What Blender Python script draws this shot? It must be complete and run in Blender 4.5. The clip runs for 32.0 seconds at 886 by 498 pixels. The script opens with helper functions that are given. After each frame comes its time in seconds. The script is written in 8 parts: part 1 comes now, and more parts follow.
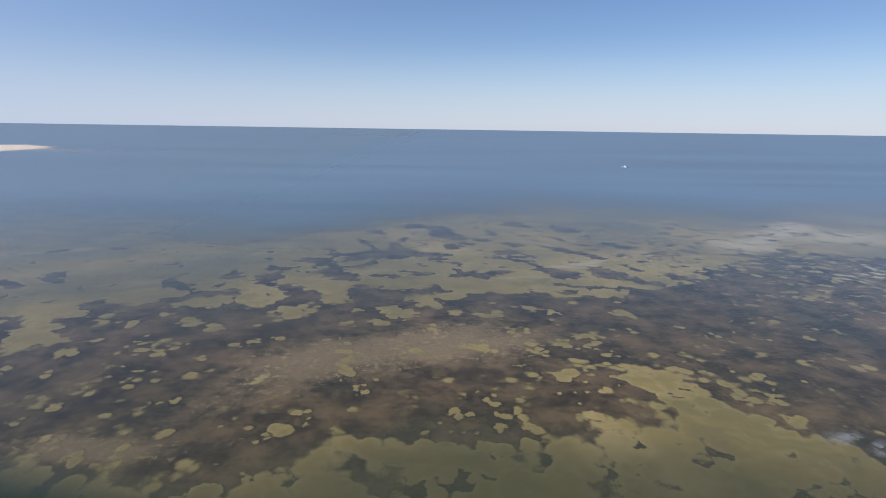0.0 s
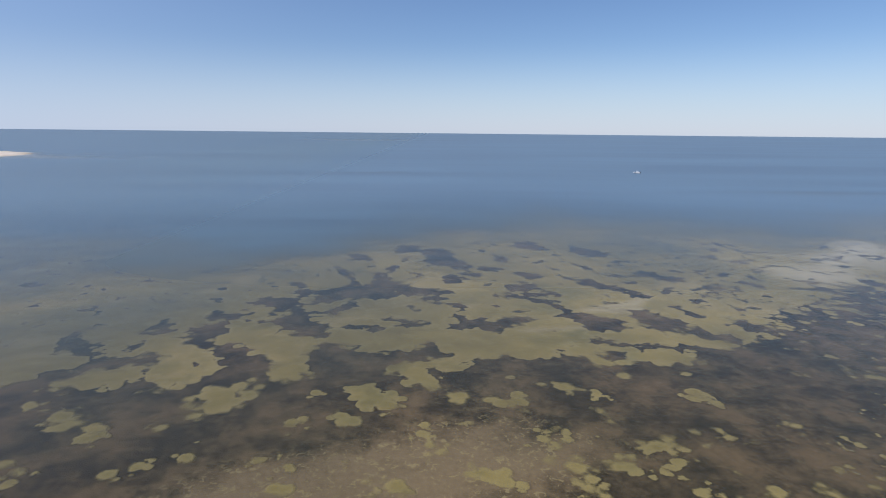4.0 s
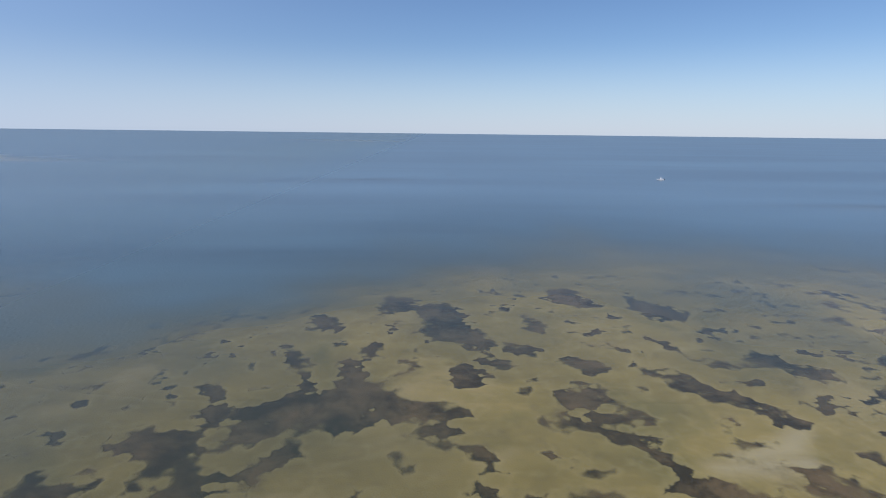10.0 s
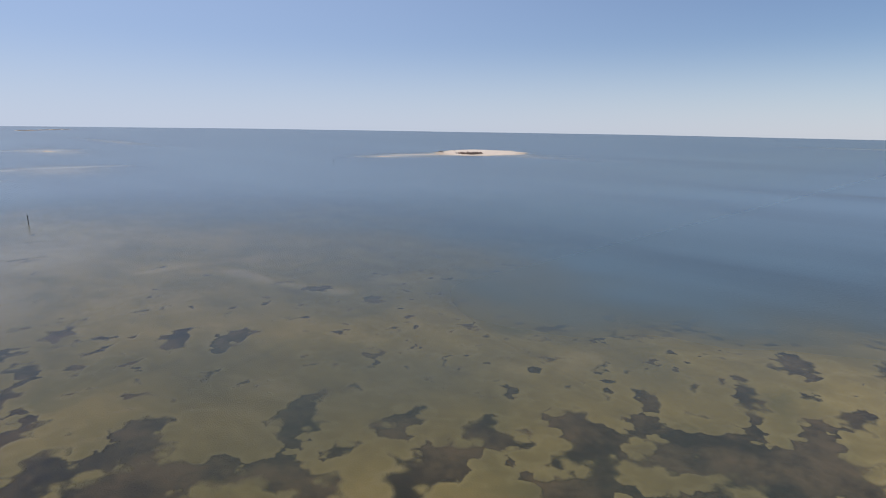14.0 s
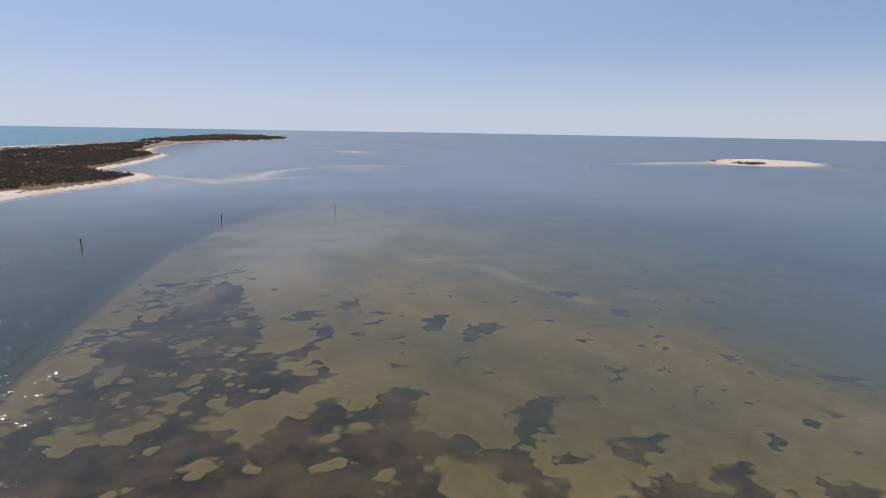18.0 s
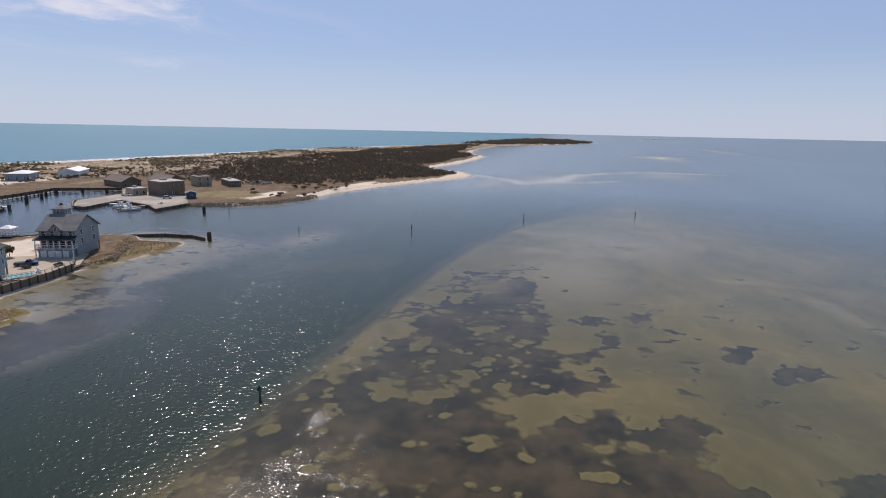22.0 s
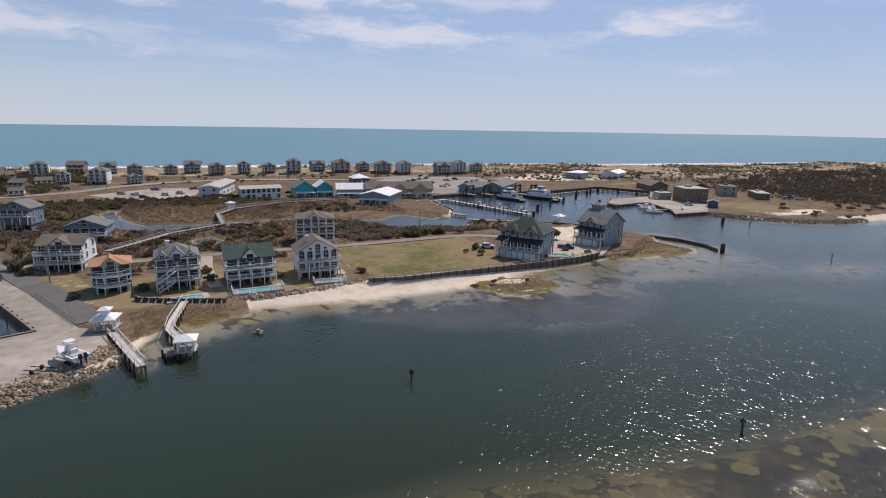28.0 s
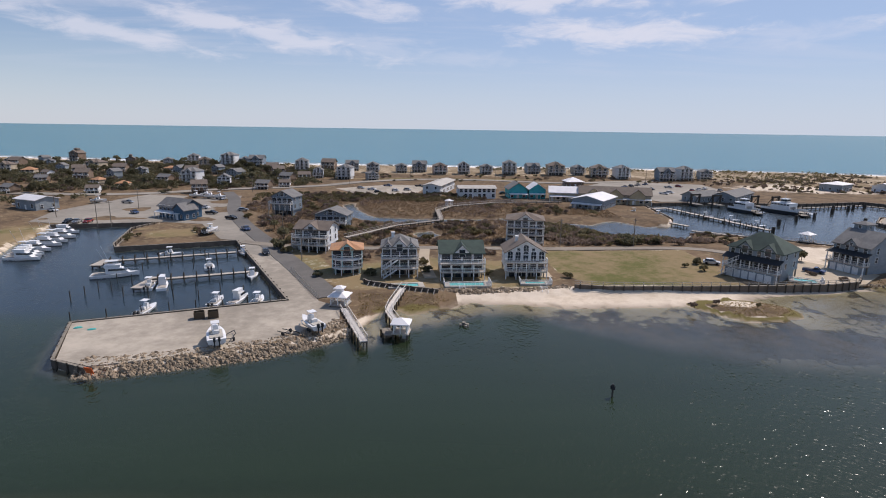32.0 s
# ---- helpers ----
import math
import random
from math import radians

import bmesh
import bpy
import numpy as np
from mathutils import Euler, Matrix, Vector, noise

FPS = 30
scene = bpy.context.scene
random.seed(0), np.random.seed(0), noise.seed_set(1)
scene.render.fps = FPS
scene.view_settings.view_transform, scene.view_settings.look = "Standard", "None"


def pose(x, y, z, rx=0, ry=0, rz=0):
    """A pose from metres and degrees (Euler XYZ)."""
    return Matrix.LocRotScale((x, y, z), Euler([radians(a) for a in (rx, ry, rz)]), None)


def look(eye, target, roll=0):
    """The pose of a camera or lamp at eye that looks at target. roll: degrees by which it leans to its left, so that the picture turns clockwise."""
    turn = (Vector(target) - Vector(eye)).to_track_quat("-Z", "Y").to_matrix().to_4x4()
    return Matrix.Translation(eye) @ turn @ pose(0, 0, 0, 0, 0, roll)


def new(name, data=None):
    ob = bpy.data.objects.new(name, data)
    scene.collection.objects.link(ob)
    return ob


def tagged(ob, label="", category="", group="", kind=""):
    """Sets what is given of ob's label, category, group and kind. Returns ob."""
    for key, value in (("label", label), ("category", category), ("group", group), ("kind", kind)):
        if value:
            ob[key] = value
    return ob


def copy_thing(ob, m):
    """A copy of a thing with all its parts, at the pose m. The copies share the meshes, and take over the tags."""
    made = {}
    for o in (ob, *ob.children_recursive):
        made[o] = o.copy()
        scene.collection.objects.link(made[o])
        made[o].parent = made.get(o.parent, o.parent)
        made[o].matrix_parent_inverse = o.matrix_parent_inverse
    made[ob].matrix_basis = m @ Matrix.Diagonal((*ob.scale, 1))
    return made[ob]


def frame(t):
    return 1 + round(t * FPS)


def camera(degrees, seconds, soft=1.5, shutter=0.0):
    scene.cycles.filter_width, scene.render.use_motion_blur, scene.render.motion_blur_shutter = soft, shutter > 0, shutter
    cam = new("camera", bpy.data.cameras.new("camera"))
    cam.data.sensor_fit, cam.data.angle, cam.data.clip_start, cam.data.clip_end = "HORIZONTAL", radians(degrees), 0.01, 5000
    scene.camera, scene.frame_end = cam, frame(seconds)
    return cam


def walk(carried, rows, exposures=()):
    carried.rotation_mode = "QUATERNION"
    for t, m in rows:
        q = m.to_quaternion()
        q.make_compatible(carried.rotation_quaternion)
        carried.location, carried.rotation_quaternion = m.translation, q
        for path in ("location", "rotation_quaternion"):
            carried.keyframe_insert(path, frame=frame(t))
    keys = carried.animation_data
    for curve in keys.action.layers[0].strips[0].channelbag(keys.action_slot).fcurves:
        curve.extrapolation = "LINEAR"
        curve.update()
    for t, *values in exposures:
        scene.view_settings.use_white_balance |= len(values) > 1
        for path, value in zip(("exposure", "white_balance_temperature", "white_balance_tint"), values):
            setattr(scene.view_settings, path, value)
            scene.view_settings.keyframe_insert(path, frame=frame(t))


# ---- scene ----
# ---------------------------------------------------------------- camera and walk
cam = camera(77.4, 32.0, soft=1.0)
# seconds, place, yaw, pitch, roll
ROWS = [
    (0.0, 9.39, 12.95, 40.02, -0.51, -12.67, 0.85),
    (0.5, 9.79, 17.61, 39.68, -0.41, -12.56, 0.91),
    (1.0, 10.13, 22.45, 39.40, -0.32, -12.41, 0.93),
    (1.5, 10.39, 27.39, 39.19, -0.23, -12.30, 0.88),
    (2.0, 10.56, 32.35, 39.14, -0.16, -12.25, 0.85),
    (2.5, 10.58, 37.30, 39.29, -0.17, -12.23, 0.81),
    (3.0, 10.50, 42.18, 39.48, -0.26, -12.28, 0.75),
    (3.5, 10.27, 46.70, 39.54, -0.40, -12.27, 0.63),
    (5.5, 10.16, 67.58, 39.38, -0.64, -12.40, 0.65),
    (6.0, 9.84, 72.14, 39.53, -0.83, -12.42, 0.61),
    (6.5, 9.56, 76.79, 39.74, -0.97, -12.41, 0.50),
    (7.0, 9.22, 81.80, 39.88, -1.18, -12.46, 0.56),
    (7.5, 9.00, 86.90, 39.83, -1.35, -12.42, 0.65),
    (8.0, 9.01, 92.09, 39.78, -1.40, -12.39, 0.69),
    (8.5, 8.93, 97.31, 39.60, -1.52, -12.36, 0.77),
    (9.0, 9.00, 102.58, 39.46, -1.38, -12.10, 0.70),
    (9.5, 8.90, 107.02, 39.91, -1.06, -11.82, 0.67),
    (10.0, 8.85, 110.28, 40.32, -0.65, -12.26, 0.69),
    (10.5, 8.85, 112.59, 40.54, -0.04, -12.55, 0.77),
    (11.0, 8.97, 114.00, 40.47, 0.64, -12.78, 0.60),
    (11.5, 8.92, 114.67, 40.26, 1.18, -12.94, 0.65),
    (12.0, 8.83, 114.87, 40.01, 1.44, -13.19, 0.64),
    (12.5, 8.79, 114.92, 39.84, 7.48, -12.81, 0.66),
    (13.0, 8.29, 114.98, 39.66, 26.79, -12.58, 0.74),
    (13.5, 8.10, 115.03, 39.48, 42.28, -12.45, 0.94),
    (14.0, 8.02, 115.05, 39.42, 46.44, -12.42, 0.92),
    (14.5, 7.96, 114.99, 39.44, 49.39, -12.33, 1.01),
    (16.5, 7.95, 114.56, 39.63, 62.08, -12.32, 1.01),
    (17.0, 8.04, 114.40, 39.63, 64.91, -12.31, 0.95),
    (17.5, 8.25, 114.25, 39.76, 68.37, -12.34, 1.03),
    (18.0, 8.36, 114.12, 39.77, 72.37, -12.32, 1.05),
    (18.5, 8.48, 114.02, 39.78, 76.12, -12.33, 0.97),
    (19.0, 8.57, 114.04, 39.71, 79.85, -12.33, 0.95),
    (19.5, 8.59, 113.95, 39.87, 83.53, -12.44, 1.05),
    (20.0, 8.63, 113.95, 39.81, 87.02, -12.38, 1.03),
    (20.5, 8.67, 113.90, 39.81, 90.67, -12.36, 0.97),
    (21.0, 8.59, 113.84, 39.80, 94.60, -12.38, 0.92),
    (21.5, 8.57, 113.75, 39.72, 98.16, -12.38, 1.03),
    (22.0, 8.53, 113.66, 39.82, 102.74, -12.43, 1.14),
    (22.5, 8.49, 113.70, 39.91, 108.40, -12.48, 1.06),
    (23.0, 8.47, 113.75, 40.03, 113.04, -12.55, 1.04),
    (23.5, 8.45, 113.86, 40.08, 116.47, -12.55, 1.00),
    (24.0, 8.39, 113.93, 40.17, 119.17, -12.56, 0.94),
    (24.5, 8.35, 113.98, 40.17, 122.00, -12.55, 0.94),
    (25.0, 8.28, 114.00, 40.15, 125.31, -12.56, 0.96),
    (25.5, 8.15, 113.96, 40.10, 130.16, -12.57, 0.92),
    (27.5, 8.43, 113.83, 40.10, 148.86, -12.64, 0.96),
    (28.0, 8.29, 113.79, 40.03, 153.51, -12.60, 0.94),
    (28.5, 8.26, 113.70, 40.04, 158.09, -12.61, 0.96),
    (29.0, 8.22, 113.65, 40.09, 161.98, -12.64, 0.95),
    (29.5, 8.20, 113.62, 40.19, 164.12, -12.67, 0.93),
    (30.0, 8.18, 113.64, 40.22, 164.38, -12.68, 0.96),
    (30.5, 8.15, 113.65, 40.15, 164.46, -12.68, 0.94),
    (31.0, 8.18, 113.57, 40.01, 166.72, -12.64, 0.92),
    (31.5, 8.22, 113.43, 39.94, 171.35, -12.63, 0.85),
    (32.0, 8.29, 113.27, 39.92, 175.29, -12.64, 0.88),
]
EXPOSURES = [(0.0, 0.06, 5780, 18), (9.0, 0.02, 5560, 15), (13.0, 0.02, 6000, 17), (18.0, 0.02, 6220, 19), (22.0, 0.0, 6260, 19), (28.0, 0.0, 6330, 18), (32.0, 0.06, 6330, 18)]
walk(cam, [(t, pose(x, y, z, 90 + pitch, 0, yaw) @ pose(0, 0, 0, 0, 0, roll)) for t, x, y, z, yaw, pitch, roll in ROWS], EXPOSURES)

# ---------------------------------------------------------------- sky and sun
SUN_AZ, SUN_EL = -127.0, 50.0        # clockwise from +y, and above the horizon
sun_way = Vector((math.sin(radians(SUN_AZ)) * math.cos(radians(SUN_EL)), math.cos(radians(SUN_AZ)) * math.cos(radians(SUN_EL)), math.sin(radians(SUN_EL))))
sun = new("sun", bpy.data.lights.new("sun", "SUN"))
sun.data.energy, sun.data.angle, sun.data.color = 3.85, radians(0.53), (1.0, 0.915, 0.78)
sun.matrix_world = look(sun_way * 300, (0, 0, 0))


class Nodes:
    """Short writing for a node tree: n(kind, inputs...) adds a node, and links or sets its inputs."""

    def __init__(self, tree):
        self.tree = tree
        tree.nodes.clear()

    def __call__(self, kind, _out=0, **inputs):
        node = self.tree.nodes.new(kind)
        for key, value in inputs.items():
            socket = node.inputs[int(key[1:])] if key[0] == "i" and key[1:].isdigit() else node.inputs[key.replace("_", " ")]
            self.put(socket, value)
        return node.outputs[_out] if len(node.outputs) else None

    def put(self, socket, value):
        if hasattr(value, "is_output"):
            self.tree.links.new(value, socket)
        else:
            if socket.type == "RGBA" and len(value) == 3:
                value = (*value, 1)
            socket.default_value = value

    def math(self, op, a, b=0.0, c=0.0, clamp=False):
        node = self.tree.nodes.new("ShaderNodeMath")
        node.operation, node.use_clamp = op, clamp
        self.put(node.inputs[0], a), self.put(node.inputs[1], b), self.put(node.inputs[2], c)
        return node.outputs[0]

    def ramp(self, value, lo, hi, a=0.0, b=1.0):
        node = self.tree.nodes.new("ShaderNodeMapRange")
        node.interpolation_type = "SMOOTHSTEP"
        for socket, given in zip(node.inputs, (value, lo, hi, a, b)):
            self.put(socket, given)
        return node.outputs[0]

    def zone(self, name):
        node = self.tree.nodes.new("ShaderNodeAttribute")
        node.attribute_name = name
        return node.outputs[2]

    def mix(self, fac, a, b):
        node = self.tree.nodes.new("ShaderNodeMix")
        node.data_type = "RGBA"
        self.put(node.inputs[0], fac), self.put(node.inputs[6], a), self.put(node.inputs[7], b)
        return node.outputs[2]

    def noise(self, vector, scale, detail=4.0, rough=0.55, distort=0.0, _out=0):
        return self("ShaderNodeTexNoise", _out=_out, Vector=vector, Scale=scale, Detail=detail, Roughness=rough, Distortion=distort)


world = bpy.data.worlds.new("world")
scene.world = world
world.use_nodes = True
n = Nodes(world.node_tree)
sky_node = n.tree.nodes.new("ShaderNodeTexSky")
sky_node.sky_type, sky_node.sun_disc, sky_node.sun_elevation, sky_node.sun_rotation = "NISHITA", False, radians(SUN_EL), radians(SUN_AZ)
sky_node.altitude, sky_node.air_density, sky_node.dust_density, sky_node.ozone_density = 20.0, 1.0, 0.05, 3.0
sky = sky_node.outputs[0]
way = n("ShaderNodeTexCoord")
parts = n.tree.nodes.new("ShaderNodeSeparateXYZ")
n.put(parts.inputs[0], way)
up = n.math("MAXIMUM", n.math("ADD", parts.outputs[2], 0.05), 0.03)
flat = n("ShaderNodeCombineXYZ", X=n.math("DIVIDE", parts.outputs[0], up), Y=n.math("DIVIDE", parts.outputs[1], up), Z=0.0)
flat = n("ShaderNodeMapping", Vector=flat, Rotation=(0, 0, radians(20)), Scale=(0.55, 1.5, 1.0), Location=(3.1, 0.6, 0.0))
wisp = n.noise(flat, 0.9, 7.0, 0.6, 0.4)
bank = n.math("MULTIPLY", n.ramp(wisp, 0.47, 0.68), n.ramp(n.math("ADD", n.math("MULTIPLY", parts.outputs[1], -1.0), n.math("MULTIPLY", parts.outputs[0], -0.15)), 0.35, 0.8))
bank = n.math("MULTIPLY", bank, n.ramp(parts.outputs[2], 0.03, 0.16))
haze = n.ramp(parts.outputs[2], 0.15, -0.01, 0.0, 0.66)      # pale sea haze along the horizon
sky = n("ShaderNodeHueSaturation", Saturation=1.04, Value=0.98, Color=sky)
veil = n.ramp(n.math("ADD", n.math("MULTIPLY", parts.outputs[0], -0.8), n.math("MULTIPLY", parts.outputs[1], -0.45)), -0.7, 0.9, 0.04, 0.72)
sky = n.mix(veil, sky, (4.45, 5.8, 7.9))                        # thin high cloud on the sun's side
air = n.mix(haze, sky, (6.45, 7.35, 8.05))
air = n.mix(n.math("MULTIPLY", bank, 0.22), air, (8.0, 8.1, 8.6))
# single fair-weather clouds over the ocean: bearing, height, half width, half height (degrees), slant, thickness
east, south = radians(165.0), radians(255.0)
bearing = n.math("MULTIPLY", n.math("ARCTAN2", n.math("ADD", n.math("MULTIPLY", parts.outputs[0], -math.sin(south)), n.math("MULTIPLY", parts.outputs[1], math.cos(south))), n.math("ADD", n.math("MULTIPLY", parts.outputs[0], -math.sin(east)), n.math("MULTIPLY", parts.outputs[1], math.cos(east)))), 57.3)
above = n.math("MULTIPLY", n.math("ARCSINE", parts.outputs[2]), 57.3)
billow = n.math("SUBTRACT", n.noise(n("ShaderNodeCombineXYZ", X=n.math("MULTIPLY", bearing, 0.22), Y=n.math("MULTIPLY", above, 0.75), Z=0.0), 1.0, 7.0, 0.62, 0.5), 0.5)
clouds = 0.0
for b, h, w, t, slant, thick in ((-32, 9.3, 6.0, 1.0, -0.06, 1.0), (-35.5, 5.0, 2.6, 0.5, 0, 0.5), (-20, 7.7, 6, 0.8, 0, 0.3), (-6, 8.6, 10.5, 1.2, 0.02, 0.85), (29, 8.3, 13, 1.0, 0.15, 0.75), (41, 7.5, 10, 0.8, 0.16, 0.7), (18, 11, 5, 1.0, 0.1, 0.7), (1, 11.6, 10, 0.9, 0, 0.85), (-15, 11.4, 7, 0.7, 0, 0.6), (8, 6.4, 6, 0.7, 0, 0.25), (18, 7.5, 8, 0.9, 0.1, 0.35), (52, 9.5, 10, 0.8, 0.12, 0.5)):
    u = n.math("SUBTRACT", bearing, float(b))
    v = n.math("SUBTRACT", n.math("SUBTRACT", above, float(h)), n.math("MULTIPLY", u, float(slant)))
    u, v = n.math("DIVIDE", u, 1.1 * w), n.math("DIVIDE", v, 1.35 * t)
    reach = n.math("SUBTRACT", 1.0, n.math("SQRT", n.math("ADD", n.math("MULTIPLY", u, u), n.math("MULTIPLY", v, v))))
    clouds = n.math("MAXIMUM", clouds, n.math("MULTIPLY", n.ramp(n.math("ADD", reach, n.math("MULTIPLY", billow, 3.0)), -0.15, 0.95), float(thick)))
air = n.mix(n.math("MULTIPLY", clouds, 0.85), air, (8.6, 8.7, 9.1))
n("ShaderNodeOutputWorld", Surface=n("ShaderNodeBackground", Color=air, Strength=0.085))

# ---------------------------------------------------------------- materials


def material(name, build):
    m = bpy.data.materials.new(name)
    m.use_nodes = True
    n = Nodes(m.node_tree)
    n("ShaderNodeOutputMaterial", Surface=build(n))
    return m


def bumped(n, height, strength, distance=0.05):
    return n("ShaderNodeBump", Height=height, Strength=strength, Distance=distance)


def paint(name, colour, second=None, scale=0.6, rough=0.7, metal=0.0, bump=0.2, vary=0.12, spec=0.4):
    """A weathered surface: two scales of mottling, a little difference between pieces, fine relief."""
    second = second or tuple(c * 0.72 for c in colour)

    def build(n):
        at = n("ShaderNodeTexCoord", _out=3)
        big, fine = n.noise(at, scale, 5, 0.6), n.noise(at, scale * 14, 3, 0.6)
        fac = n.ramp(n.math("ADD", big, n.math("MULTIPLY", fine, 0.5)), 0.5, 1.05)
        tint = n.mix(fac, colour, second)
        each = n.math("MULTIPLY_ADD", n("ShaderNodeObjectInfo", _out=5), vary, 1 - vary / 2)
        tint = n("ShaderNodeHueSaturation", Color=tint, Value=each)
        return n("ShaderNodeBsdfPrincipled", Base_Color=tint, Roughness=rough, Metallic=metal, Specular_IOR_Level=spec, Normal=bumped(n, fine, bump, 0.04))

    return material(name, build)


def streaked(name, colour, second, pitch, axis, rough=0.75, depth=0.4):
    """Boards, shingles or siding: courses along one axis with dark joints and weathering."""

    def build(n):
        at = n("ShaderNodeTexCoord", _out=3)
        sep = n.tree.nodes.new("ShaderNodeSeparateXYZ")
        n.put(sep.inputs[0], at)
        step = n.math("FRACT", n.math("DIVIDE", sep.outputs[axis], pitch))
        joint = n.ramp(step, 0.0, 0.14)
        big = n.noise(at, 0.45, 5, 0.65)
        fine = n.noise(at, 6.0, 3, 0.6)
        tint = n.mix(n.ramp(n.math("ADD", big, n.math("MULTIPLY", fine, 0.4)), 0.5, 0.95), colour, second)
        tint = n.mix(n.math("MULTIPLY", n.math("SUBTRACT", 1.0, joint), 0.35), tint, tuple(c * 0.4 for c in second))
        return n("ShaderNodeBsdfPrincipled", Base_Color=tint, Roughness=rough, Normal=bumped(n, joint, depth, 0.03))

    return material(name, build)


SIDING_WHITE = streaked("siding_white", (0.76, 0.775, 0.79), (0.62, 0.63, 0.64), 0.22, 2)
SIDING_GREY = streaked("siding_grey", (0.28, 0.32, 0.35), (0.20, 0.235, 0.265), 0.22, 2)
SIDING_BLUE = streaked("siding_blue", (0.20, 0.25, 0.30), (0.14, 0.18, 0.22), 0.22, 2)
SIDING_AQUA = streaked("siding_aqua", (0.34, 0.66, 0.66), (0.27, 0.54, 0.55), 0.22, 2)
SIDING_TAN = streaked("siding_tan", (0.48, 0.40, 0.29), (0.35, 0.29, 0.22), 0.22, 2)
SIDING_BROWN = streaked("siding_brown", (0.24, 0.17, 0.12), (0.15, 0.11, 0.08), 0.22, 2)
SIDING_TEAL = streaked("siding_teal", (0.05, 0.42, 0.45), (0.04, 0.32, 0.35), 0.22, 2)
SIDING_NAVY = streaked("siding_navy", (0.05, 0.125, 0.21), (0.04, 0.095, 0.16), 0.22, 2)
SIDING_PINK = streaked("siding_pink", (0.52, 0.38, 0.32), (0.40, 0.29, 0.25), 0.22, 2)
SIDING_YELLOW = streaked("siding_yellow", (0.54, 0.43, 0.27), (0.43, 0.34, 0.21), 0.22, 2)
ROOF_GREY = streaked("shingle_grey", (0.20, 0.195, 0.19), (0.13, 0.13, 0.13), 0.28, 2, 0.9)
ROOF_BROWN = streaked("shingle_brown", (0.19, 0.152, 0.122), (0.125, 0.10, 0.085), 0.28, 2, 0.9)
ROOF_GREEN = streaked("shingle_green", (0.055, 0.085, 0.07), (0.035, 0.055, 0.048), 0.28, 2, 0.9)
ROOF_ORANGE = streaked("shingle_orange", (0.50, 0.27, 0.14), (0.36, 0.19, 0.11), 0.28, 2, 0.9)
ROOF_PALE = paint("roof_membrane_pale", (0.47, 0.44, 0.40), (0.36, 0.335, 0.305), 0.3, 0.8)
ROOF_WHITE = paint("roof_metal_white", (0.80, 0.78, 0.78), (0.66, 0.65, 0.66), 0.3, 0.45)
TRIM = paint("trim_white", (0.84, 0.84, 0.83), (0.60, 0.60, 0.60), 0.8, 0.6)
CONCRETE = paint("concrete", (0.46, 0.43, 0.38), (0.34, 0.32, 0.29), 0.35, 0.9, bump=0.4)
TIMBER = streaked("timber_grey", (0.27, 0.235, 0.19), (0.17, 0.15, 0.125), 0.16, 0, 0.85)
TIMBER_WHITE = streaked("timber_white", (0.66, 0.62, 0.57), (0.52, 0.48, 0.44), 0.16, 1, 0.85)
TIMBER_PALE = streaked("timber_pale", (0.48, 0.43, 0.37), (0.36, 0.32, 0.28), 0.16, 1, 0.85)
PILE = paint("pile_wood", (0.085, 0.07, 0.055), (0.045, 0.038, 0.03), 0.9, 0.9, bump=0.6)
BULK = paint("bulkhead_wood", (0.16, 0.13, 0.105), (0.085, 0.072, 0.06), 0.5, 0.9, bump=0.6)
STONE = paint("stone", (0.44, 0.345, 0.24), (0.20, 0.155, 0.11), 0.9, 0.9, bump=0.8, vary=0.5)
GEL = paint("gelcoat_white", (0.80, 0.80, 0.80), (0.70, 0.70, 0.71), 0.5, 0.2, bump=0.02)
RUBBER = paint("rubber", (0.02, 0.02, 0.02), rough=0.8)
CHROME = paint("metal_tube", (0.55, 0.56, 0.58), rough=0.3, metal=0.9)
DARK = paint("dark_interior", (0.03, 0.033, 0.038), rough=0.7)
GREEN_SIGN = paint("sign_green", (0.01, 0.16, 0.07), rough=0.5)
RED_SIGN = paint("sign_red", (0.45, 0.04, 0.02), rough=0.5)
ORANGE = paint("marker_orange", (0.75, 0.14, 0.03), rough=0.6)
BLUE_TARP = paint("tarp_aqua", (0.06, 0.40, 0.38), rough=0.7)
BARK = paint("bark", (0.10, 0.075, 0.05), rough=0.95, bump=0.7)
GLASS = material("window_glass", lambda n: n("ShaderNodeBsdfPrincipled", Base_Color=n.mix(n("ShaderNodeObjectInfo", _out=5), (0.015, 0.02, 0.027), (0.05, 0.06, 0.07)), Roughness=0.06, Specular_IOR_Level=0.7))
POOL = material("pool_water", lambda n: n("ShaderNodeBsdfPrincipled", Base_Color=n.mix(n.noise(n("ShaderNodeTexCoord", _out=3), 1.2), (0.10, 0.48, 0.50), (0.20, 0.60, 0.60)), Roughness=0.08, Normal=bumped(n, n.noise(n("ShaderNodeTexCoord", _out=3), 3.0), 0.15)))


def foliage(name, a, b):
    def build(n):
        each = n("ShaderNodeNewGeometry", _out=8)
        tint = n.mix(each, a, b)
        tint = n("ShaderNodeHueSaturation", Color=tint, Value=n.math("MULTIPLY_ADD", n("ShaderNodeObjectInfo", _out=5), 0.5, 0.75))
        face = n("ShaderNodeBsdfPrincipled", Base_Color=tint, Roughness=0.8, Specular_IOR_Level=0.15)
        return n("ShaderNodeMixShader", i0=0.4, i1=face, i2=n("ShaderNodeBsdfTranslucent", Color=tint))

    return material(name, build)


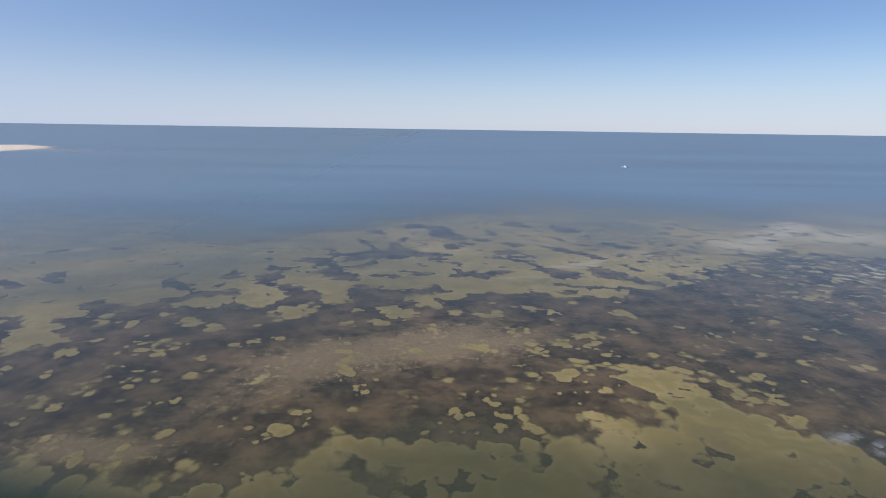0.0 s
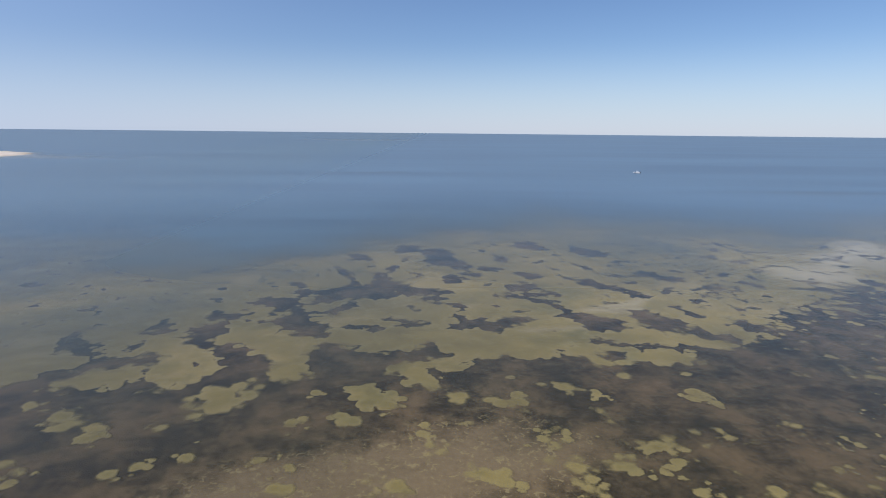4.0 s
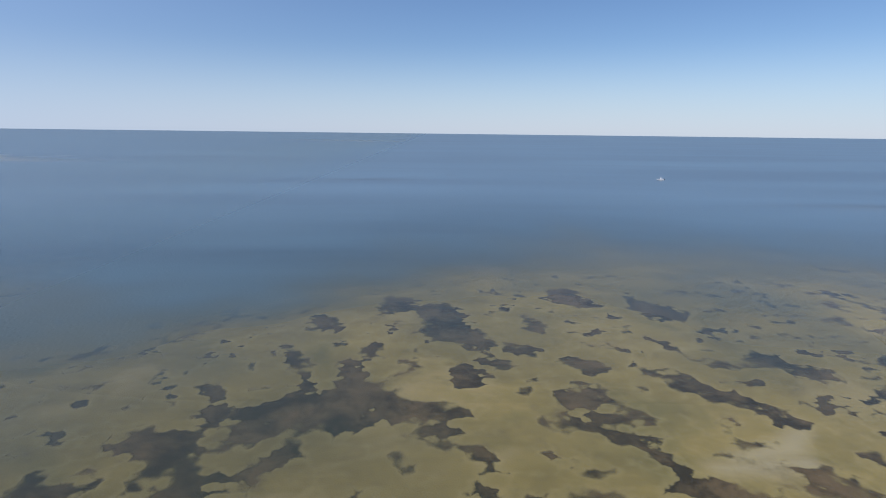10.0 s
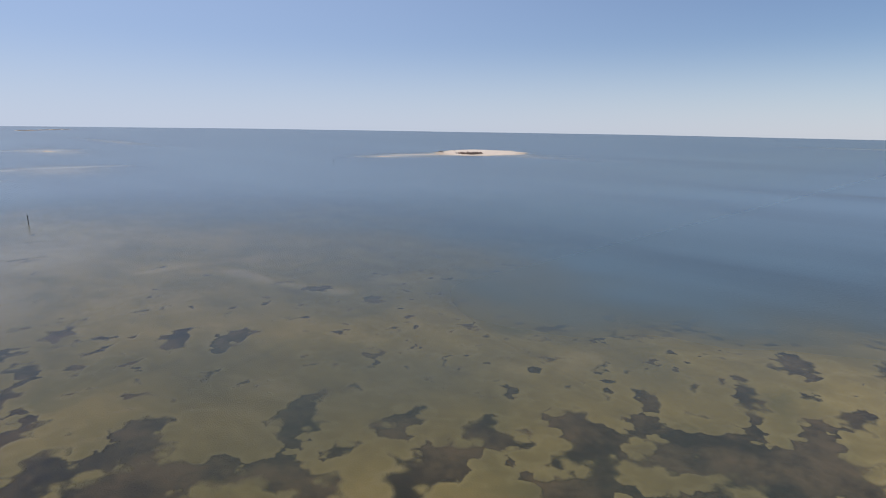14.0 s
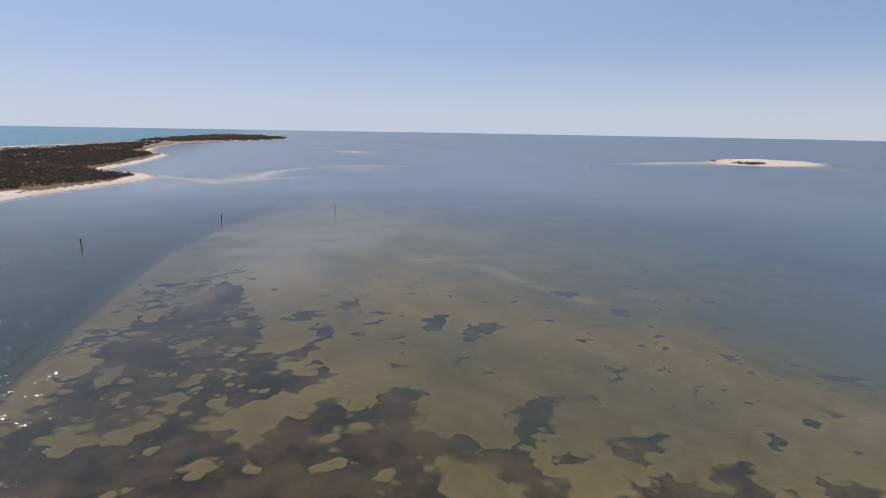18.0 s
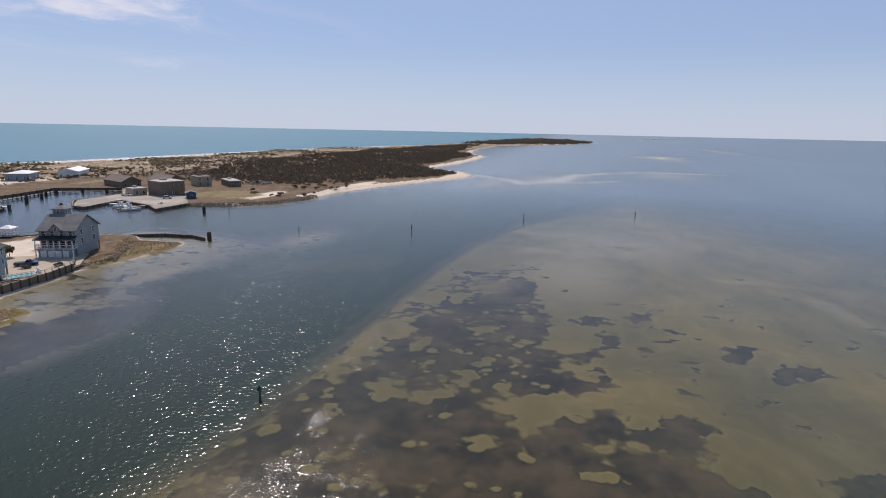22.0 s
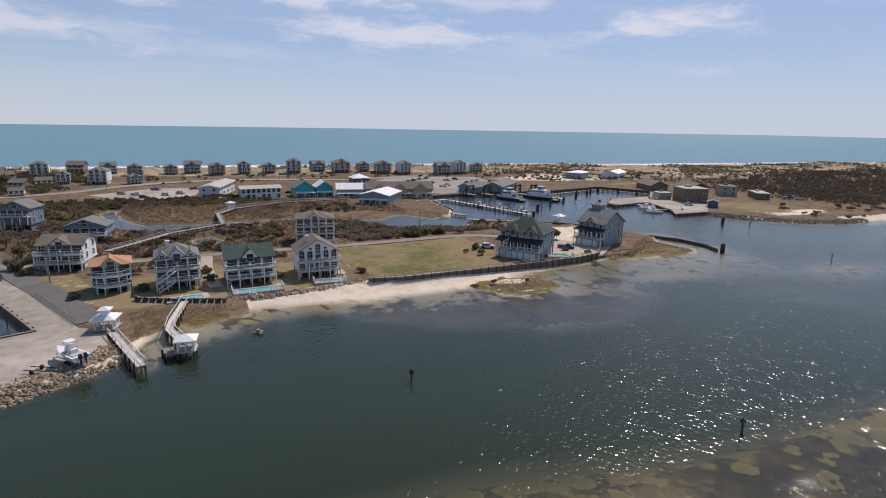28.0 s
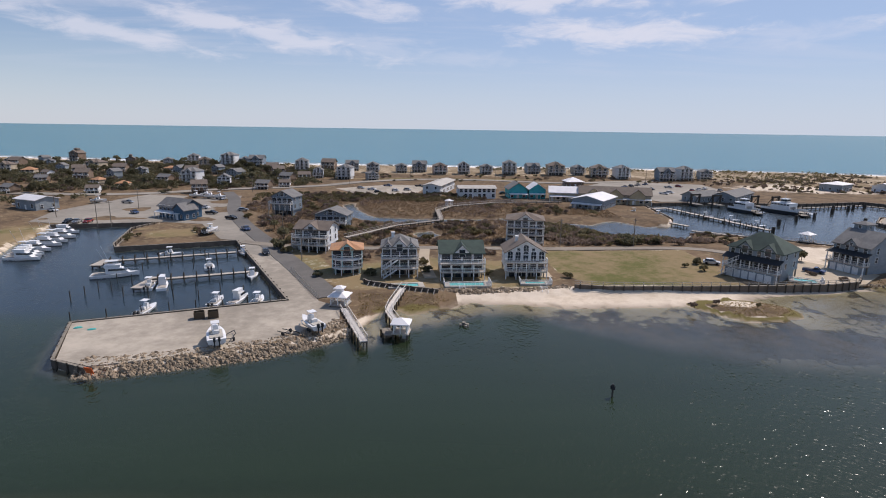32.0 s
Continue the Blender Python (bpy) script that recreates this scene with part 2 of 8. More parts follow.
LEAF_DARK = foliage("leaf_dark", (0.11, 0.105, 0.06), (0.23, 0.205, 0.125))
LEAF_BROWN = foliage("leaf_brown", (0.15, 0.11, 0.088), (0.29, 0.225, 0.178))
LEAF_OLIVE = foliage("leaf_olive", (0.13, 0.115, 0.058), (0.26, 0.215, 0.12))
WOODS = foliage("woods", (0.088, 0.076, 0.057), (0.19, 0.16, 0.122))
BARE_WOODS = foliage("bare_woods", (0.12, 0.092, 0.068), (0.25, 0.195, 0.145))
SEDGE = foliage("sedge", (0.23, 0.17, 0.075), (0.37, 0.28, 0.14))
STRAW = foliage("straw", (0.22, 0.15, 0.092), (0.35, 0.255, 0.16))


def asphalt(name, a, b):
    def build(n):
        at = n("ShaderNodeTexCoord", _out=3)
        big, mid, fine = n.noise(at, 0.035, 5, 0.6), n.noise(at, 0.35, 5, 0.65), n.noise(at, 9.0, 2)
        tint = n.mix(n.ramp(n.math("ADD", big, n.math("MULTIPLY", mid, 0.6)), 0.55, 1.0), a, b)
        tint = n.mix(n.math("MULTIPLY", fine, 0.25), tint, tuple(c * 0.5 for c in b))
        return n("ShaderNodeBsdfPrincipled", Base_Color=tint, Roughness=0.92, Normal=bumped(n, fine, 0.4, 0.02))

    return material(name, build)


ROAD = asphalt("asphalt", (0.17, 0.158, 0.145), (0.115, 0.108, 0.10))
ROAD_OLD = asphalt("asphalt_bleached", (0.35, 0.315, 0.265), (0.24, 0.215, 0.18))
LANE = asphalt("lane_asphalt", (0.29, 0.25, 0.20), (0.21, 0.18, 0.145))
GRAVEL = asphalt("gravel", (0.53, 0.465, 0.38), (0.27, 0.235, 0.19))
SAND_DRIVE = asphalt("sand_drive", (0.50, 0.42, 0.31), (0.40, 0.33, 0.24))


def ground_surface(n):
    zone = n.zone
    at = n("ShaderNodeNewGeometry", _out=0)
    n40, n9, n2, grit = n.noise(at, 0.025, 4, 0.6), n.noise(at, 0.11, 6, 0.62), n.noise(at, 0.5, 5, 0.65), n.noise(at, 4.0, 3, 0.6)
    rough = n.math("ADD", n.math("MULTIPLY", n9, 0.5), n.math("MULTIPLY", n2, 0.5))
    sand = n.mix(n.ramp(rough, 0.4, 0.65), (0.74, 0.64, 0.52), (0.60, 0.50, 0.385))
    # dry marsh and scrub ground
    marsh = n.mix(n.ramp(n9, 0.38, 0.62), (0.19, 0.13, 0.08), (0.115, 0.08, 0.052))
    marsh = n.mix(n.ramp(n2, 0.5, 0.7), marsh, (0.27, 0.205, 0.125))
    lawn = n.mix(n.ramp(n.math("ADD", n.math("MULTIPLY", rough, 0.5), n.math("MULTIPLY", n40, 0.5)), 0.39, 0.54), (0.115, 0.118, 0.036), (0.26, 0.195, 0.108))
    dune = n.mix(n.ramp(rough, 0.41, 0.53), (0.50, 0.41, 0.30), (0.24, 0.18, 0.11))
    mud = n.mix(n2, (0.11, 0.095, 0.03), (0.20, 0.165, 0.06))
    wobble = n.math("MULTIPLY", n.math("SUBTRACT", rough, 0.5), 1.1)
    tint = sand
    for name, colour in (("dune", dune), ("marsh", marsh), ("lawn", lawn), ("mud", mud)):
        tint = n.mix(n.ramp(n.math("ADD", zone(name), wobble), 0.36, 0.62), tint, colour)
    # the sea bed: olive sand with pale ridges and dull hollows
    wave = n.noise(n("ShaderNodeMapping", Vector=at, Rotation=(0, 0, radians(25)), Scale=(0.05, 0.12, 1.0)), 1.0, 6, 0.62, 0.15)
    drift = n.noise(at, 0.042, 5, 0.6, 0.6)
    bed = n.mix(n.ramp(n.math("ADD", wave, n.math("MULTIPLY", rough, 0.5)), 0.5, 1.05), (0.375, 0.265, 0.105), (0.25, 0.180, 0.072))
    bed = n.mix(n.ramp(drift, 0.52, 0.72, 0.0, 0.65), bed, (0.50, 0.36, 0.195))
    bed = n.mix(n.ramp(drift, 0.46, 0.28, 0.0, 0.6), bed, (0.165, 0.138, 0.062))
    bed = n.mix(n.ramp(zone("pale"), 0.2, 1.0), bed, (0.52, 0.41, 0.32))
    bed = n.mix(n.ramp(zone("pale"), 0.87, 0.97), bed, (0.72, 0.62, 0.51))
    # where weed grows: rounded lobes of sand press into it, crisp on one side, thinning out on the other
    bent = n("ShaderNodeVectorMath", i0=at, i1=n("ShaderNodeVectorMath", i0=n.noise(at, 0.2, 3, 0.55, 0.0, 1), i1=(5.0, 5.0, 0.0)))
    lobes = n("ShaderNodeTexVoronoi", Vector=bent, Scale=0.2)
    cusps = n("ShaderNodeTexVoronoi", Vector=n("ShaderNodeVectorMath", i0=at, i1=n("ShaderNodeVectorMath", i0=n.noise(at, 0.5, 2, 0.5, 0.0, 1), i1=(1.6, 1.6, 0.0))), Scale=0.42)
    broad = n.noise(at, 0.085, 6, 0.62, 0.8)
    small = n.noise(at, 0.42, 3, 0.5, 0.6)
    speck = n.noise(at, 1.5, 4, 0.7, 0.4)
    split = n.tree.nodes.new("ShaderNodeSeparateXYZ")
    n.put(split.inputs[0], at)
    combed = n.noise(n("ShaderNodeMapping", Vector=at, Scale=(0.3, 0.13, 1.0), Rotation=(0, 0, radians(-12))), 1.0, 4, 0.6, 0.5)
    combed = n.math("MULTIPLY", n.math("MULTIPLY", n.math("SUBTRACT", combed, 0.5), 3.0), n.ramp(split.outputs[0], -50.0, -75.0))

    def off(value, middle, by):
        return n.math("MULTIPLY", n.math("SUBTRACT", value, middle), by)

    edge = n.math("ADD", off(cusps, 0.42, 1.25), n.math("ADD", off(small, 0.5, 1.1), off(speck, 0.5, 0.45)))
    cover = n.math("ADD", n.math("ADD", off(lobes, 0.44, 1.3), off(broad, 0.5, 2.2)), n.math("ADD", edge, n.math("MULTIPLY_ADD", combed, 0.8, zone("weed"))))
    rim = n.math("ADD", n.math("MULTIPLY_ADD", zone("into"), 0.36, 0.47), n.math("ADD", edge, n.math("ADD", off(lobes, 0.44, 0.5), n.math("MULTIPLY", combed, 0.5))))
    cover = n.math("ADD", n.math("MULTIPLY", cover, n.math("SUBTRACT", 1.0, zone("near"))), n.math("MULTIPLY", rim, zone("near")))
    bed = n.mix(n.math("MULTIPLY", n.ramp(cover, -0.25, 0.42), 0.25), bed, (0.54, 0.41, 0.22))      # sand swept clean round the beds
    bed = n.mix(n.math("MULTIPLY", n.ramp(n.math("ADD", n.math("MULTIPLY", n9, 0.7), n.math("MULTIPLY", speck, 0.3)), 0.5, 0.66, 0.0, 0.5), n.ramp(cover, -0.55, 0.3)), bed, (0.14, 0.095, 0.05))      # thin weed
    tone = n.math("ADD", n.math("MULTIPLY", speck, 0.3), n.math("ADD", n.math("MULTIPLY", n2, 0.3), n.math("MULTIPLY", n9, 0.9)))
    weed = n.mix(n.ramp(n.math("SUBTRACT", tone, n.ramp(cover, 0.95, 0.5, 0.0, 0.05)), 0.58, 0.96), (0.032, 0.0205, 0.011), (0.19, 0.117, 0.066))
    silt = n.ramp(n.math("ADD", n.math("MULTIPLY", zone("silt"), 0.62), n.math("ADD", n.math("MULTIPLY", n9, 0.7), n.math("MULTIPLY", n2, 0.5))), 0.72, 1.35, 0.0, 0.9)
    weed = n.mix(silt, weed, n.mix(speck, (0.21, 0.134, 0.082), (0.37, 0.25, 0.165)))
    weed = n.mix(n.math("MULTIPLY", n.ramp(n.noise(at, 0.9, 5, 0.7, 0.8), 0.55, 0.63, 0.0, 0.75), n.ramp(zone("silt"), 0.15, 0.7)), weed, (0.40, 0.29, 0.155))      # flecks of bare sand
    mound = n.ramp(cover, 0.25, 0.75, 1.0, 0.0)
    soft = n.math("ADD", n.ramp(n.noise(at, 0.09, 2, 0.5), 0.40, 0.64, 0.06, 0.42), n.math("MULTIPLY", zone("pale"), 0.18))
    bed = n.mix(n.ramp(cover, n.math("SUBTRACT", 0.5, soft), n.math("ADD", 0.5, soft)), bed, weed)
    tint = n.mix(zone("wet"), tint, bed)
    tint = n.mix(n.math("MULTIPLY", grit, 0.18), tint, (0.12, 0.10, 0.07))
    return n("ShaderNodeBsdfPrincipled", Base_Color=tint, Roughness=0.95, Diffuse_Roughness=n.math("MULTIPLY", zone("wet"), 0.75), Specular_IOR_Level=0.1, Normal=n("ShaderNodeBump", Height=n.math("ADD", grit, n2), Strength=0.5, Distance=0.12, Normal=bumped(n, n.math("MULTIPLY", mound, zone("wet")), 0.7, 0.3)))


def water_surface(n):
    zone = n.zone
    at = n("ShaderNodeNewGeometry", _out=0)
    swell = n("ShaderNodeMapping", Vector=at, Rotation=(0, 0, radians(-35)), Scale=(1.0, 0.72, 1.0))
    chop = n.mix(zone("ruffle"), n.noise(swell, 1.5, 2.2, 0.4, 0.3), n.noise(swell, 4.2, 2, 0.4, 0.2))
    ripple = n.noise(at, 4.0, 2, 0.5)
    gust = n.noise(at, 0.012, 4, 0.6)
    height = n.math("ADD", chop, n.math("MULTIPLY", ripple, 0.05))
    # mostly calm, with scattered steep wavelets that catch the sun
    crest = n.ramp(n.noise(at, 0.35, 3, 0.6), 0.34, 0.58)
    steep = n.math("ADD", n.ramp(gust, 0.35, 0.65, 0.10, 0.18), n.math("MULTIPLY", crest, 0.86))
    steep = n.math("MULTIPLY", n.math("ADD", steep, n.math("MULTIPLY", zone("ruffle"), 0.1)), n.math("MULTIPLY_ADD", zone("calm"), -0.9, 1.0))
    normal = bumped(n, height, steep, n.math("MULTIPLY_ADD", zone("ruffle"), -0.145, 0.19))
    body = n.mix(zone("sound"), (0.021, 0.035, 0.017), (0.072, 0.118, 0.138))
    band = n.noise(n("ShaderNodeMapping", Vector=at, Scale=(0.0016, 0.0085, 1.0), Rotation=(0, 0, radians(8))), 1.0, 5, 0.6, 0.4)
    body = n("ShaderNodeHueSaturation", Color=body, Value=n.ramp(band, 0.3, 0.7, 0.68, 1.28))
    body = n.mix(zone("basin"), body, (0.018, 0.032, 0.044))
    body = n.mix(zone("ocean"), body, (0.018, 0.155, 0.210))

    body = n.mix(n.ramp(zone("depth"), 0.5, 3.0), n.mix(zone("shore"), n.mix(zone("sound"), (0.088, 0.092, 0.050), (0.084, 0.108, 0.084)), (0.085, 0.093, 0.088)), body)
    murk = n.math("SUBTRACT", 1.0, n.math("POWER", 2.718, n.math("MULTIPLY", n.math("POWER", zone("depth"), 1.5), -0.46)))
    clear = n("ShaderNodeBsdfTransparent", Color=(0.88, 0.93, 0.84))
    below = n("ShaderNodeMixShader", i0=murk, i1=clear, i2=n("ShaderNodeBsdfDiffuse", Color=body))
    gloss = n("ShaderNodeBsdfGlossy", Color=(1, 1, 1), Roughness=n.math("MULTIPLY_ADD", zone("sound"), 0.16, 0.14), Normal=normal)
    shine = n("ShaderNodeMixShader", i0=n.math("MINIMUM", n.math("MULTIPLY", n("ShaderNodeFresnel", IOR=1.33), 0.95), n.math("MULTIPLY_ADD", zone("ocean"), -0.11, 0.5)), i1=below, i2=gloss)
    foam = n.math("MULTIPLY", zone("surf"), n.ramp(n.noise(at, 0.16, 6, 0.7, 1.0), 0.42, 0.56))
    return n("ShaderNodeMixShader", i0=foam, i1=shine, i2=n("ShaderNodeBsdfDiffuse", Color=(0.85, 0.87, 0.88)))


GROUND, WATER = material("ground", ground_surface), material("water", water_surface)

# ---------------------------------------------------------------- the plan: shores in metres
SHORE_EAST = [(1600, 90), (420, 60), (160, 15), (126, -45), (128, -59), (132, -71), (134, -86), (138, -101), (129, -102), (102, -107), (106, -95), (99, -67), (96, -62), (62, -72)]
SHORE_MARINA = [(54, -54), (33, -7), (72, 6), (65, 24), (58, 28), (53, 27), (42, 24), (32, 21), (23, 16), (18, 12), (16, 8)]
SHORE_BEACH = [(13, 2), (11, 0), (9, -2), (6, 2), (2, 0), (1, -2), (-3, -2), (-9, -7), (-13, -6), (-22, -4), (-30, -2), (-48, -2), (-59, -4), (-80, -8), (-110, -13), (-118, -11), (-130, -8), (-142, -8), (-150, -11), (-152, -17), (-150, -26), (-153, -35)]
SHORE_HARBOUR = [(-148, -58), (-126, -76), (-102, -85), (-96, -76), (-81, -83), (-73, -81), (-65, -94), (-62, -101), (-52, -107), (-38, -116), (-32, -121), (-36, -124), (-54, -115), (-71, -107), (-84, -117), (-94, -103), (-104, -104), (-112, -118), (-119, -166), (-158, -171), (-203, -165), (-251, -175), (-267, -143), (-244, -122), (-213, -122), (-199, -108), (-197, -100), (-222, -104), (-212, -78), (-203, -67), (-225, -66)]
SHORE_ISLAND = [(-233, -44), (-246, -31), (-274, -24), (-303, -21), (-338, -9), (-383, 10), (-423, 29), (-455, 34), (-492, 19), (-512, -14), (-529, -20), (-600, -9), (-700, -5), (-790, -6), (-860, -40), (-1029, -62), (-1262, -54), (-1440, 46), (-1763, 190), (-2005, 40), (-1749, -101), (-1613, -90), (-1207, -195), (-1030, -235)]
SHORE_OCEAN = [(-836, -300), (-605, -331), (-463, -349), (-400, -372), (-295, -396), (-60, -422), (175, -445), (428, -505), (1600, -760)]
LAND = SHORE_EAST + SHORE_MARINA + SHORE_BEACH + SHORE_HARBOUR + SHORE_ISLAND + SHORE_OCEAN
POND = [(35, -165), (31, -170), (28, -147), (20, -127), (-3, -121), (-33, -122), (-33, -119), (-2, -114), (16, -113), (27, -127), (33, -148)]
POOLS_MARSH = [(1, -92), (-4, -94), (-6, -86), (0, -80)]
ISLET = [(-58, -5), (-61, 3), (-66, 7.5), (-73, 8.5), (-80, 5.5), (-82, 0), (-78, -5), (-70, -8)]
CAY = [(-640, 712), (-590, 684), (-535, 700), (-545, 842), (-640, 900), (-716, 860), (-690, 780)]
SHOAL = [(-30, 71), (-45, 74), (-64, 74), (-88, 75), (-135, 78), (-180, 83), (-230, 98), (-250, 150), (-219, 190), (-193, 216), (-136, 230), (-77, 232), (-39, 236), (-21, 252), (0, 272), (20, 290), (64, 318), (116, 300), (180, 300), (260, 320), (520, 300), (520, 45), (130, 58), (60, 60), (20, 63), (-5, 65), (-20, 68)]


# weed beds and bare sand lobes on the shoal, in the order in which they overlie one another
BEDS = []


def rounded(outline):
    """The outline with its corners cut once."""
    p = np.array(outline, float)
    after = np.roll(p, -1, 0)
    return [tuple(v) for v in np.stack([p * 0.75 + after * 0.25, p * 0.25 + after * 0.75], 1).reshape(-1, 2)]


def weed_bed(*outline):
    BEDS.append((1, rounded(outline)))


def sand_lobe(*outline):
    BEDS.append((-1, rounded(outline)))


weed_bed((-32.5, 174.5), (-32.5, 181), (-30, 180), (-26, 178.5), (-24.5, 181), (-25, 184.5), (-25, 189.5), (-29.5, 195), (-27.5, 194.5), (-23.5, 187), (-20.5, 184), (-18, 186), (-14, 189), (-13, 192.5), (-13.5, 196.5), (-16, 202), (-21, 207.5), (-21.5, 211.5), (-18.5, 207.5), (-14, 202), (-12, 196.5), (-11.5, 191), (-9, 190), (-7.5, 192), (-7, 197), (-7.5, 203.5), (-5, 202.5), (-2.5, 196), (0, 192.5), (3, 192.5), (4, 186.5), (7.5, 188), (8.5, 185.5), (12, 188), (14, 184.5), (11, 182.5), (5.5, 183), (0, 182.5), (-3, 180), (-8, 180), (-13.5, 179.5), (-17, 176.5), (-22, 173.5), (-21, 168.5), (-24, 166.5), (-26, 166.5), (-26.5, 171.5), (-29, 175))
sand_lobe((-23, 179), (-22.5, 182.5), (-20.5, 183), (-19.5, 182.5), (-20, 178.5), (-18.5, 176), (-21, 176), (-23.5, 177))
sand_lobe((-17, 181), (-15, 182), (-14.5, 180.5), (-16, 179.5))
sand_lobe((-26.5, 168), (-26.5, 169.5), (-25.5, 170.5), (-22, 170.5), (-22, 168.5), (-23, 167.5))
sand_lobe((-2.5, 185.5), (0, 186.5), (0.5, 185), (-1.5, 184))
weed_bed((44, 203.5), (44.5, 200.5), (48, 196.5), (49, 193), (51, 189.5), (54, 188), (57.5, 187.5), (58, 184), (59.5, 181.5), (62.5, 181), (62, 183.5), (60, 186), (59.5, 189.5), (56.5, 191.5), (54, 192.5), (52.5, 195), (51.5, 199), (48, 198.5), (46, 201.5))
weed_bed((51.5, 215.5), (55, 209), (58.5, 205.5), (61, 201.5), (67, 204), (70.5, 202), (71.5, 198), (76.5, 196), (78.5, 199), (75.5, 201), (73.5, 203), (72, 208.5), (68.5, 210), (67, 205), (61.5, 203.5), (56.5, 205.5), (55, 213))
weed_bed((28.5, 191), (31, 193), (33, 192), (32.5, 195.5), (35, 194), (37, 190), (36, 187.5), (32.5, 186.5), (29.5, 187), (28, 187.5))
weed_bed((24, 182.5), (27, 182), (27, 184), (29, 184), (31.5, 182), (31.5, 185), (34.5, 185), (35.5, 183.5), (38, 186.5), (40, 185.5), (40.5, 182.5), (37.5, 182.5), (34.5, 182), (32, 181), (34, 179.5), (37, 178), (40, 179), (38.5, 176.5), (39, 172), (38.5, 170), (38, 171), (37.5, 175), (35.5, 177), (32.5, 179), (29.5, 180.5), (24.5, 181))
weed_bed((23, 176), (25.5, 173), (27.5, 171), (30.5, 170.5), (30.5, 169.5), (28.5, 169.5), (26.5, 171), (24, 173.5))
weed_bed((7, 180.5), (8.5, 181), (11.5, 180), (12, 178.5), (10, 177), (8, 178))
weed_bed((12.5, 176), (15, 175.5), (16, 174.5), (15.5, 172.5), (16.5, 170), (15.5, 169.5), (15, 173), (13, 174.5))
weed_bed((5.5, 236.5), (10.5, 239), (14.5, 231.5), (15, 224), (19.5, 216.5), (21, 211), (16.5, 208.5), (13.5, 213.5), (8.5, 213), (6, 219), (7, 225.5), (4.5, 230.5))
weed_bed((12, 201), (16, 201), (18, 199), (17, 196), (14.5, 193), (11.5, 195))
weed_bed((35, 243), (41.5, 252.5), (43.5, 250.5), (47, 241.5), (47.5, 235), (43, 235.5), (38, 238))
weed_bed((58, 251), (58.5, 242), (60.5, 239), (65.5, 238), (66.5, 234.5), (65.5, 227), (60, 226), (57, 229), (55, 234.5), (56.5, 244))
weed_bed((28.5, 230.5), (31, 226), (32.5, 222), (30, 218), (28.5, 221.5))
weed_bed((21.5, 211.5), (25, 210.5), (29, 209.5), (27.5, 206.5), (22.5, 207.5))
weed_bed((15.5, 207.5), (20, 204.5), (24, 202.5), (22.5, 200.5), (17, 201.5))
weed_bed((32, 206), (35.5, 204), (39, 202), (38.5, 199), (36, 198.5), (33.5, 201))
weed_bed((-19.5, 226.5), (-16.5, 229.5), (-10, 220), (-13, 217), (-17, 220))
weed_bed((-4.5, 209.5), (-3.5, 213), (-2, 206), (-3.5, 204))
weed_bed((-4, 244), (2.5, 241.5), (6, 233.5), (0.5, 231), (-4, 228.5))
weed_bed((12, 161), (14, 163.5), (14, 167), (15.5, 166), (19, 164), (21.5, 163.5), (24.5, 166), (27, 166), (30, 165), (32.5, 165), (29.5, 164), (26.5, 162), (24, 160), (22.5, 158), (21, 158.5), (18.5, 159.5), (15, 159))
weed_bed((36.5, 166.5), (38.5, 168.5), (41.5, 169), (44.5, 167), (46.5, 165), (49, 166), (49, 163.5), (51.5, 161), (49, 160.5), (47, 162), (44.5, 160), (43, 158.5), (41.5, 159.5), (41, 162), (40, 165), (38, 166))
weed_bed((53.5, 172), (55, 170), (58, 169), (60, 168.5), (57.5, 167), (55.5, 166), (54.5, 168), (53, 169))
weed_bed((55, 165), (56.5, 166), (59.5, 167), (61, 166.5), (60, 164.5), (62.5, 164), (64, 160.5), (60.5, 156.5), (60, 158.5), (57.5, 158.5), (56.5, 160.5), (55, 162.5))
weed_bed((63.5, 174.5), (65.5, 172), (65.5, 169), (67.5, 166.5), (68.5, 169), (67, 171), (66.5, 174))
weed_bed((-1.5, 166), (1, 166), (3, 164), (5, 163.5), (7.5, 164), (8.5, 163), (6.5, 161), (4.5, 160.5), (1.5, 161.5), (2.5, 163), (0, 164.5))
weed_bed((-9.5, 160.5), (-7, 161.5), (-4, 160.5), (-1, 159), (-1.5, 158), (-5, 159.5))
weed_bed((-39, 164), (-38, 166.5), (-39.5, 170.5), (-37, 166.5), (-34.5, 167), (-32.5, 168), (-34.5, 170), (-31.5, 167.5), (-33, 164.5), (-33.5, 161.5), (-34.5, 160), (-35.5, 158), (-38, 157), (-39, 158.5), (-37.5, 160), (-35, 161.5), (-35, 164))
weed_bed((-30.5, 177.5), (-28, 176), (-24, 173.5), (-18, 170), (-15, 170), (-12.5, 172), (-12, 176), (-9, 177), (-11, 171.5), (-12.5, 169), (-14.5, 166.5), (-16.5, 166), (-18, 164), (-17.5, 161.5), (-14, 162.5), (-12.5, 160), (-15.5, 158), (-17.5, 157), (-21, 157), (-22.5, 160), (-23.5, 162.5), (-26.5, 162), (-29, 162.5), (-29.5, 164), (-25.5, 163), (-23, 163.5), (-24, 167.5), (-27, 172))
weed_bed((-37.5, 152.5), (-39, 157.5), (-37, 158.5), (-34, 159.5), (-33.5, 156.5), (-34, 153.5), (-31, 148.5), (-28.5, 149.5), (-25, 147), (-22, 144.5), (-20, 143), (-17.5, 136), (-17, 132.5), (-15, 131), (-13, 129), (-13, 126), (-19, 126), (-18.5, 129), (-18.5, 132.5), (-22, 134.5), (-23, 138), (-26.5, 138.5), (-28, 143), (-31.5, 148), (-35, 149.5))
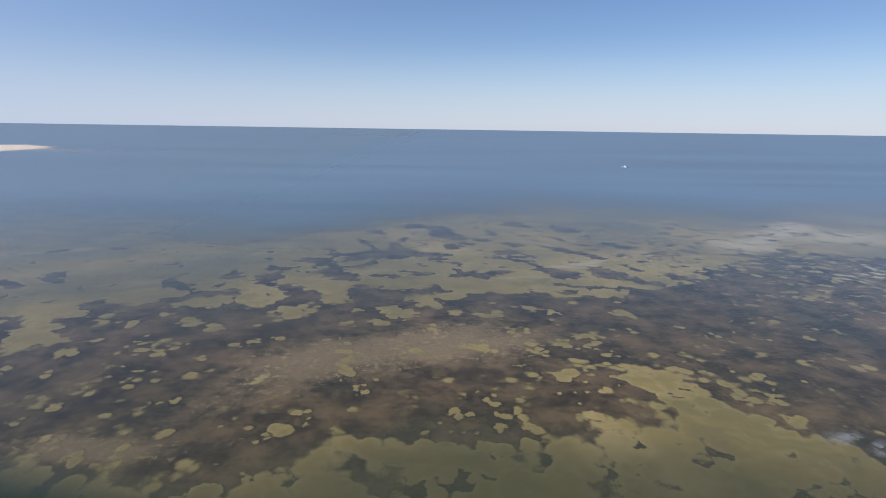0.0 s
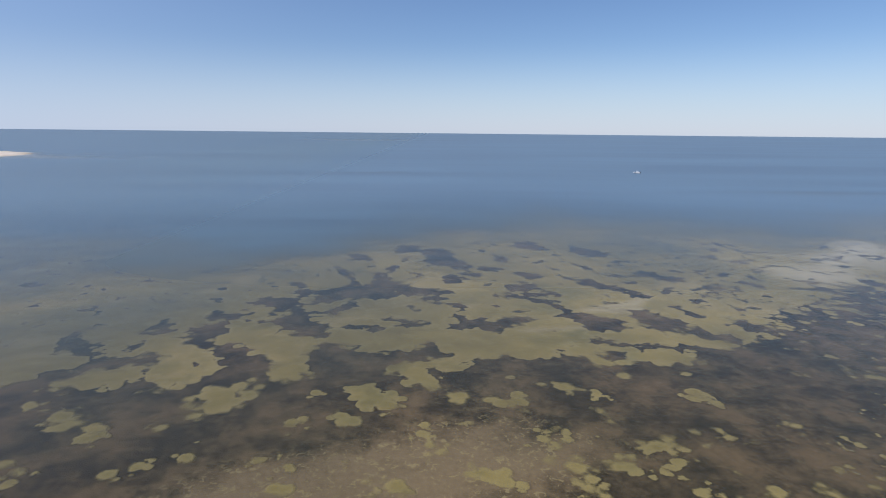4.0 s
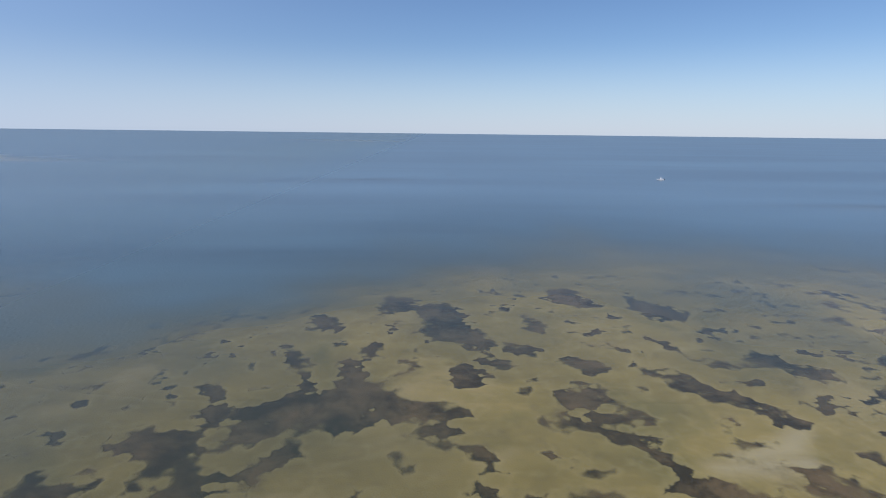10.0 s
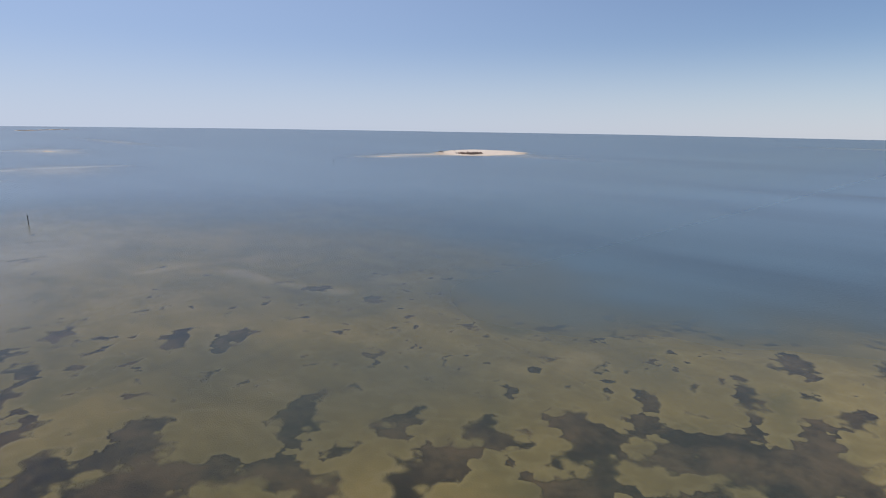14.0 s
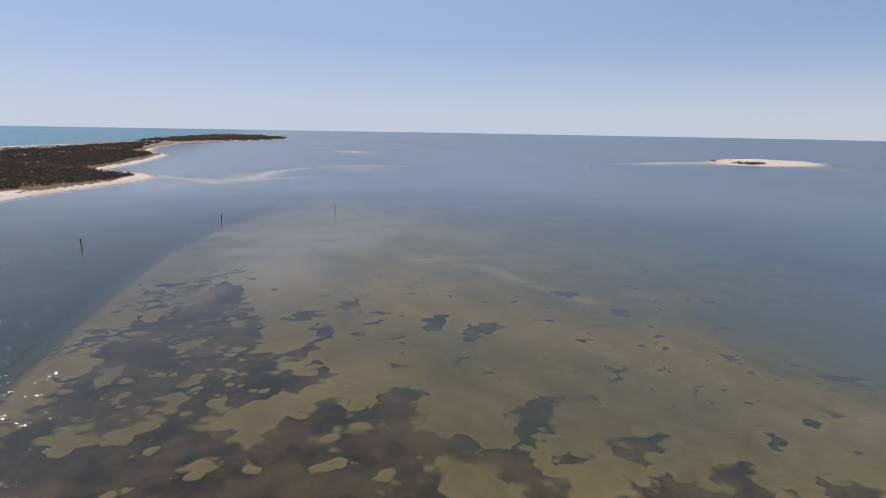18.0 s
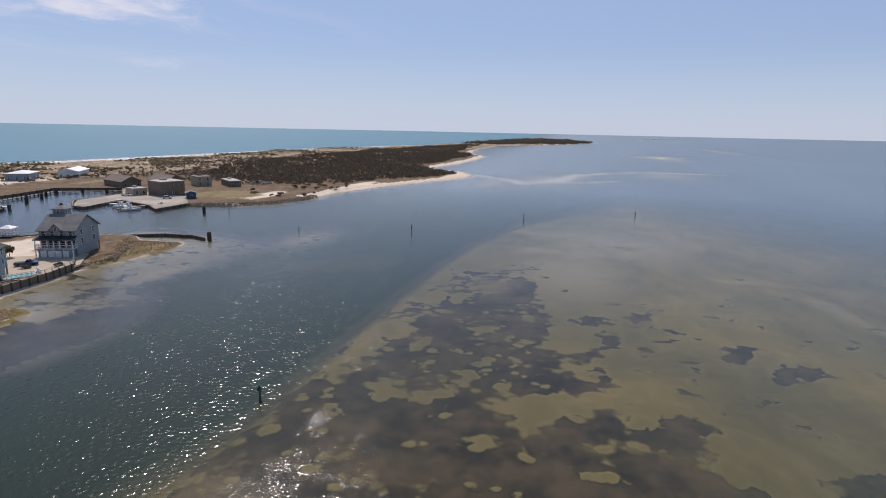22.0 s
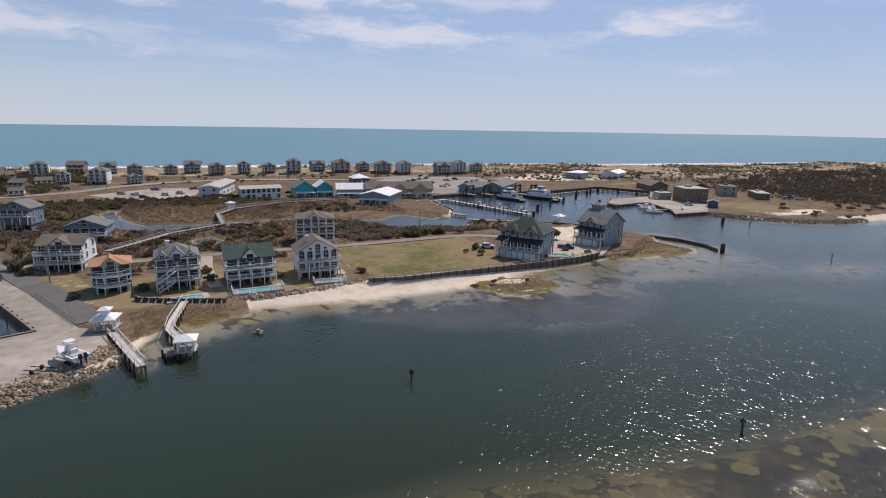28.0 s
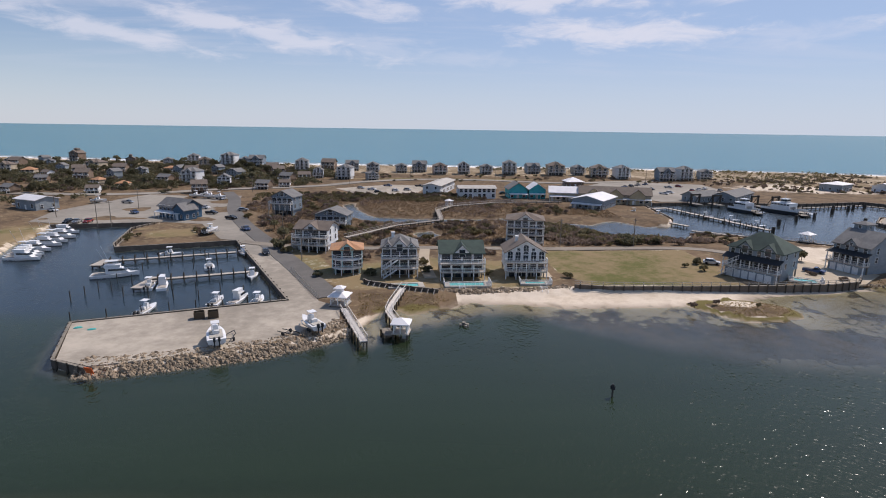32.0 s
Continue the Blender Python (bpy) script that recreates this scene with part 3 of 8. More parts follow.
weed_bed((-21.5, 159.5), (-19.5, 162), (-11.5, 156.5), (-11.5, 153.5), (-17.5, 155.5), (-17, 151.5), (-19, 152.5))
weed_bed((-13, 143), (-13, 149), (-8.5, 151.5), (-3.5, 147), (1, 146.5), (4, 146.5), (6.5, 150), (10, 151.5), (12.5, 146.5), (11, 144.5), (6, 143), (3, 142.5), (1.5, 141), (1, 137.5), (4.5, 135), (4.5, 130), (1, 133.5), (-5, 134.5), (-5.5, 131), (-5.5, 128), (-6.5, 126), (-12.5, 126), (-12.5, 128), (-11, 127), (-9, 128), (-11.5, 131), (-10.5, 134.5), (-10, 137.5), (-12, 140))
weed_bed((17, 143), (23, 145.5), (24.5, 143), (29, 143.5), (33.5, 146.5), (37.5, 143.5), (38, 141), (41, 141), (46.5, 142), (50.5, 140.5), (54, 139), (59, 140.5), (63.5, 136.5), (68, 135), (60.5, 126), (5.5, 126), (9.5, 129), (9.5, 131.5), (11.5, 135), (14.5, 139))
sand_lobe((21.5, 137.5), (25, 137.5), (25.5, 136.5), (22.5, 136))
sand_lobe((26.5, 134.5), (31, 135), (31.5, 133), (30, 130), (28.5, 132))
sand_lobe((33, 131.5), (35, 133), (36.5, 131.5), (38, 130), (35, 129.5), (33.5, 129.5))
sand_lobe((38.5, 138), (42, 139.5), (42.5, 137.5), (40.5, 136))
sand_lobe((47.5, 132), (50, 133), (52, 131.5), (53.5, 128.5), (51, 127.5), (49, 130.5))
sand_lobe((12, 130.5), (14, 132.5), (15.5, 130.5), (15, 128), (12.5, 127.5))
sand_lobe((18.5, 129), (23, 131.5), (24, 129.5), (23, 126), (18, 126))
sand_lobe((52, 139), (53.5, 138.5), (53, 136.5), (51.5, 137))
weed_bed((14.5, 162.5), (18, 163.5), (23, 164.5), (29.5, 165), (26.5, 160), (21.5, 159), (17.5, 159), (15, 160))
weed_bed((41, 166.5), (45, 166.5), (48, 163), (51, 160.5), (47.5, 159.5), (43.5, 158), (41.5, 160.5))
weed_bed((53.5, 170.5), (58.5, 168), (54.5, 164), (58.5, 159.5), (59, 157), (56, 158.5), (53.5, 161.5))
weed_bed((60, 163), (64.5, 159), (69, 156.5), (70, 152), (67, 153.5), (62, 156))
weed_bed((47, 151), (54.5, 150), (58.5, 151), (66.5, 147), (62.5, 146.5), (59, 147), (50, 148))
weed_bed((40, 154.5), (44, 153), (47.5, 150.5), (44.5, 149.5), (41, 151))
weed_bed((40.5, 147.5), (45, 148.5), (46, 146), (41, 144.5))
weed_bed((-48.5, 156), (-45, 159), (-42.5, 156), (-46, 155))
weed_bed((-53, 146), (-50, 145.5), (-47.5, 141), (-48.5, 140.5))
weed_bed((-43.5, 141), (-38.5, 142.5), (-38.5, 140.5), (-41, 139.5))
weed_bed((-41.5, 131), (-39, 133.5), (-39, 137), (-38.5, 138.5), (-36.5, 134.5), (-35, 131), (-30.5, 130.5), (-30, 134.5), (-29, 133.5), (-28.5, 130), (-30, 129), (-30, 127), (-37.5, 126))
sand_lobe((-63, 133.5), (-61.5, 138.5), (-63, 152.5), (-50.5, 143), (-50, 133.5), (-52.5, 131), (-57, 131))
sand_lobe((-44.5, 121), (-46, 126), (-43.5, 126.5), (-39, 122), (-39, 118), (-42, 119))
sand_lobe((-40, 121), (-35.5, 122), (-33.5, 117.5), (-34, 115), (-37, 116.5))
sand_lobe((-45.5, 135), (-43.5, 140.5), (-39.5, 140.5), (-38, 135.5), (-40, 131.5), (-42.5, 131.5))
sand_lobe((-35.5, 131.5), (-37.5, 139.5), (-32, 141), (-30.5, 142.5), (-28.5, 135.5), (-29.5, 132), (-33, 130.5))
sand_lobe((-31, 121), (-27.5, 121.5), (-26, 118.5), (-28.5, 119.5))
sand_lobe((-25.5, 123), (-26.5, 132), (-24.5, 134.5), (-22, 129.5), (-19.5, 131), (-18, 133.5), (-17.5, 127.5), (-19.5, 125.5), (-20.5, 123.5), (-22.5, 121.5))
sand_lobe((-17.5, 134.5), (-18.5, 142.5), (-24.5, 155.5), (-21, 161.5), (-14.5, 149), (-10.5, 140), (-11.5, 136), (-14, 133.5))
sand_lobe((-11.5, 121.5), (-9, 124.5), (-7, 122.5), (-7.5, 119), (-10, 120))
sand_lobe((-5.5, 123.5), (-1, 125), (0, 122), (-2, 120), (-4, 121.5))
sand_lobe((-2.5, 130), (1, 132.5), (5, 129.5), (5, 125), (2.5, 124), (-1.5, 127))
sand_lobe((2, 140.5), (5.5, 143.5), (11, 138), (9, 133), (5, 133), (3.5, 136.5))
sand_lobe((11.5, 130.5), (15.5, 132), (15.5, 128.5), (12.5, 128))
sand_lobe((19.5, 128.5), (23.5, 132), (23.5, 128.5), (21, 124.5), (19, 127))
sand_lobe((27.5, 134.5), (32, 135.5), (31, 131), (28.5, 132))
sand_lobe((47.5, 132.5), (51, 134.5), (53.5, 128.5), (50, 127), (48.5, 130))
sand_lobe((33.5, 127), (35.5, 125), (36, 123), (33, 123.5))
sand_lobe((25, 151), (29, 151), (29, 145), (25, 143))
sand_lobe((10.5, 150), (15.5, 157), (22.5, 153.5), (23, 145.5), (17.5, 144), (13, 145))
sand_lobe((49.5, 148), (55, 150.5), (60, 145.5), (55, 141.5), (50, 142))
sand_lobe((12, 110), (16.5, 112), (19, 109.5), (20, 106.5), (17.5, 107), (14.5, 109))
sand_lobe((-30.5, 102.5), (-33.5, 102), (-33.5, 103), (-31.5, 103.5))
weed_bed((-2.5, 75), (1, 74.5), (2, 71.5), (0, 71), (-2.5, 72.5))
weed_bed((2, 71), (4, 73.5), (5.5, 71.5), (5, 70), (3, 69.5))
weed_bed((10.5, 70), (12, 73), (14, 72.5), (15, 70), (13.5, 69))
weed_bed((5.5, 69.5), (6.5, 70), (7.5, 68.5), (6, 68))
weed_bed((21.5, 75.5), (22.5, 76), (24, 74.5), (22.5, 74))
sand_lobe((-65.5, 103), (-68.5, 106), (-73.5, 112), (-74, 119), (-75, 124), (-74, 126.5), (-69.5, 125), (-66.5, 120), (-64, 113.5), (-63, 109.5), (-63, 105.5))
weed_bed((-55.5, 103.5), (-58, 109), (-61.5, 112), (-64, 117), (-65.5, 120), (-63.5, 127), (-69.5, 127.5), (-70, 135.5), (-62, 132.5), (-57.5, 132), (-54.5, 134), (-55, 137.5), (-51, 140.5), (-51, 143), (-47.5, 144.5), (-39, 145), (-39, 142), (-40, 140.5), (-45, 141), (-49.5, 138.5), (-51.5, 135.5), (-49.5, 131), (-47.5, 128), (-47.5, 125), (-49.5, 120.5), (-52.5, 118.5), (-50.5, 116))
sand_lobe((-60, 125.5), (-61.5, 128), (-59.5, 128.5), (-58.5, 126.5))
sand_lobe((-65.5, 122), (-69.5, 126), (-67.5, 128.5), (-64.5, 126.5), (-64, 123.5))
sand_lobe((-58.5, 131.5), (-63, 134), (-65, 137.5), (-65.5, 141), (-65.5, 147), (-63, 152.5), (-58, 147.5), (-57, 142), (-53, 140), (-54, 138), (-57, 138), (-55, 134.5))
sand_lobe((-54, 142), (-58, 146), (-55.5, 147.5), (-51.5, 144), (-51.5, 142))
weed_bed((-59, 147.5), (-63, 151.5), (-63.5, 156), (-60, 154.5), (-55, 150.5), (-53, 151), (-53.5, 148.5), (-51, 145.5), (-50, 144), (-54.5, 145.5))
weed_bed((-47.5, 148), (-47.5, 151.5), (-45, 151), (-45, 148))
weed_bed((-46.5, 157), (-49.5, 164), (-47.5, 164.5), (-44, 156.5))
weed_bed((-36.5, 150.5), (-39, 153), (-38.5, 157), (-40, 159), (-37.5, 159.5), (-35.5, 161.5), (-34, 163.5), (-33.5, 161), (-34.5, 157.5), (-36.5, 156), (-36.5, 153.5), (-35, 151.5))
weed_bed((-39, 165), (-39.5, 170.5), (-38, 167.5), (-35, 167.5), (-33.5, 170.5), (-32.5, 168), (-33, 165), (-36.5, 165))
weed_bed((-46.5, 181), (-42.5, 180), (-39.5, 177.5), (-40, 177), (-43, 178.5))
weed_bed((-88.5, 148.5), (-95.5, 155), (-93.5, 160.5), (-90.5, 154.5), (-87, 150.5))
weed_bed((-95, 143.5), (-102, 148.5), (-99.5, 150), (-92.5, 144.5))
weed_bed((-98.5, 190.5), (-97, 194), (-92, 189), (-93.5, 188))
weed_bed((-114.5, 183), (-112.5, 188.5), (-108.5, 188), (-109, 182.5))
weed_bed((-96.5, 120), (-103.5, 122.5), (-101, 124.5), (-95.5, 123), (-88.5, 119.5), (-90, 116))
weed_bed((-102, 114), (-111, 118), (-112.5, 122.5), (-110, 124.5), (-105, 118.5), (-98.5, 115.5))
weed_bed((-114, 92.5), (-126.5, 98), (-144, 101.5), (-132, 107.5), (-119, 106.5), (-111.5, 99.5), (-108, 96))
sand_lobe((-65.5, 90), (-68, 92.5), (-70, 98), (-69, 100), (-65.5, 97.5), (-64, 93.5))
sand_lobe((-53, 94.5), (-55, 97.5), (-53.5, 99), (-52.5, 96))
sand_lobe((-78.5, 97), (-81.5, 98), (-86, 102.5), (-83.5, 104.5), (-79.5, 101))
sand_lobe((-77, 96.5), (-79.5, 100.5), (-78, 102.5), (-75.5, 102), (-75, 98))
sand_lobe((-67.5, 84), (-70, 84.5), (-72, 87.5), (-72, 90), (-69, 89), (-66.5, 90.5), (-64, 89), (-64, 86))
sand_lobe((-82, 112.5), (-86.5, 117), (-85, 121), (-80.5, 117.5), (-79.5, 114))
sand_lobe((-74, 80), (-78, 80), (-79, 82.5), (-76.5, 83), (-74, 81.5))
sand_lobe((-60.5, 96), (-64, 97.5), (-65, 100), (-62.5, 99.5), (-59.5, 98))
sand_lobe((-64, 103.5), (-70, 106), (-71.5, 111), (-75.5, 120), (-77.5, 127), (-71.5, 125.5), (-68, 119.5), (-64.5, 114), (-58.5, 111), (-60, 108.5), (-63, 106.5))
sand_lobe((-89.5, 110.5), (-99, 110.5), (-109, 114), (-107.5, 118.5), (-102, 122), (-93, 122), (-88, 117))
sand_lobe((-58.5, 117.5), (-62, 122.5), (-61, 127), (-58.5, 123), (-56.5, 119))
sand_lobe((-53.5, 102), (-58, 104), (-58.5, 107), (-54.5, 106), (-52.5, 103.5))
weed_bed((-7.5, 6.5), (-17, 3.5), (-27, 4), (-22, 19), (-14, 17.5))
weed_bed((-28, 9.5), (-34.5, 17.5), (-45, 12), (-52, 19), (-73.5, 15), (-89.5, 16.5), (-84, 24), (-63, 24), (-50.5, 25.5), (-39, 23.5), (-27, 21.5))
weed_bed((-112.5, 12), (-129.5, 14.5), (-144, 29), (-132.5, 32), (-123, 27.5), (-107, 18.5))
weed_bed((-67, 23.5), (-84.5, 22), (-99, 24), (-91.5, 27.5), (-72, 28))
weed_bed((-3, 23), (-16.5, 17.5), (-26, 23.5), (-39.5, 19), (-36.5, 29.5), (-23, 31.5), (-10, 29))
weed_bed((-101, 9), (-111.5, 8.5), (-108, 14), (-98.5, 13.5))
sand_lobe((-48, 140), (-40, 141.5), (-38, 136), (-39.5, 132), (-41.5, 131))
sand_lobe((-35, 131), (-33, 140), (-26.5, 138.5), (-26, 136), (-29.5, 133.5), (-31, 130))
sand_lobe((-27, 129), (-25, 133), (-20, 133.5), (-17.5, 131), (-21, 127), (-24.5, 126))
sand_lobe((-28.5, 128.5), (-25.5, 130), (-23.5, 128), (-25.5, 126.5))
sand_lobe((-5, 134.5), (1, 133.5), (5, 129), (4.5, 126), (-2, 126))
sand_lobe((2, 141), (4.5, 143), (11, 139.5), (8, 136), (10, 135), (10, 131.5), (5, 133.5))
sand_lobe((-9.5, 131), (-8, 132.5), (-6.5, 130), (-8.5, 129))
sand_lobe((-20.5, 132.5), (-19.5, 134.5), (-18, 132.5))
sand_lobe((-24.5, 168), (-22, 170.5), (-20.5, 168.5), (-22, 166))
sand_lobe((-18, 167.5), (-16, 170), (-13.5, 168), (-16.5, 165.5))
sand_lobe((-14, 169.5), (-10, 173), (-8, 170), (-12.5, 168.5))
sand_lobe((-7.5, 174.5), (-4.5, 179.5), (-0.5, 177.5), (-3.5, 174))
sand_lobe((-76, 97.5), (-79.5, 102.5), (-77, 103), (-74, 99.5))
sand_lobe((-73, 97), (-75.5, 99.5), (-72.5, 101), (-70.5, 99))
sand_lobe((-83.5, 104.5), (-86, 109), (-82.5, 111), (-80, 106))
sand_lobe((-79, 113), (-83, 121.5), (-80.5, 121.5), (-76.5, 115.5))
sand_lobe((-68, 91.5), (-71, 98.5), (-69, 99.5), (-64, 95), (-63.5, 92.5))
sand_lobe((-80, 89), (-80.5, 92), (-77, 92), (-76, 90))
sand_lobe((-71.5, 100.5), (-72.5, 102), (-69.5, 102.5), (-69, 101))
sand_lobe((-56, 108.5), (-55.5, 112.5), (-52.5, 112), (-53.5, 109))
sand_lobe((-53.5, 119), (-55, 122.5), (-51.5, 121.5), (-51, 119.5))
sand_lobe((-50.5, 124), (-51.5, 127), (-47.5, 127.5), (-46.5, 125), (-47, 124))
sand_lobe((-52, 116), (-53.5, 117.5), (-51, 118.5), (-50, 117))
sand_lobe((-52, 130.5), (-51, 135), (-48.5, 132), (-47.5, 130))
sand_lobe((-70, 104), (-71.5, 106.5), (-76, 109), (-75.5, 105.5), (-72, 103))
sand_lobe((-72, 92), (-76, 92.5), (-76, 95), (-72, 94.5))
sand_lobe((-90, 104), (-94.5, 106), (-93, 109), (-88, 107.5))
sand_lobe((-96, 94.5), (-101, 98.5), (-99.5, 101), (-93, 98.5))
sand_lobe((-82.5, 86), (-90.5, 86), (-93, 90.5), (-85, 90.5))
sand_lobe((-112, 85.5), (-123, 87), (-123, 92), (-112, 92))
# the wide dark meadow that lies south of the lobes
MEADOW = [(-150, 84), (-100, 82), (-75, 79), (-45, 76), (-32, 70), (-14, 69), (-3, 77), (16, 77), (29, 81), (49, 92), (58, 84), (67, 76), (100, 80), (160, 95), (175, 190), (119, 193), (91, 172), (68, 153), (47, 143), (30, 139), (-9, 139), (-30, 140), (-45, 134), (-55, 130), (-66, 128), (-82, 122), (-105, 116), (-150, 106)]


def outline_distance(outline, x, y):
    """Metres to an outline, positive inside it."""
    best, inside = np.full(x.shape, 1e9), np.zeros(x.shape, bool)
    for (x0, y0), (x1, y1) in zip(outline, outline[1:] + outline[:1]):
        ex, ey = x1 - x0, y1 - y0
        k = np.clip(((x - x0) * ex + (y - y0) * ey) / (ex * ex + ey * ey), 0, 1)
        best = np.minimum(best, (x - x0 - k * ex) ** 2 + (y - y0 - k * ey) ** 2)
        if y0 != y1:
            inside ^= ((y0 > y) != (y1 > y)) & (x < ex * (y - y0) / ey + x0)
    return np.where(inside, 1, -1) * np.sqrt(best)


def line_distance(line, x, y):
    best = np.full(x.shape, 1e9)
    for (x0, y0), (x1, y1) in zip(line, line[1:]):
        ex, ey = x1 - x0, y1 - y0
        k = np.clip(((x - x0) * ex + (y - y0) * ey) / (ex * ex + ey * ey), 0, 1)
        best = np.minimum(best, (x - x0 - k * ex) ** 2 + (y - y0 - k * ey) ** 2)
    return np.sqrt(best)


LATTICE = np.random.RandomState(7).rand(256, 256)


def field(x, y, size, octaves=3):
    """Smooth value noise, -1 to 1."""
    total, weight = 0, 0
    for o in range(octaves):
        u, v = x / size * 2**o + 31.7 * o, y / size * 2**o + 17.3 * o
        i, j = np.floor(u).astype(int), np.floor(v).astype(int)
        a, b = u - i, v - j
        a, b = a * a * (3 - 2 * a), b * b * (3 - 2 * b)
        p = lambda di, dj: LATTICE[(i + di) % 256, (j + dj) % 256]
        total = total + ((p(0, 0) * (1 - a) + p(1, 0) * a) * (1 - b) + (p(0, 1) * (1 - a) + p(1, 1) * a) * b) / 2**o
        weight += 1 / 2**o
    return total / weight * 2 - 1


def smooth(v, lo, hi):
    k = np.clip((v - lo) / (hi - lo), 0, 1)
    return k * k * (3 - 2 * k)


def patch(x, y, cx, cy, rx, ry, turn=0):
    """1 in the middle of an oval, falling to 0 at its rim."""
    c, s = math.cos(radians(turn)), math.sin(radians(turn))
    u, v = ((x - cx) * c + (y - cy) * s) / rx, ((y - cy) * c - (x - cx) * s) / ry
    return np.exp(-1.6 * (u * u + v * v))


def beds(x, y, cover):
    """Metres into the weed (negative: out on the sand), and how near a drawn rim lies."""
    wx, wy = x + 0.8 * field(x, y, 5) + 0.35 * field(x, y, 1.7, 2), y + 0.8 * field(x + 60, y, 5) + 0.35 * field(x, y + 33, 1.7, 2)
    into, near = np.clip((cover - 0.42) * 7, -3, 3), np.zeros_like(x)
    for kind, outline in BEDS:
        low, high = np.min(outline, 0) - 8, np.max(outline, 0) + 8
        i = np.nonzero((x > low[0]) & (x < high[0]) & (y > low[1]) & (y < high[1]))[0]
        if len(i):
            d = outline_distance(outline, wx[i], wy[i])
            near[i] = np.maximum(near[i], smooth(d, -6.5, -2.5))
            into[i] = np.maximum(into[i], np.clip(d, -3, 3)) if kind > 0 else np.minimum(into[i], -np.clip(d, -3, 3))
    return into, near


def lay(x, y):
    """Height of the ground, and what covers it, at places x, y."""
    wx, wy = x + 1.6 * field(x, y, 9) + 0.6 * field(x, y, 3), y + 1.6 * field(x + 90, y, 9) + 0.6 * field(x, y + 70, 3)
    built = np.maximum.reduce([smooth(x, 12, 17) * smooth(y, -112, -108) * (x < 142), smooth(-x, 100, 106) * smooth(-y, 30, 60) * (x > -276), ((x > -152) & (x < -100) & (y < -30)).astype(float)])
    px, py = x * built + wx * (1 - built), y * built + wy * (1 - built)
    land = outline_distance(LAND, px, py)
    land = np.minimum(land, -outline_distance(POND, wx, wy))
    land = np.minimum(land, -outline_distance(POOLS_MARSH, wx, wy))
    isle = np.maximum(outline_distance(ISLET, wx, wy), outline_distance(CAY, x + 8 * field(x, y, 60), y + 8 * field(x + 50, y, 60)))
    spit = 9 - line_distance([(-600, 700), (-620, 640), (-592, 568)], x, y)
    rocks = 6 - line_distance([(-900, 235), (-870, 262)], x, y)
    far_spit = 30 - line_distance([(-3400, 700), (-2700, 420)], x, y)
    sd = np.maximum.reduce([land, isle, spit * 0.3, rocks * 0.5, far_spit])
    rise = np.where(built > 0.5, 1.2 * smooth(sd, -0.5, 1.4), np.where(isle > -3, 0.7 * smooth(sd, 0, 3) + 0.5 * smooth(sd, 3, 25), 1.25 * smooth(sd, 0, 10)))
    back = np.interp(x, [-2000, -1207, -836, -605, -463, -295, -60, 175, 428, 1600], [-60, -195, -300, -331, -349, -396, -422, -445, -505, -760])
    surf_side = y - back                       # metres inland from the ocean's edge
    inland_dunes = 75 * smooth(-x, 230, 330)      # the dunes are wider on the wild end of the island
    dunes = smooth(surf_side, 15, 45) * (1 - smooth(surf_side, 95 + inland_dunes, 140 + inland_dunes))
    h = rise + (sd > 2) * dunes * (1.6 + 2.2 * field(x, y, 34) + 0.8 * field(x, y, 11))
    wall = np.interp(x, [-114, -110, -101, -87, -65, -43, -35, -26, -1], [-19, -15, -13, -12.4, -12.4, -13, -15, -12.5, -11.5])
    h = h - 0.78 * h * (x < -1) * (x > -114) * smooth(y - wall, 0.2, 2.0) * (outline_distance(ISLET, x, y) < 0)
    h = h + (sd > 6) * (built < 0.5) * 0.18 * field(x, y, 14)
    # under water
    bend = 1.5 + 3.5 * smooth(y, 95, 130)
    shoal = outline_distance(SHOAL, x + bend * field(x, y, 26), y + bend * field(x + 40, y, 26))
    width = 7 + 6 * smooth(x, -58, -36) + 140 * smooth(y, 90, 170) + 40 * smooth(-x, 120, 220) * smooth(y, 92, 125)
    deep = 0.5 + 0.22 * smooth(y, 140, 190) + 0.32 * smooth(-x, 0, 60) * (1 - 0.5 * smooth(-x, 70, 120)) * smooth(y, 108, 150) * smooth(x, -190, -120) + 1.0 * smooth(-y, -88, -66) * smooth(x, -30, 0) + 0.12 * field(x, y, 40) + 0.5 * field(x + 200, y, 24, 2) * smooth(y, 60, 80) + 0.6 * smooth(y, 175, 290) * smooth(x, -150, -20) - 0.18 * smooth(y, 145, 175) * smooth(x, -40, -10) + 3.4 * smooth(-shoal, -2 - 55 * smooth(y, 130, 205), width)
    wide = smooth(-x, 15, 45) * smooth(x, -185, -160)
    shelf = np.clip(-sd * 0.065, 0, 1.15) + 3.4 * smooth(-sd, 3 + 14 * wide, 12 + 24 * wide)
    near = np.where(built > 0.5, 0.3 + np.clip(-sd * 0.8, 0, 3.2), shelf)
    depth = np.minimum(deep, near)
    pale = np.zeros_like(x)
    for cx, cy, rx, ry, d in ((-450, 95, 120, 45, 0.3), (-400, 55, 70, 25, 0.35), (-545, 200, 120, 60, 0.6), (-900, 250, 200, 60, 0.5), (-600, 640, 90, 130, 0.4), (-480, 760, 150, 60, 0.8), (-1300, 420, 420, 50, 0.7), (165, 222, 60, 26, 0.35), (135, 158, 22, 14, 0.4), (-230, 1950, 420, 120, 0.5), (-45, 555, 70, 14, 1.2), (-150, 116, 60, 30, 0.35), (-172, 22, 40, 20, 0.55), (-114, 8, 20, 7, 0.4), (-200, 130, 60, 45, 0.5), (45, 178, 48, 30, 0.9), (40, 172, 16, 8, 0.5), (270, 420, 130, 18, 1.2)):
        k = patch(x, y, cx, cy, rx, ry)
        depth = depth * (1 - k) + np.minimum(depth, d) * k
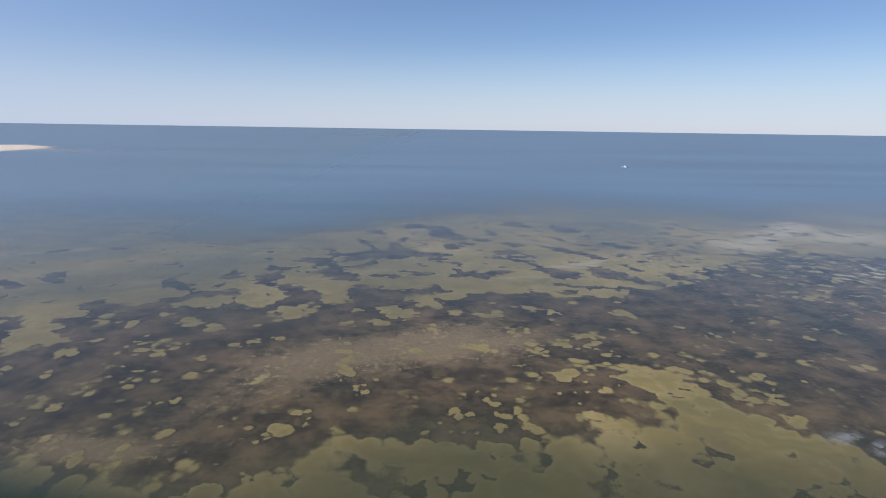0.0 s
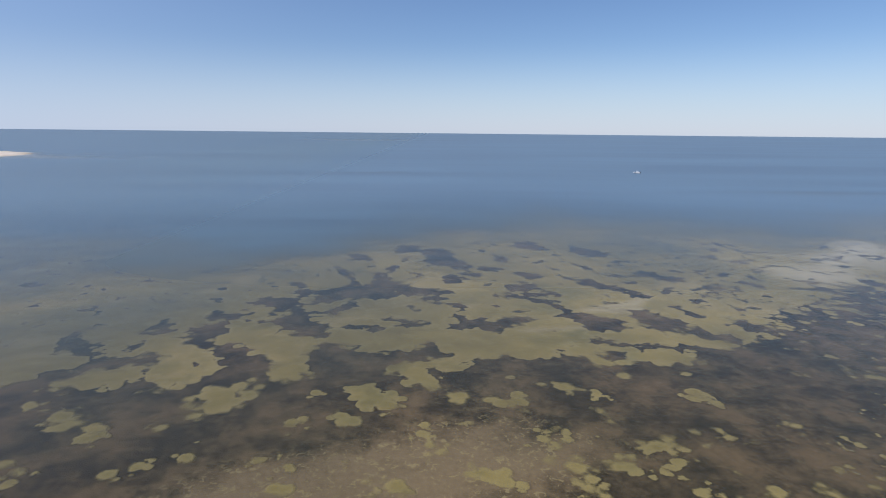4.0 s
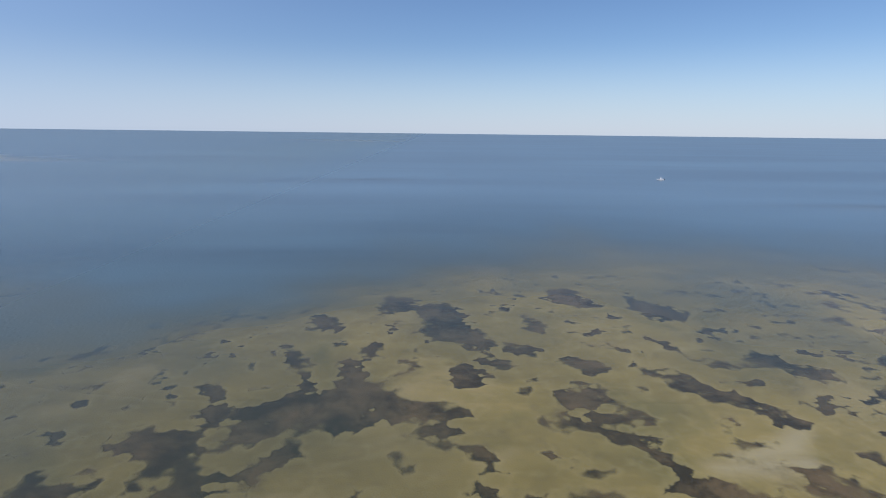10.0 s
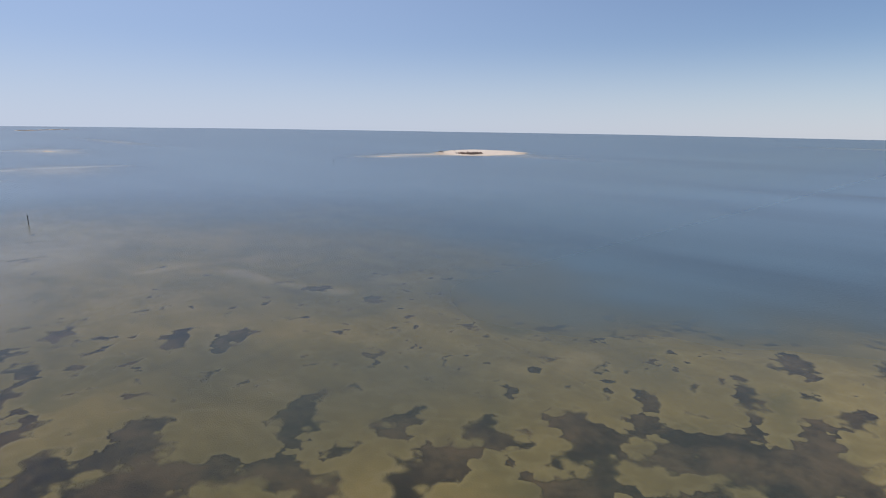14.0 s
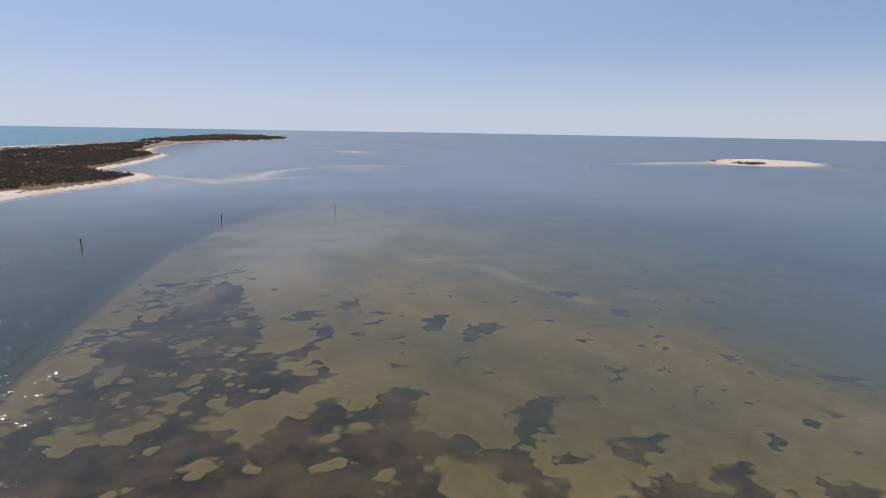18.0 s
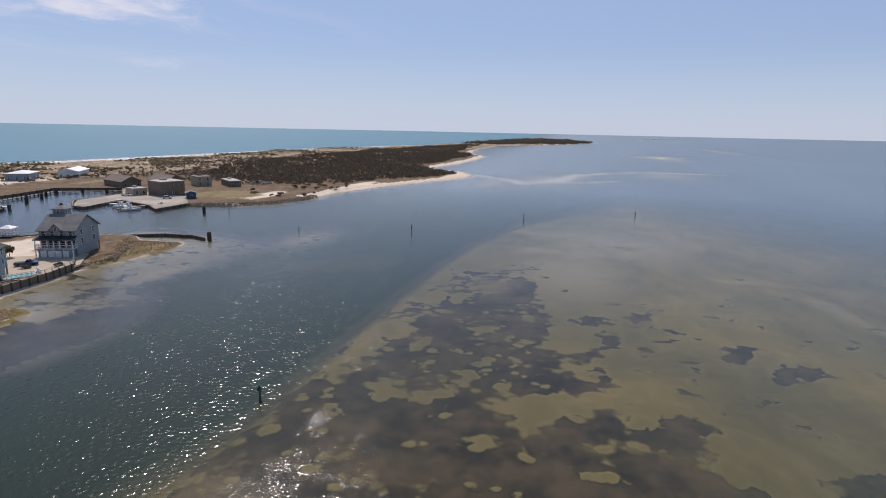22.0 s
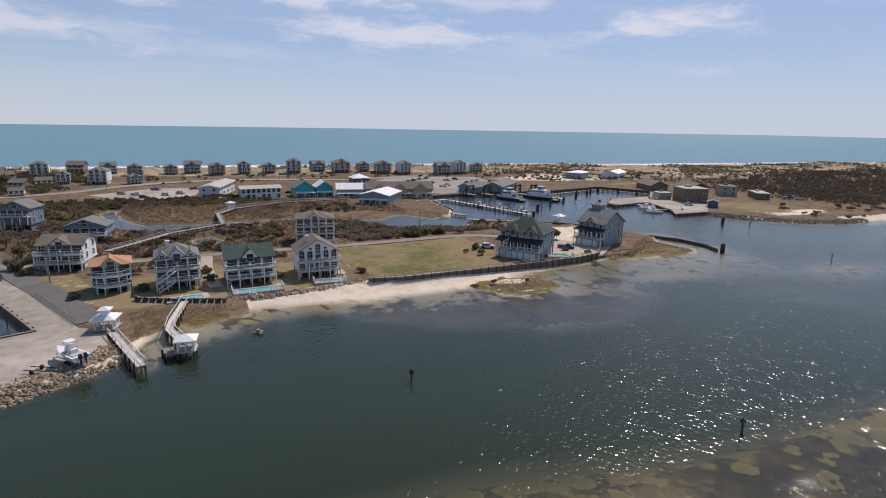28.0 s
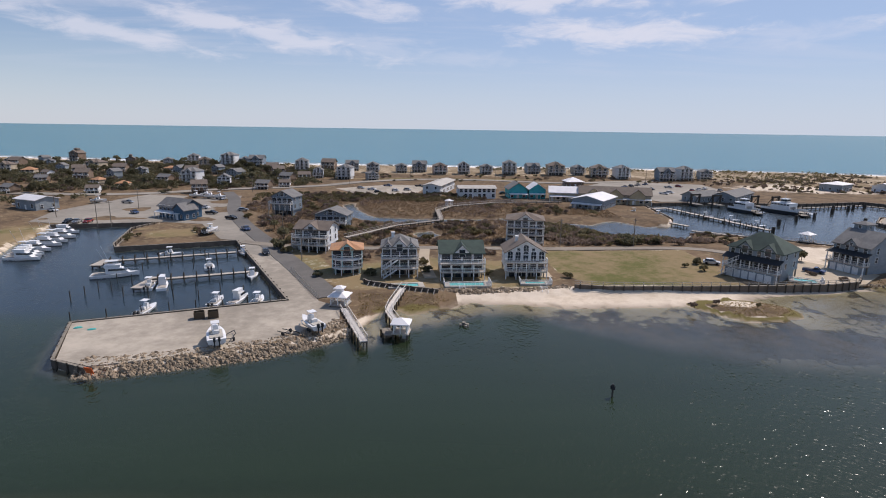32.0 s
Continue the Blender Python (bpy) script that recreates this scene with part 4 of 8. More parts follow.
        pale = np.maximum(pale, k * 0.7)
    pale = pale * (1 - 0.8 * patch(x, y, 45, 178, 60, 40))
    for line, w, d, k in (([(-464, 35), (-437, 66), (-411, 78)], 12, 0.03, 1.05), ([(-417, 86), (-432, 100), (-513, 122), (-564, 172), (-578, 255)], 14, 0.03, 1.05), ([(-427, 105), (-458, 151)], 10, 0.04, 1.05), ([(-607, 540), (-590, 592), (-625, 690)], 9, 0.08, 1.0), ([(-522, 790), (-473, 866)], 16, 0.5, 0.8), ([(-921, 190), (-924, 234), (-927, 290)], 14, 0.08, 1.0), ([(-139, 176), (-121, 179), (-105, 187)], 4, 0.5, 0.6), ([(-178, 104), (-172, 121), (-150, 110)], 12, 0.3, 0.7), ([(46, 173), (56, 176), (62, 182)], 5, 0.35, 0.7), ([(42, 171), (55, 172)], 5, 0.35, 0.7), ([(28, 158), (46, 161)], 3, 0.4, 0.5), ([(116, 205), (140, 225), (158, 250)], 14, 0.35, 0.8), ([(132, 164), (140, 172)], 9, 0.35, 0.8), ([(15, 172), (19, 175)], 3, 0.4, 0.4), ([(-150, 60), (-121, 30)], 12, 0.6, 0.5), ([(-121, 522), (-62, 549), (-11, 588), (40, 618)], 9, 0.9, 0.6)):
        e = smooth(w + 0.6 * w * field(x, y, 3.5 * w) - line_distance(line, x + w * field(x + 20, y, 2.5 * w), y), -0.5 * w, w) * k
        depth = depth * (1 - e) + np.minimum(depth, d) * e
        pale = np.maximum(pale, e)
    pale = np.maximum(pale, 0.85 * smooth(-y, -55, -35))
    inland = outline_distance(POND, x, y) > -3
    depth = np.where(inland | ((x > -108) & (y < -70) & (x < 60)), np.minimum(0.8 - sd * 0.7, 4.0), depth)
    h = np.where(sd > 0, h, -np.maximum(depth, 0.02))
    # weed cover, 0.5 is half
    meadow = outline_distance(MEADOW, x + 4 * field(x, y, 13), y + 3 * field(x + 40, y, 13))
    weed = -0.24 + 1.0 * smooth(meadow, -6, 7)
    weed = weed - 0.55 * smooth(meadow, -20, 0) * patch(x, y, 43, 97, 22, 9) - 0.25 * patch(x, y, 130, 160, 40, 40) + 0.25 * patch(x, y, 100, 120, 40, 30)
    weed = weed - 0.24 * smooth(-x, 58, 75) * smooth(y, 76, 92) - 0.3 * smooth(-x, 105, 150) * (y > 60)
    weed = weed + 0.2 * patch(x, y, 75, 190, 40, 45) + 0.22 * patch(x, y, -95, 128, 30, 14) + 0.12 * patch(x, y, 20, 225, 60, 22) - 0.3 * smooth(y, 245, 275)
    for cx, cy, rx, ry, turn, k in ((-33, 12, 36, 13, -6, 1.6), (-72, 18, 24, 9, -8, 1.5), (-114, 23, 26, 8, -6, 1.5), (-138, 29, 9, 3, 0, 1.0), (-97, 4, 7, 6, 0, 1.1), (-56, 77, 26, 5, 2, 0.5)):
        weed = weed + k * patch(x, y, cx, cy, rx, ry, turn)
    weed = weed - 0.5 * smooth(depth, 1.6, 2.8)
    into, near = beds(x, y, weed)
    weed = np.where(inland | ((x > -100) & (y < -70) & (x < 60)), 1.2, weed)
    wet = 1 - smooth(h, -0.05, 0.1)
    # covers of the land
    marsh = smooth(sd, 0, 2.5) * smooth(surf_side, 95 + inland_dunes, 125 + inland_dunes)
    beach = (x < -5) & (x > -115) & (y > -16)
    sandy = np.maximum.reduce([beach.astype(float), (outline_distance(CAY, x, y) > -20) * 1.0, patch(x, y, -112, -40, 16, 12), 1.2 * patch(x, y, -122, -52, 22, 13), 1.2 * patch(x, y, -268, -50, 26, 9), patch(x, y, -330, -22, 50, 10), patch(x, y, -430, 22, 50, 12), 1.3 * (sd < 9) * (x < -270) * (y > -60), patch(x, y, -300, -240, 120, 40)])
    marsh = np.clip(marsh - sandy, 0, 1)
    marsh = np.maximum(marsh, 0.8 * smooth(outline_distance(ISLET, x, y), 1, 3) * (1 - patch(x, y, -70, -3, 6, 3)))
    lawn = np.maximum.reduce([smooth(outline_distance([(-36, -56), (-84, -56), (-84, -36), (-80, -14), (-40, -16), (-34, -30)], x, y), -2, 3), smooth(outline_distance([(26, -38), (36, -62), (48, -62), (40, -45), (30, -24), (20, -14), (-30, -14), (-32, -40), (0, -48)], x, y), -2, 2) * 0.62, 1.1 * patch(x, y, -262, -70, 24, 26), 0.9 * patch(x, y, 112, -94, 22, 5), 1.0 * patch(x, y, 143, -72, 16, 44), 0.85 * patch(x, y, 88, -86, 16, 13), 0.7 * patch(x, y, -20, -290, 160, 9), 0.7 * patch(x, y, -300, -185, 60, 12), patch(x, y, -128, -14, 26, 5)])
    marsh = marsh * (1 - smooth(lawn, 0.4, 0.8))
    mud = np.maximum.reduce([0.85 * patch(x, y, 4, -2, 14, 5), 0.9 * smooth(outline_distance(ISLET, x, y), -1, 0.5) * (1 - smooth(outline_distance(ISLET, x, y), 2, 3)), 0.8 * patch(x, y, -135, -8, 22, 3), 0.8 * patch(x, y, -105, -95, 9, 10)])
    surf = np.clip(np.maximum(1.5 * smooth(surf_side, -34, -10) * (1 - smooth(surf_side, 4, 10)) * smooth(x, -1250, -1000), 0.9 * patch(x, y, 66, 78, 3.0, 0.9, -20)), 0, 1)
    return dict(h=h, weed=weed, wet=wet, marsh=marsh, lawn=lawn, mud=mud, dune=dunes * (sd > 2), depth=np.where(surf_side < 0, np.minimum(5, 0.6 - surf_side * 0.05), np.maximum(-h, 0)), pale=pale, surf=surf, sound=np.maximum(smooth(y, 105, 215) * (1 - 0.5 * smooth(-x, 20, 200)), 0.6 * smooth(-x, 170, 420) * smooth(y, -60, 40)), ocean=1 - smooth(surf_side, -20, 10), silt=np.clip(sum(k * patch(x, y, cx, cy, rx, ry, turn) for cx, cy, rx, ry, turn, k in ((2, 108, 30, 11, 12, 1.1), (-14, 100, 16, 8, 40, 0.7), (-33, 75.5, 14, 3.5, -3, 1.3), (18, 116, 18, 12, 0, 0.6), (-24, 86, 26, 8, 25, 0.35), (12, 132, 20, 8, 0, 0.35), (-130, 98, 16, 7, 0, 1.0))), 0, 1.2), into=into, near=near, calm=np.clip(1.3 * smooth(3.2 + 0.8 * field(x, y, 6) - line_distance([(-20, 72), (-34, 75.5), (-45, 76), (-57, 77.5), (-68, 80)], x, y), -1.0, 1.2), 0, 1), ruffle=smooth(outline_distance([(-26, 80), (-44, 79), (-57, 80.5), (-66, 84), (-66, 100), (-40, 112), (-10, 112), (0, 84)], x, y), -5, 4), shore=smooth(-y, -58, -38), basin=np.maximum(smooth(x, 30, 45) * smooth(-y, -4, 8), smooth(-y, 55, 75)))


def lines(lo, hi, step, reach):
    """Grid lines: even inside, wider and wider out to the horizon."""
    mid = list(np.arange(lo, hi + step, step))
    out, gap = [], step
    end = mid[-1]
    while end < reach:
        gap *= 1.055
        end += gap
        out.append(min(end, reach))
    low, gap, end = [], step, mid[0]
    while end > -reach:
        gap *= 1.055
        end -= gap
        low.append(max(end, -reach))
    return np.array(low[::-1] + mid + out)


def sheet(name, xs, ys, mat, names, level=None):
    x, y = np.meshgrid(xs, ys)
    info = lay(x.ravel(), y.ravel())
    z = info["h"] if level is None else np.full(x.size, level)
    nx, ny = len(xs), len(ys)
    corner = (np.arange(ny - 1)[:, None] * nx + np.arange(nx - 1)).ravel()
    quads = np.stack([corner, corner + 1, corner + nx + 1, corner + nx], 1)
    me = bpy.data.meshes.new(name)
    me.vertices.add(x.size), me.loops.add(quads.size), me.polygons.add(len(quads))
    me.vertices.foreach_set("co", np.stack([x.ravel(), y.ravel(), z], 1).ravel())
    me.loops.foreach_set("vertex_index", quads.ravel())
    me.polygons.foreach_set("loop_start", np.arange(0, quads.size, 4))
    me.polygons.foreach_set("use_smooth", np.ones(len(quads), bool))
    me.update(calc_edges=True)
    for key in names:
        me.attributes.new(key, "FLOAT", "POINT").data.foreach_set("value", np.ascontiguousarray(info[key], dtype=np.float32))
    me.materials.append(mat)
    return new(name, me)


def finer(values, lo, hi):
    """The same grid lines, with one more in the middle of each gap between lo and hi."""
    mid = (values[1:] + values[:-1]) / 2
    return np.sort(np.concatenate([values, mid[(mid > lo) & (mid < hi)]]))


XS, YS = finer(lines(-300, 190, 1.8, 4900), -125, 88), finer(lines(-330, 300, 1.8, 4900), 64, 255)
tagged(sheet("ground", XS, YS, GROUND, ("weed", "wet", "marsh", "lawn", "mud", "dune", "pale", "silt", "into", "near")), "sandy barrier island with marsh, lawns and a weedy sea bed", "ground", kind="structure")
tagged(sheet("water", lines(-300, 190, 2.4, 4900), lines(-420, 300, 2.4, 4900), WATER, ("depth", "surf", "ocean", "sound", "basin", "shore", "calm", "ruffle"), 0.0), "rippled clear shallow water over sand and weed", "water", kind="structure")


def ground_z(x, y):
    return float(lay(np.array([float(x)]), np.array([float(y)]))["h"][0])

# ---------------------------------------------------------------- shapes
LAND_Z = 1.2


class Shape:
    """Vertices and faces gathered into one mesh; slots tell which material a face takes."""

    def __init__(self):
        self.v, self.f, self.s = [], [], []

    def add(self, verts, faces, slot=0):
        k = len(self.v)
        self.v += [tuple(p) for p in verts]
        self.f += [tuple(k + i for i in face) for face in faces]
        self.s += [slot] * len(faces)
        return self

    def box(self, x0, x1, y0, y1, z0, z1, slot=0):
        return self.add([(x0, y0, z0), (x1, y0, z0), (x1, y1, z0), (x0, y1, z0), (x0, y0, z1), (x1, y0, z1), (x1, y1, z1), (x0, y1, z1)], [(3, 2, 1, 0), (4, 5, 6, 7), (0, 1, 5, 4), (1, 2, 6, 5), (2, 3, 7, 6), (3, 0, 4, 7)], slot)

    def bar(self, a, b, w, h, slot=0):
        """A beam from a to b, w wide and h high."""
        a, b = Vector(a), Vector(b)
        run = (b - a).normalized()
        side = run.cross((0, 0, 1))
        side = side.normalized() * w / 2 if side.length > 1e-4 else Vector((w / 2, 0, 0))
        rise = side.cross(run).normalized() * h / 2
        return self.add([p + i * side + j * rise for p in (a, b) for i, j in ((-1, -1), (1, -1), (1, 1), (-1, 1))], [(0, 1, 2, 3), (7, 6, 5, 4), (0, 4, 5, 1), (1, 5, 6, 2), (2, 6, 7, 3), (3, 7, 4, 0)], slot)

    def tube(self, x, y, z0, z1, r, n=8, r1=None, slot=0):
        r1 = r if r1 is None else r1
        ring = [(math.cos(2 * math.pi * i / n), math.sin(2 * math.pi * i / n)) for i in range(n)]
        return self.add([(x + c * r, y + s * r, z0) for c, s in ring] + [(x + c * r1, y + s * r1, z1) for c, s in ring], [(i, (i + 1) % n, n + (i + 1) % n, n + i) for i in range(n)] + [tuple(range(n))[::-1], tuple(range(n, 2 * n))], slot)

    def loft(self, rings, closed=True, slot=0, caps=True):
        n, k = len(rings[0]), len(rings)
        faces = [(r * n + i, r * n + (i + 1) % n, (r + 1) * n + (i + 1) % n, (r + 1) * n + i) for r in range(k - 1) for i in range(n if closed else n - 1)]
        if caps:
            faces += [tuple(range(n))[::-1], tuple(range((k - 1) * n, k * n))]
        return self.add([p for r in rings for p in r], faces, slot)

    def gable(self, x0, x1, y0, y1, z, rise, over=0.5, thick=0.22, along="x", slot=0):
        """A pitched roof of two thick slabs, its ridge along x or y."""
        if along == "y":
            k = Shape().gable(y0, y1, x0, x1, z, rise, over, thick, "x", slot)
            return self.add([(q, p, r) for p, q, r in k.v], [face[::-1] for face in k.f], slot)
        m, half = (y0 + y1) / 2, (y1 - y0) / 2
        drop = rise * over / half
        for side in (-1, 1):
            e = m + side * (half + over)
            a, b = x0 - over, x1 + over
            pts = [(a, e, z - drop), (b, e, z - drop), (b, m, z + rise), (a, m, z + rise)]
            pts += [(p, q, r + thick) for p, q, r in pts]
            faces = [(3, 2, 1, 0), (4, 5, 6, 7), (0, 1, 5, 4), (1, 2, 6, 5), (2, 3, 7, 6), (3, 0, 4, 7)]
            self.add(pts, faces if side < 0 else [face[::-1] for face in faces], slot)
        return self

    def gable_wall(self, x0, x1, y0, y1, z, rise, along="x", slot=0):
        """The two triangles under a pitched roof, as a solid prism."""
        if along == "x":
            m = (y0 + y1) / 2
            pts = [(x, *q) for x in (x0, x1) for q in ((y0, z), (y1, z), (m, z + rise))]
        else:
            m = (x0 + x1) / 2
            pts = [(q, y, r) for y in (y0, y1) for q, r in ((x1, z), (x0, z), (m, z + rise))]
        return self.add(pts, [(0, 2, 1), (3, 4, 5), (0, 1, 4, 3), (1, 2, 5, 4), (2, 0, 3, 5)], slot)

    def hip(self, x0, x1, y0, y1, z, rise, over=0.5, flat=0.0, slot=0, thick=0.2):
        """A hipped roof; flat: the half length of its ridge."""
        x0, x1, y0, y1 = x0 - over, x1 + over, y0 - over, y1 + over
        mx, my = (x0 + x1) / 2, (y0 + y1) / 2
        long = x1 - x0 >= y1 - y0
        rx, ry = (max(flat, (x1 - x0 - y1 + y0) / 2), 0.02) if long else (0.02, max(flat, (y1 - y0 - x1 + x0) / 2))
        base = [(x0, y0), (x1, y0), (x1, y1), (x0, y1)]
        top = [(mx - rx, my - ry), (mx + rx, my - ry), (mx + rx, my + ry), (mx - rx, my + ry)]
        return self.loft([[(*p, z - 0.1) for p in base], [(*p, z - 0.1 + thick) for p in base], [(*p, z + rise) for p in top]], slot=slot)

    def mesh(self, name, *mats):
        me = bpy.data.meshes.new(name)
        me.from_pydata(self.v, [], self.f)
        for m in mats:
            me.materials.append(m)
        if len(mats) > 1:
            me.polygons.foreach_set("material_index", self.s)
        return me


def part(name, shape, mat, parent, label="", at=None):
    """One mesh object under a thing or a part. shape: a Shape, or a mesh that several pieces share."""
    ob = new(name, shape if isinstance(shape, bpy.types.Mesh) else shape.mesh(name, *(mat if isinstance(mat, tuple) else (mat,))))
    ob.parent = parent
    if at is not None:
        ob.matrix_basis = at
    if label:
        ob["label"] = label
    return ob


def thing(name, label, category, m=None, group=""):
    ob = new(name)
    ob.empty_display_size = 0.5
    if m is not None:
        ob.matrix_basis = m
    return tagged(ob, label, category, group)


def slab(name, outline, z, mat, label, category, thick=0.5):
    """A flat sheet of paving on the ground, by its outline."""
    if sum(a[0] * b[1] - b[0] * a[1] for a, b in zip(outline, outline[1:] + outline[:1])) < 0:
        outline = outline[::-1]
    n = len(outline)
    s = Shape().add([(x, y, z - thick) for x, y in outline] + [(x, y, z) for x, y in outline], [tuple(range(n, 2 * n))] + [(i, (i + 1) % n, n + (i + 1) % n, n + i) for i in range(n)])
    return tagged(new(name, s.mesh(name, mat)), label, category, kind="structure")


def ribbon(name, line, width, z, mat, label, category="road"):
    """A road: a thick strip along a line, smoothed."""
    pts = [Vector(p) for p in line]
    fine = []
    for i in range(len(pts) - 1):
        a, b, c, d = pts[max(i - 1, 0)], pts[i], pts[i + 1], pts[min(i + 2, len(pts) - 1)]
        for k in range(8):
            t = k / 8
            fine.append(0.5 * (2 * b + (c - a) * t + (2 * a - 5 * b + 4 * c - d) * t * t + (3 * b - a - 3 * c + d) * t**3))
    fine.append(pts[-1])
    rings = []
    for i, p in enumerate(fine):
        run = (fine[min(i + 1, len(fine) - 1)] - fine[max(i - 1, 0)]).normalized()
        side = Vector((-run.y, run.x)) * width / 2
        a, b = p + side, p - side
        rings.append([(a.x, a.y, z), (b.x, b.y, z), (b.x, b.y, z - 0.6), (a.x, a.y, z - 0.6)])
    return tagged(new(name, Shape().loft(rings).mesh(name, mat)), label, category, kind="structure")


# ---------------------------------------------------------------- windows, rails and houses
def window_mesh(w, h):
    s = Shape()
    s.box(-w / 2 - 0.06, -w / 2, -0.03, 0.09, -0.06, h + 0.06).box(w / 2, w / 2 + 0.06, -0.03, 0.09, -0.06, h + 0.06)
    s.box(-w / 2, w / 2, -0.03, 0.09, h, h + 0.06).box(-w / 2, w / 2, -0.03, 0.11, -0.06, 0).box(-w / 2, w / 2, -0.02, 0.06, h * 0.5 - 0.03, h * 0.5 + 0.03)
    return s.mesh("window", TRIM)


def pane_mesh(w, h):
    return Shape().box(-w / 2, w / 2, -0.02, 0.02, 0, h).mesh("pane", GLASS)


def arch_outline(w, h, grow=0.0):
    r = w / 2 + grow
    return [(r, -grow), *((math.cos(a) * r, h - w / 2 + math.sin(a) * r) for a in np.linspace(0, math.pi, 9)), (-r, -grow)]


def arch_frame(w, h):
    """A round-headed window frame: an arched band with a mullion and a transom."""
    inner, outer = arch_outline(w, h), arch_outline(w, h, 0.1)
    s = Shape().loft([[(*a[:1], -0.03, a[1]), (b[0], -0.03, b[1]), (b[0], 0.08, b[1]), (a[0], 0.08, a[1])] for a, b in zip(inner, outer)])
    s.box(-w / 2 - 0.1, w / 2 + 0.1, -0.03, 0.1, -0.12, 0).box(-0.03, 0.03, -0.02, 0.06, 0, h - 0.02).box(-w / 2, w / 2, -0.02, 0.06, h * 0.55, h * 0.55 + 0.06)
    return s.mesh("window", TRIM)


FRAMES = {k: (window_mesh(*k), pane_mesh(*k)) for k in ((1.0, 1.5), (1.5, 1.9), (2.2, 2.1), (1.9, 2.0), (0.8, 0.9))}


FRAMES["arch"] = (arch_frame(1.3, 2.5), Shape().loft([[(x, y, z) for x, z in arch_outline(1.3, 2.5)] for y in (-0.02, 0.02)]).mesh("pane", GLASS))


def put_window(parent, size, x, y, z, turn=0, panes=True):
    frame_me, pane_me = FRAMES[size]
    w = part("window", frame_me, None, parent, at=pose(x, y, z, 0, 0, turn))
    part("pane", pane_me, None, w)
    return w


def rail_shape(line, z, h=1.0, gap=1.6, baluster=0.45):
    s = Shape()
    for (xa, ya), (xb, yb) in zip(line, line[1:]):
        length = math.hypot(xb - xa, yb - ya)
        s.bar((xa, ya, z + h), (xb, yb, z + h), 0.12, 0.1)
        s.bar((xa, ya, z + 0.12), (xb, yb, z + 0.12), 0.06, 0.08)
        k = max(1, round(length / baluster))
        for i in range(k + 1):
            x, y = xa + (xb - xa) * i / k, ya + (yb - ya) * i / k
            wide = 0.055 if i % 4 == 0 else 0.02
            s.box(x - wide, x + wide, y - wide, y + wide, z, z + h)
    return s


def deck(parent, x0, x1, y0, y1, z, foot=0.0, rail=True, gap=2.6, stairs=False, mat=None):
    """A deck on posts in front of a wall: slab, posts, railing."""
    mat = mat or TRIM
    part("deck", Shape().box(x0, x1, y0, y1, z - 0.28, z), TIMBER_PALE, parent, "pale timber deck")
    k = max(1, round((x1 - x0) / gap))
    me = Shape().box(-0.11, 0.11, -0.11, 0.11, 0, z - 0.28 - foot).mesh("post", mat)
    for i in range(k + 1):
        part("post", me, None, parent, at=pose(x0 + 0.15 + (x1 - x0 - 0.3) * i / k, y1 - 0.15, foot))
    if rail:
        part("railing", rail_shape([(x0 + 0.05, y0), (x0 + 0.05, y1 - 0.06), (x1 - 0.05, y1 - 0.06), (x1 - 0.05, y0)], z), mat, parent)


def bow_deck(parent, hx, y0, d, z, foot):
    """A balcony with a bowed front in five straight facets."""
    edge = [(hx * k, y0 + d * (1 - abs(k) ** 2.2)) for k in (-1, -0.8, -0.4, 0.4, 0.8, 1)]
    s = Shape().loft([[(x, y, zz) for x, y in edge] for zz in (z - 0.3, z)])
    part("deck", s, TRIM, parent, "white bowed balcony")
    part("railing", rail_shape(edge, z, baluster=0.3), TRIM, parent)
    me = Shape().box(-0.1, 0.1, -0.1, 0.1, 0, z - 0.3 - foot).mesh("post", TRIM)
    for x, y in edge[1:-1]:
        part("post", me, None, parent, at=pose(x * 0.97, y - 0.15, foot))


def stairs(parent, x, y, z0, z1, width=1.1, run=(1, 0)):
    n = max(3, round((z1 - z0) / 0.18))
    s = Shape()
    for i in range(n):
        a = i * 0.27
        cx, cy, z = x + run[0] * a, y + run[1] * a, z1 - (i + 0.5) * (z1 - z0) / n
        dx, dy = (0.15, width / 2) if run[0] else (width / 2, 0.15)
        s.box(cx - dx, cx + dx, cy - dy, cy + dy, z - 0.05, z)
    a = n * 0.27
    for side in (-1, 1):
        ox, oy = (0, side * width / 2) if run[0] else (side * width / 2, 0)
        for up in (-0.1, 0.85):
            s.bar((x + ox, y + oy, z1 + up), (x + ox + run[0] * a, y + oy + run[1] * a, z0 + up), 0.08, 0.14 if up < 0 else 0.09)
        for i in range(0, n, 3):
            s.box(x + ox + run[0] * i * 0.27 - 0.03, x + ox + run[0] * i * 0.27 + 0.03, y + oy + run[1] * i * 0.27 - 0.03, y + oy + run[1] * i * 0.27 + 0.03, z1 - i * (z1 - z0) / n, z1 + 0.85 - i * (z1 - z0) / n)
    part("stair", s, TRIM, parent, "white outside stair")


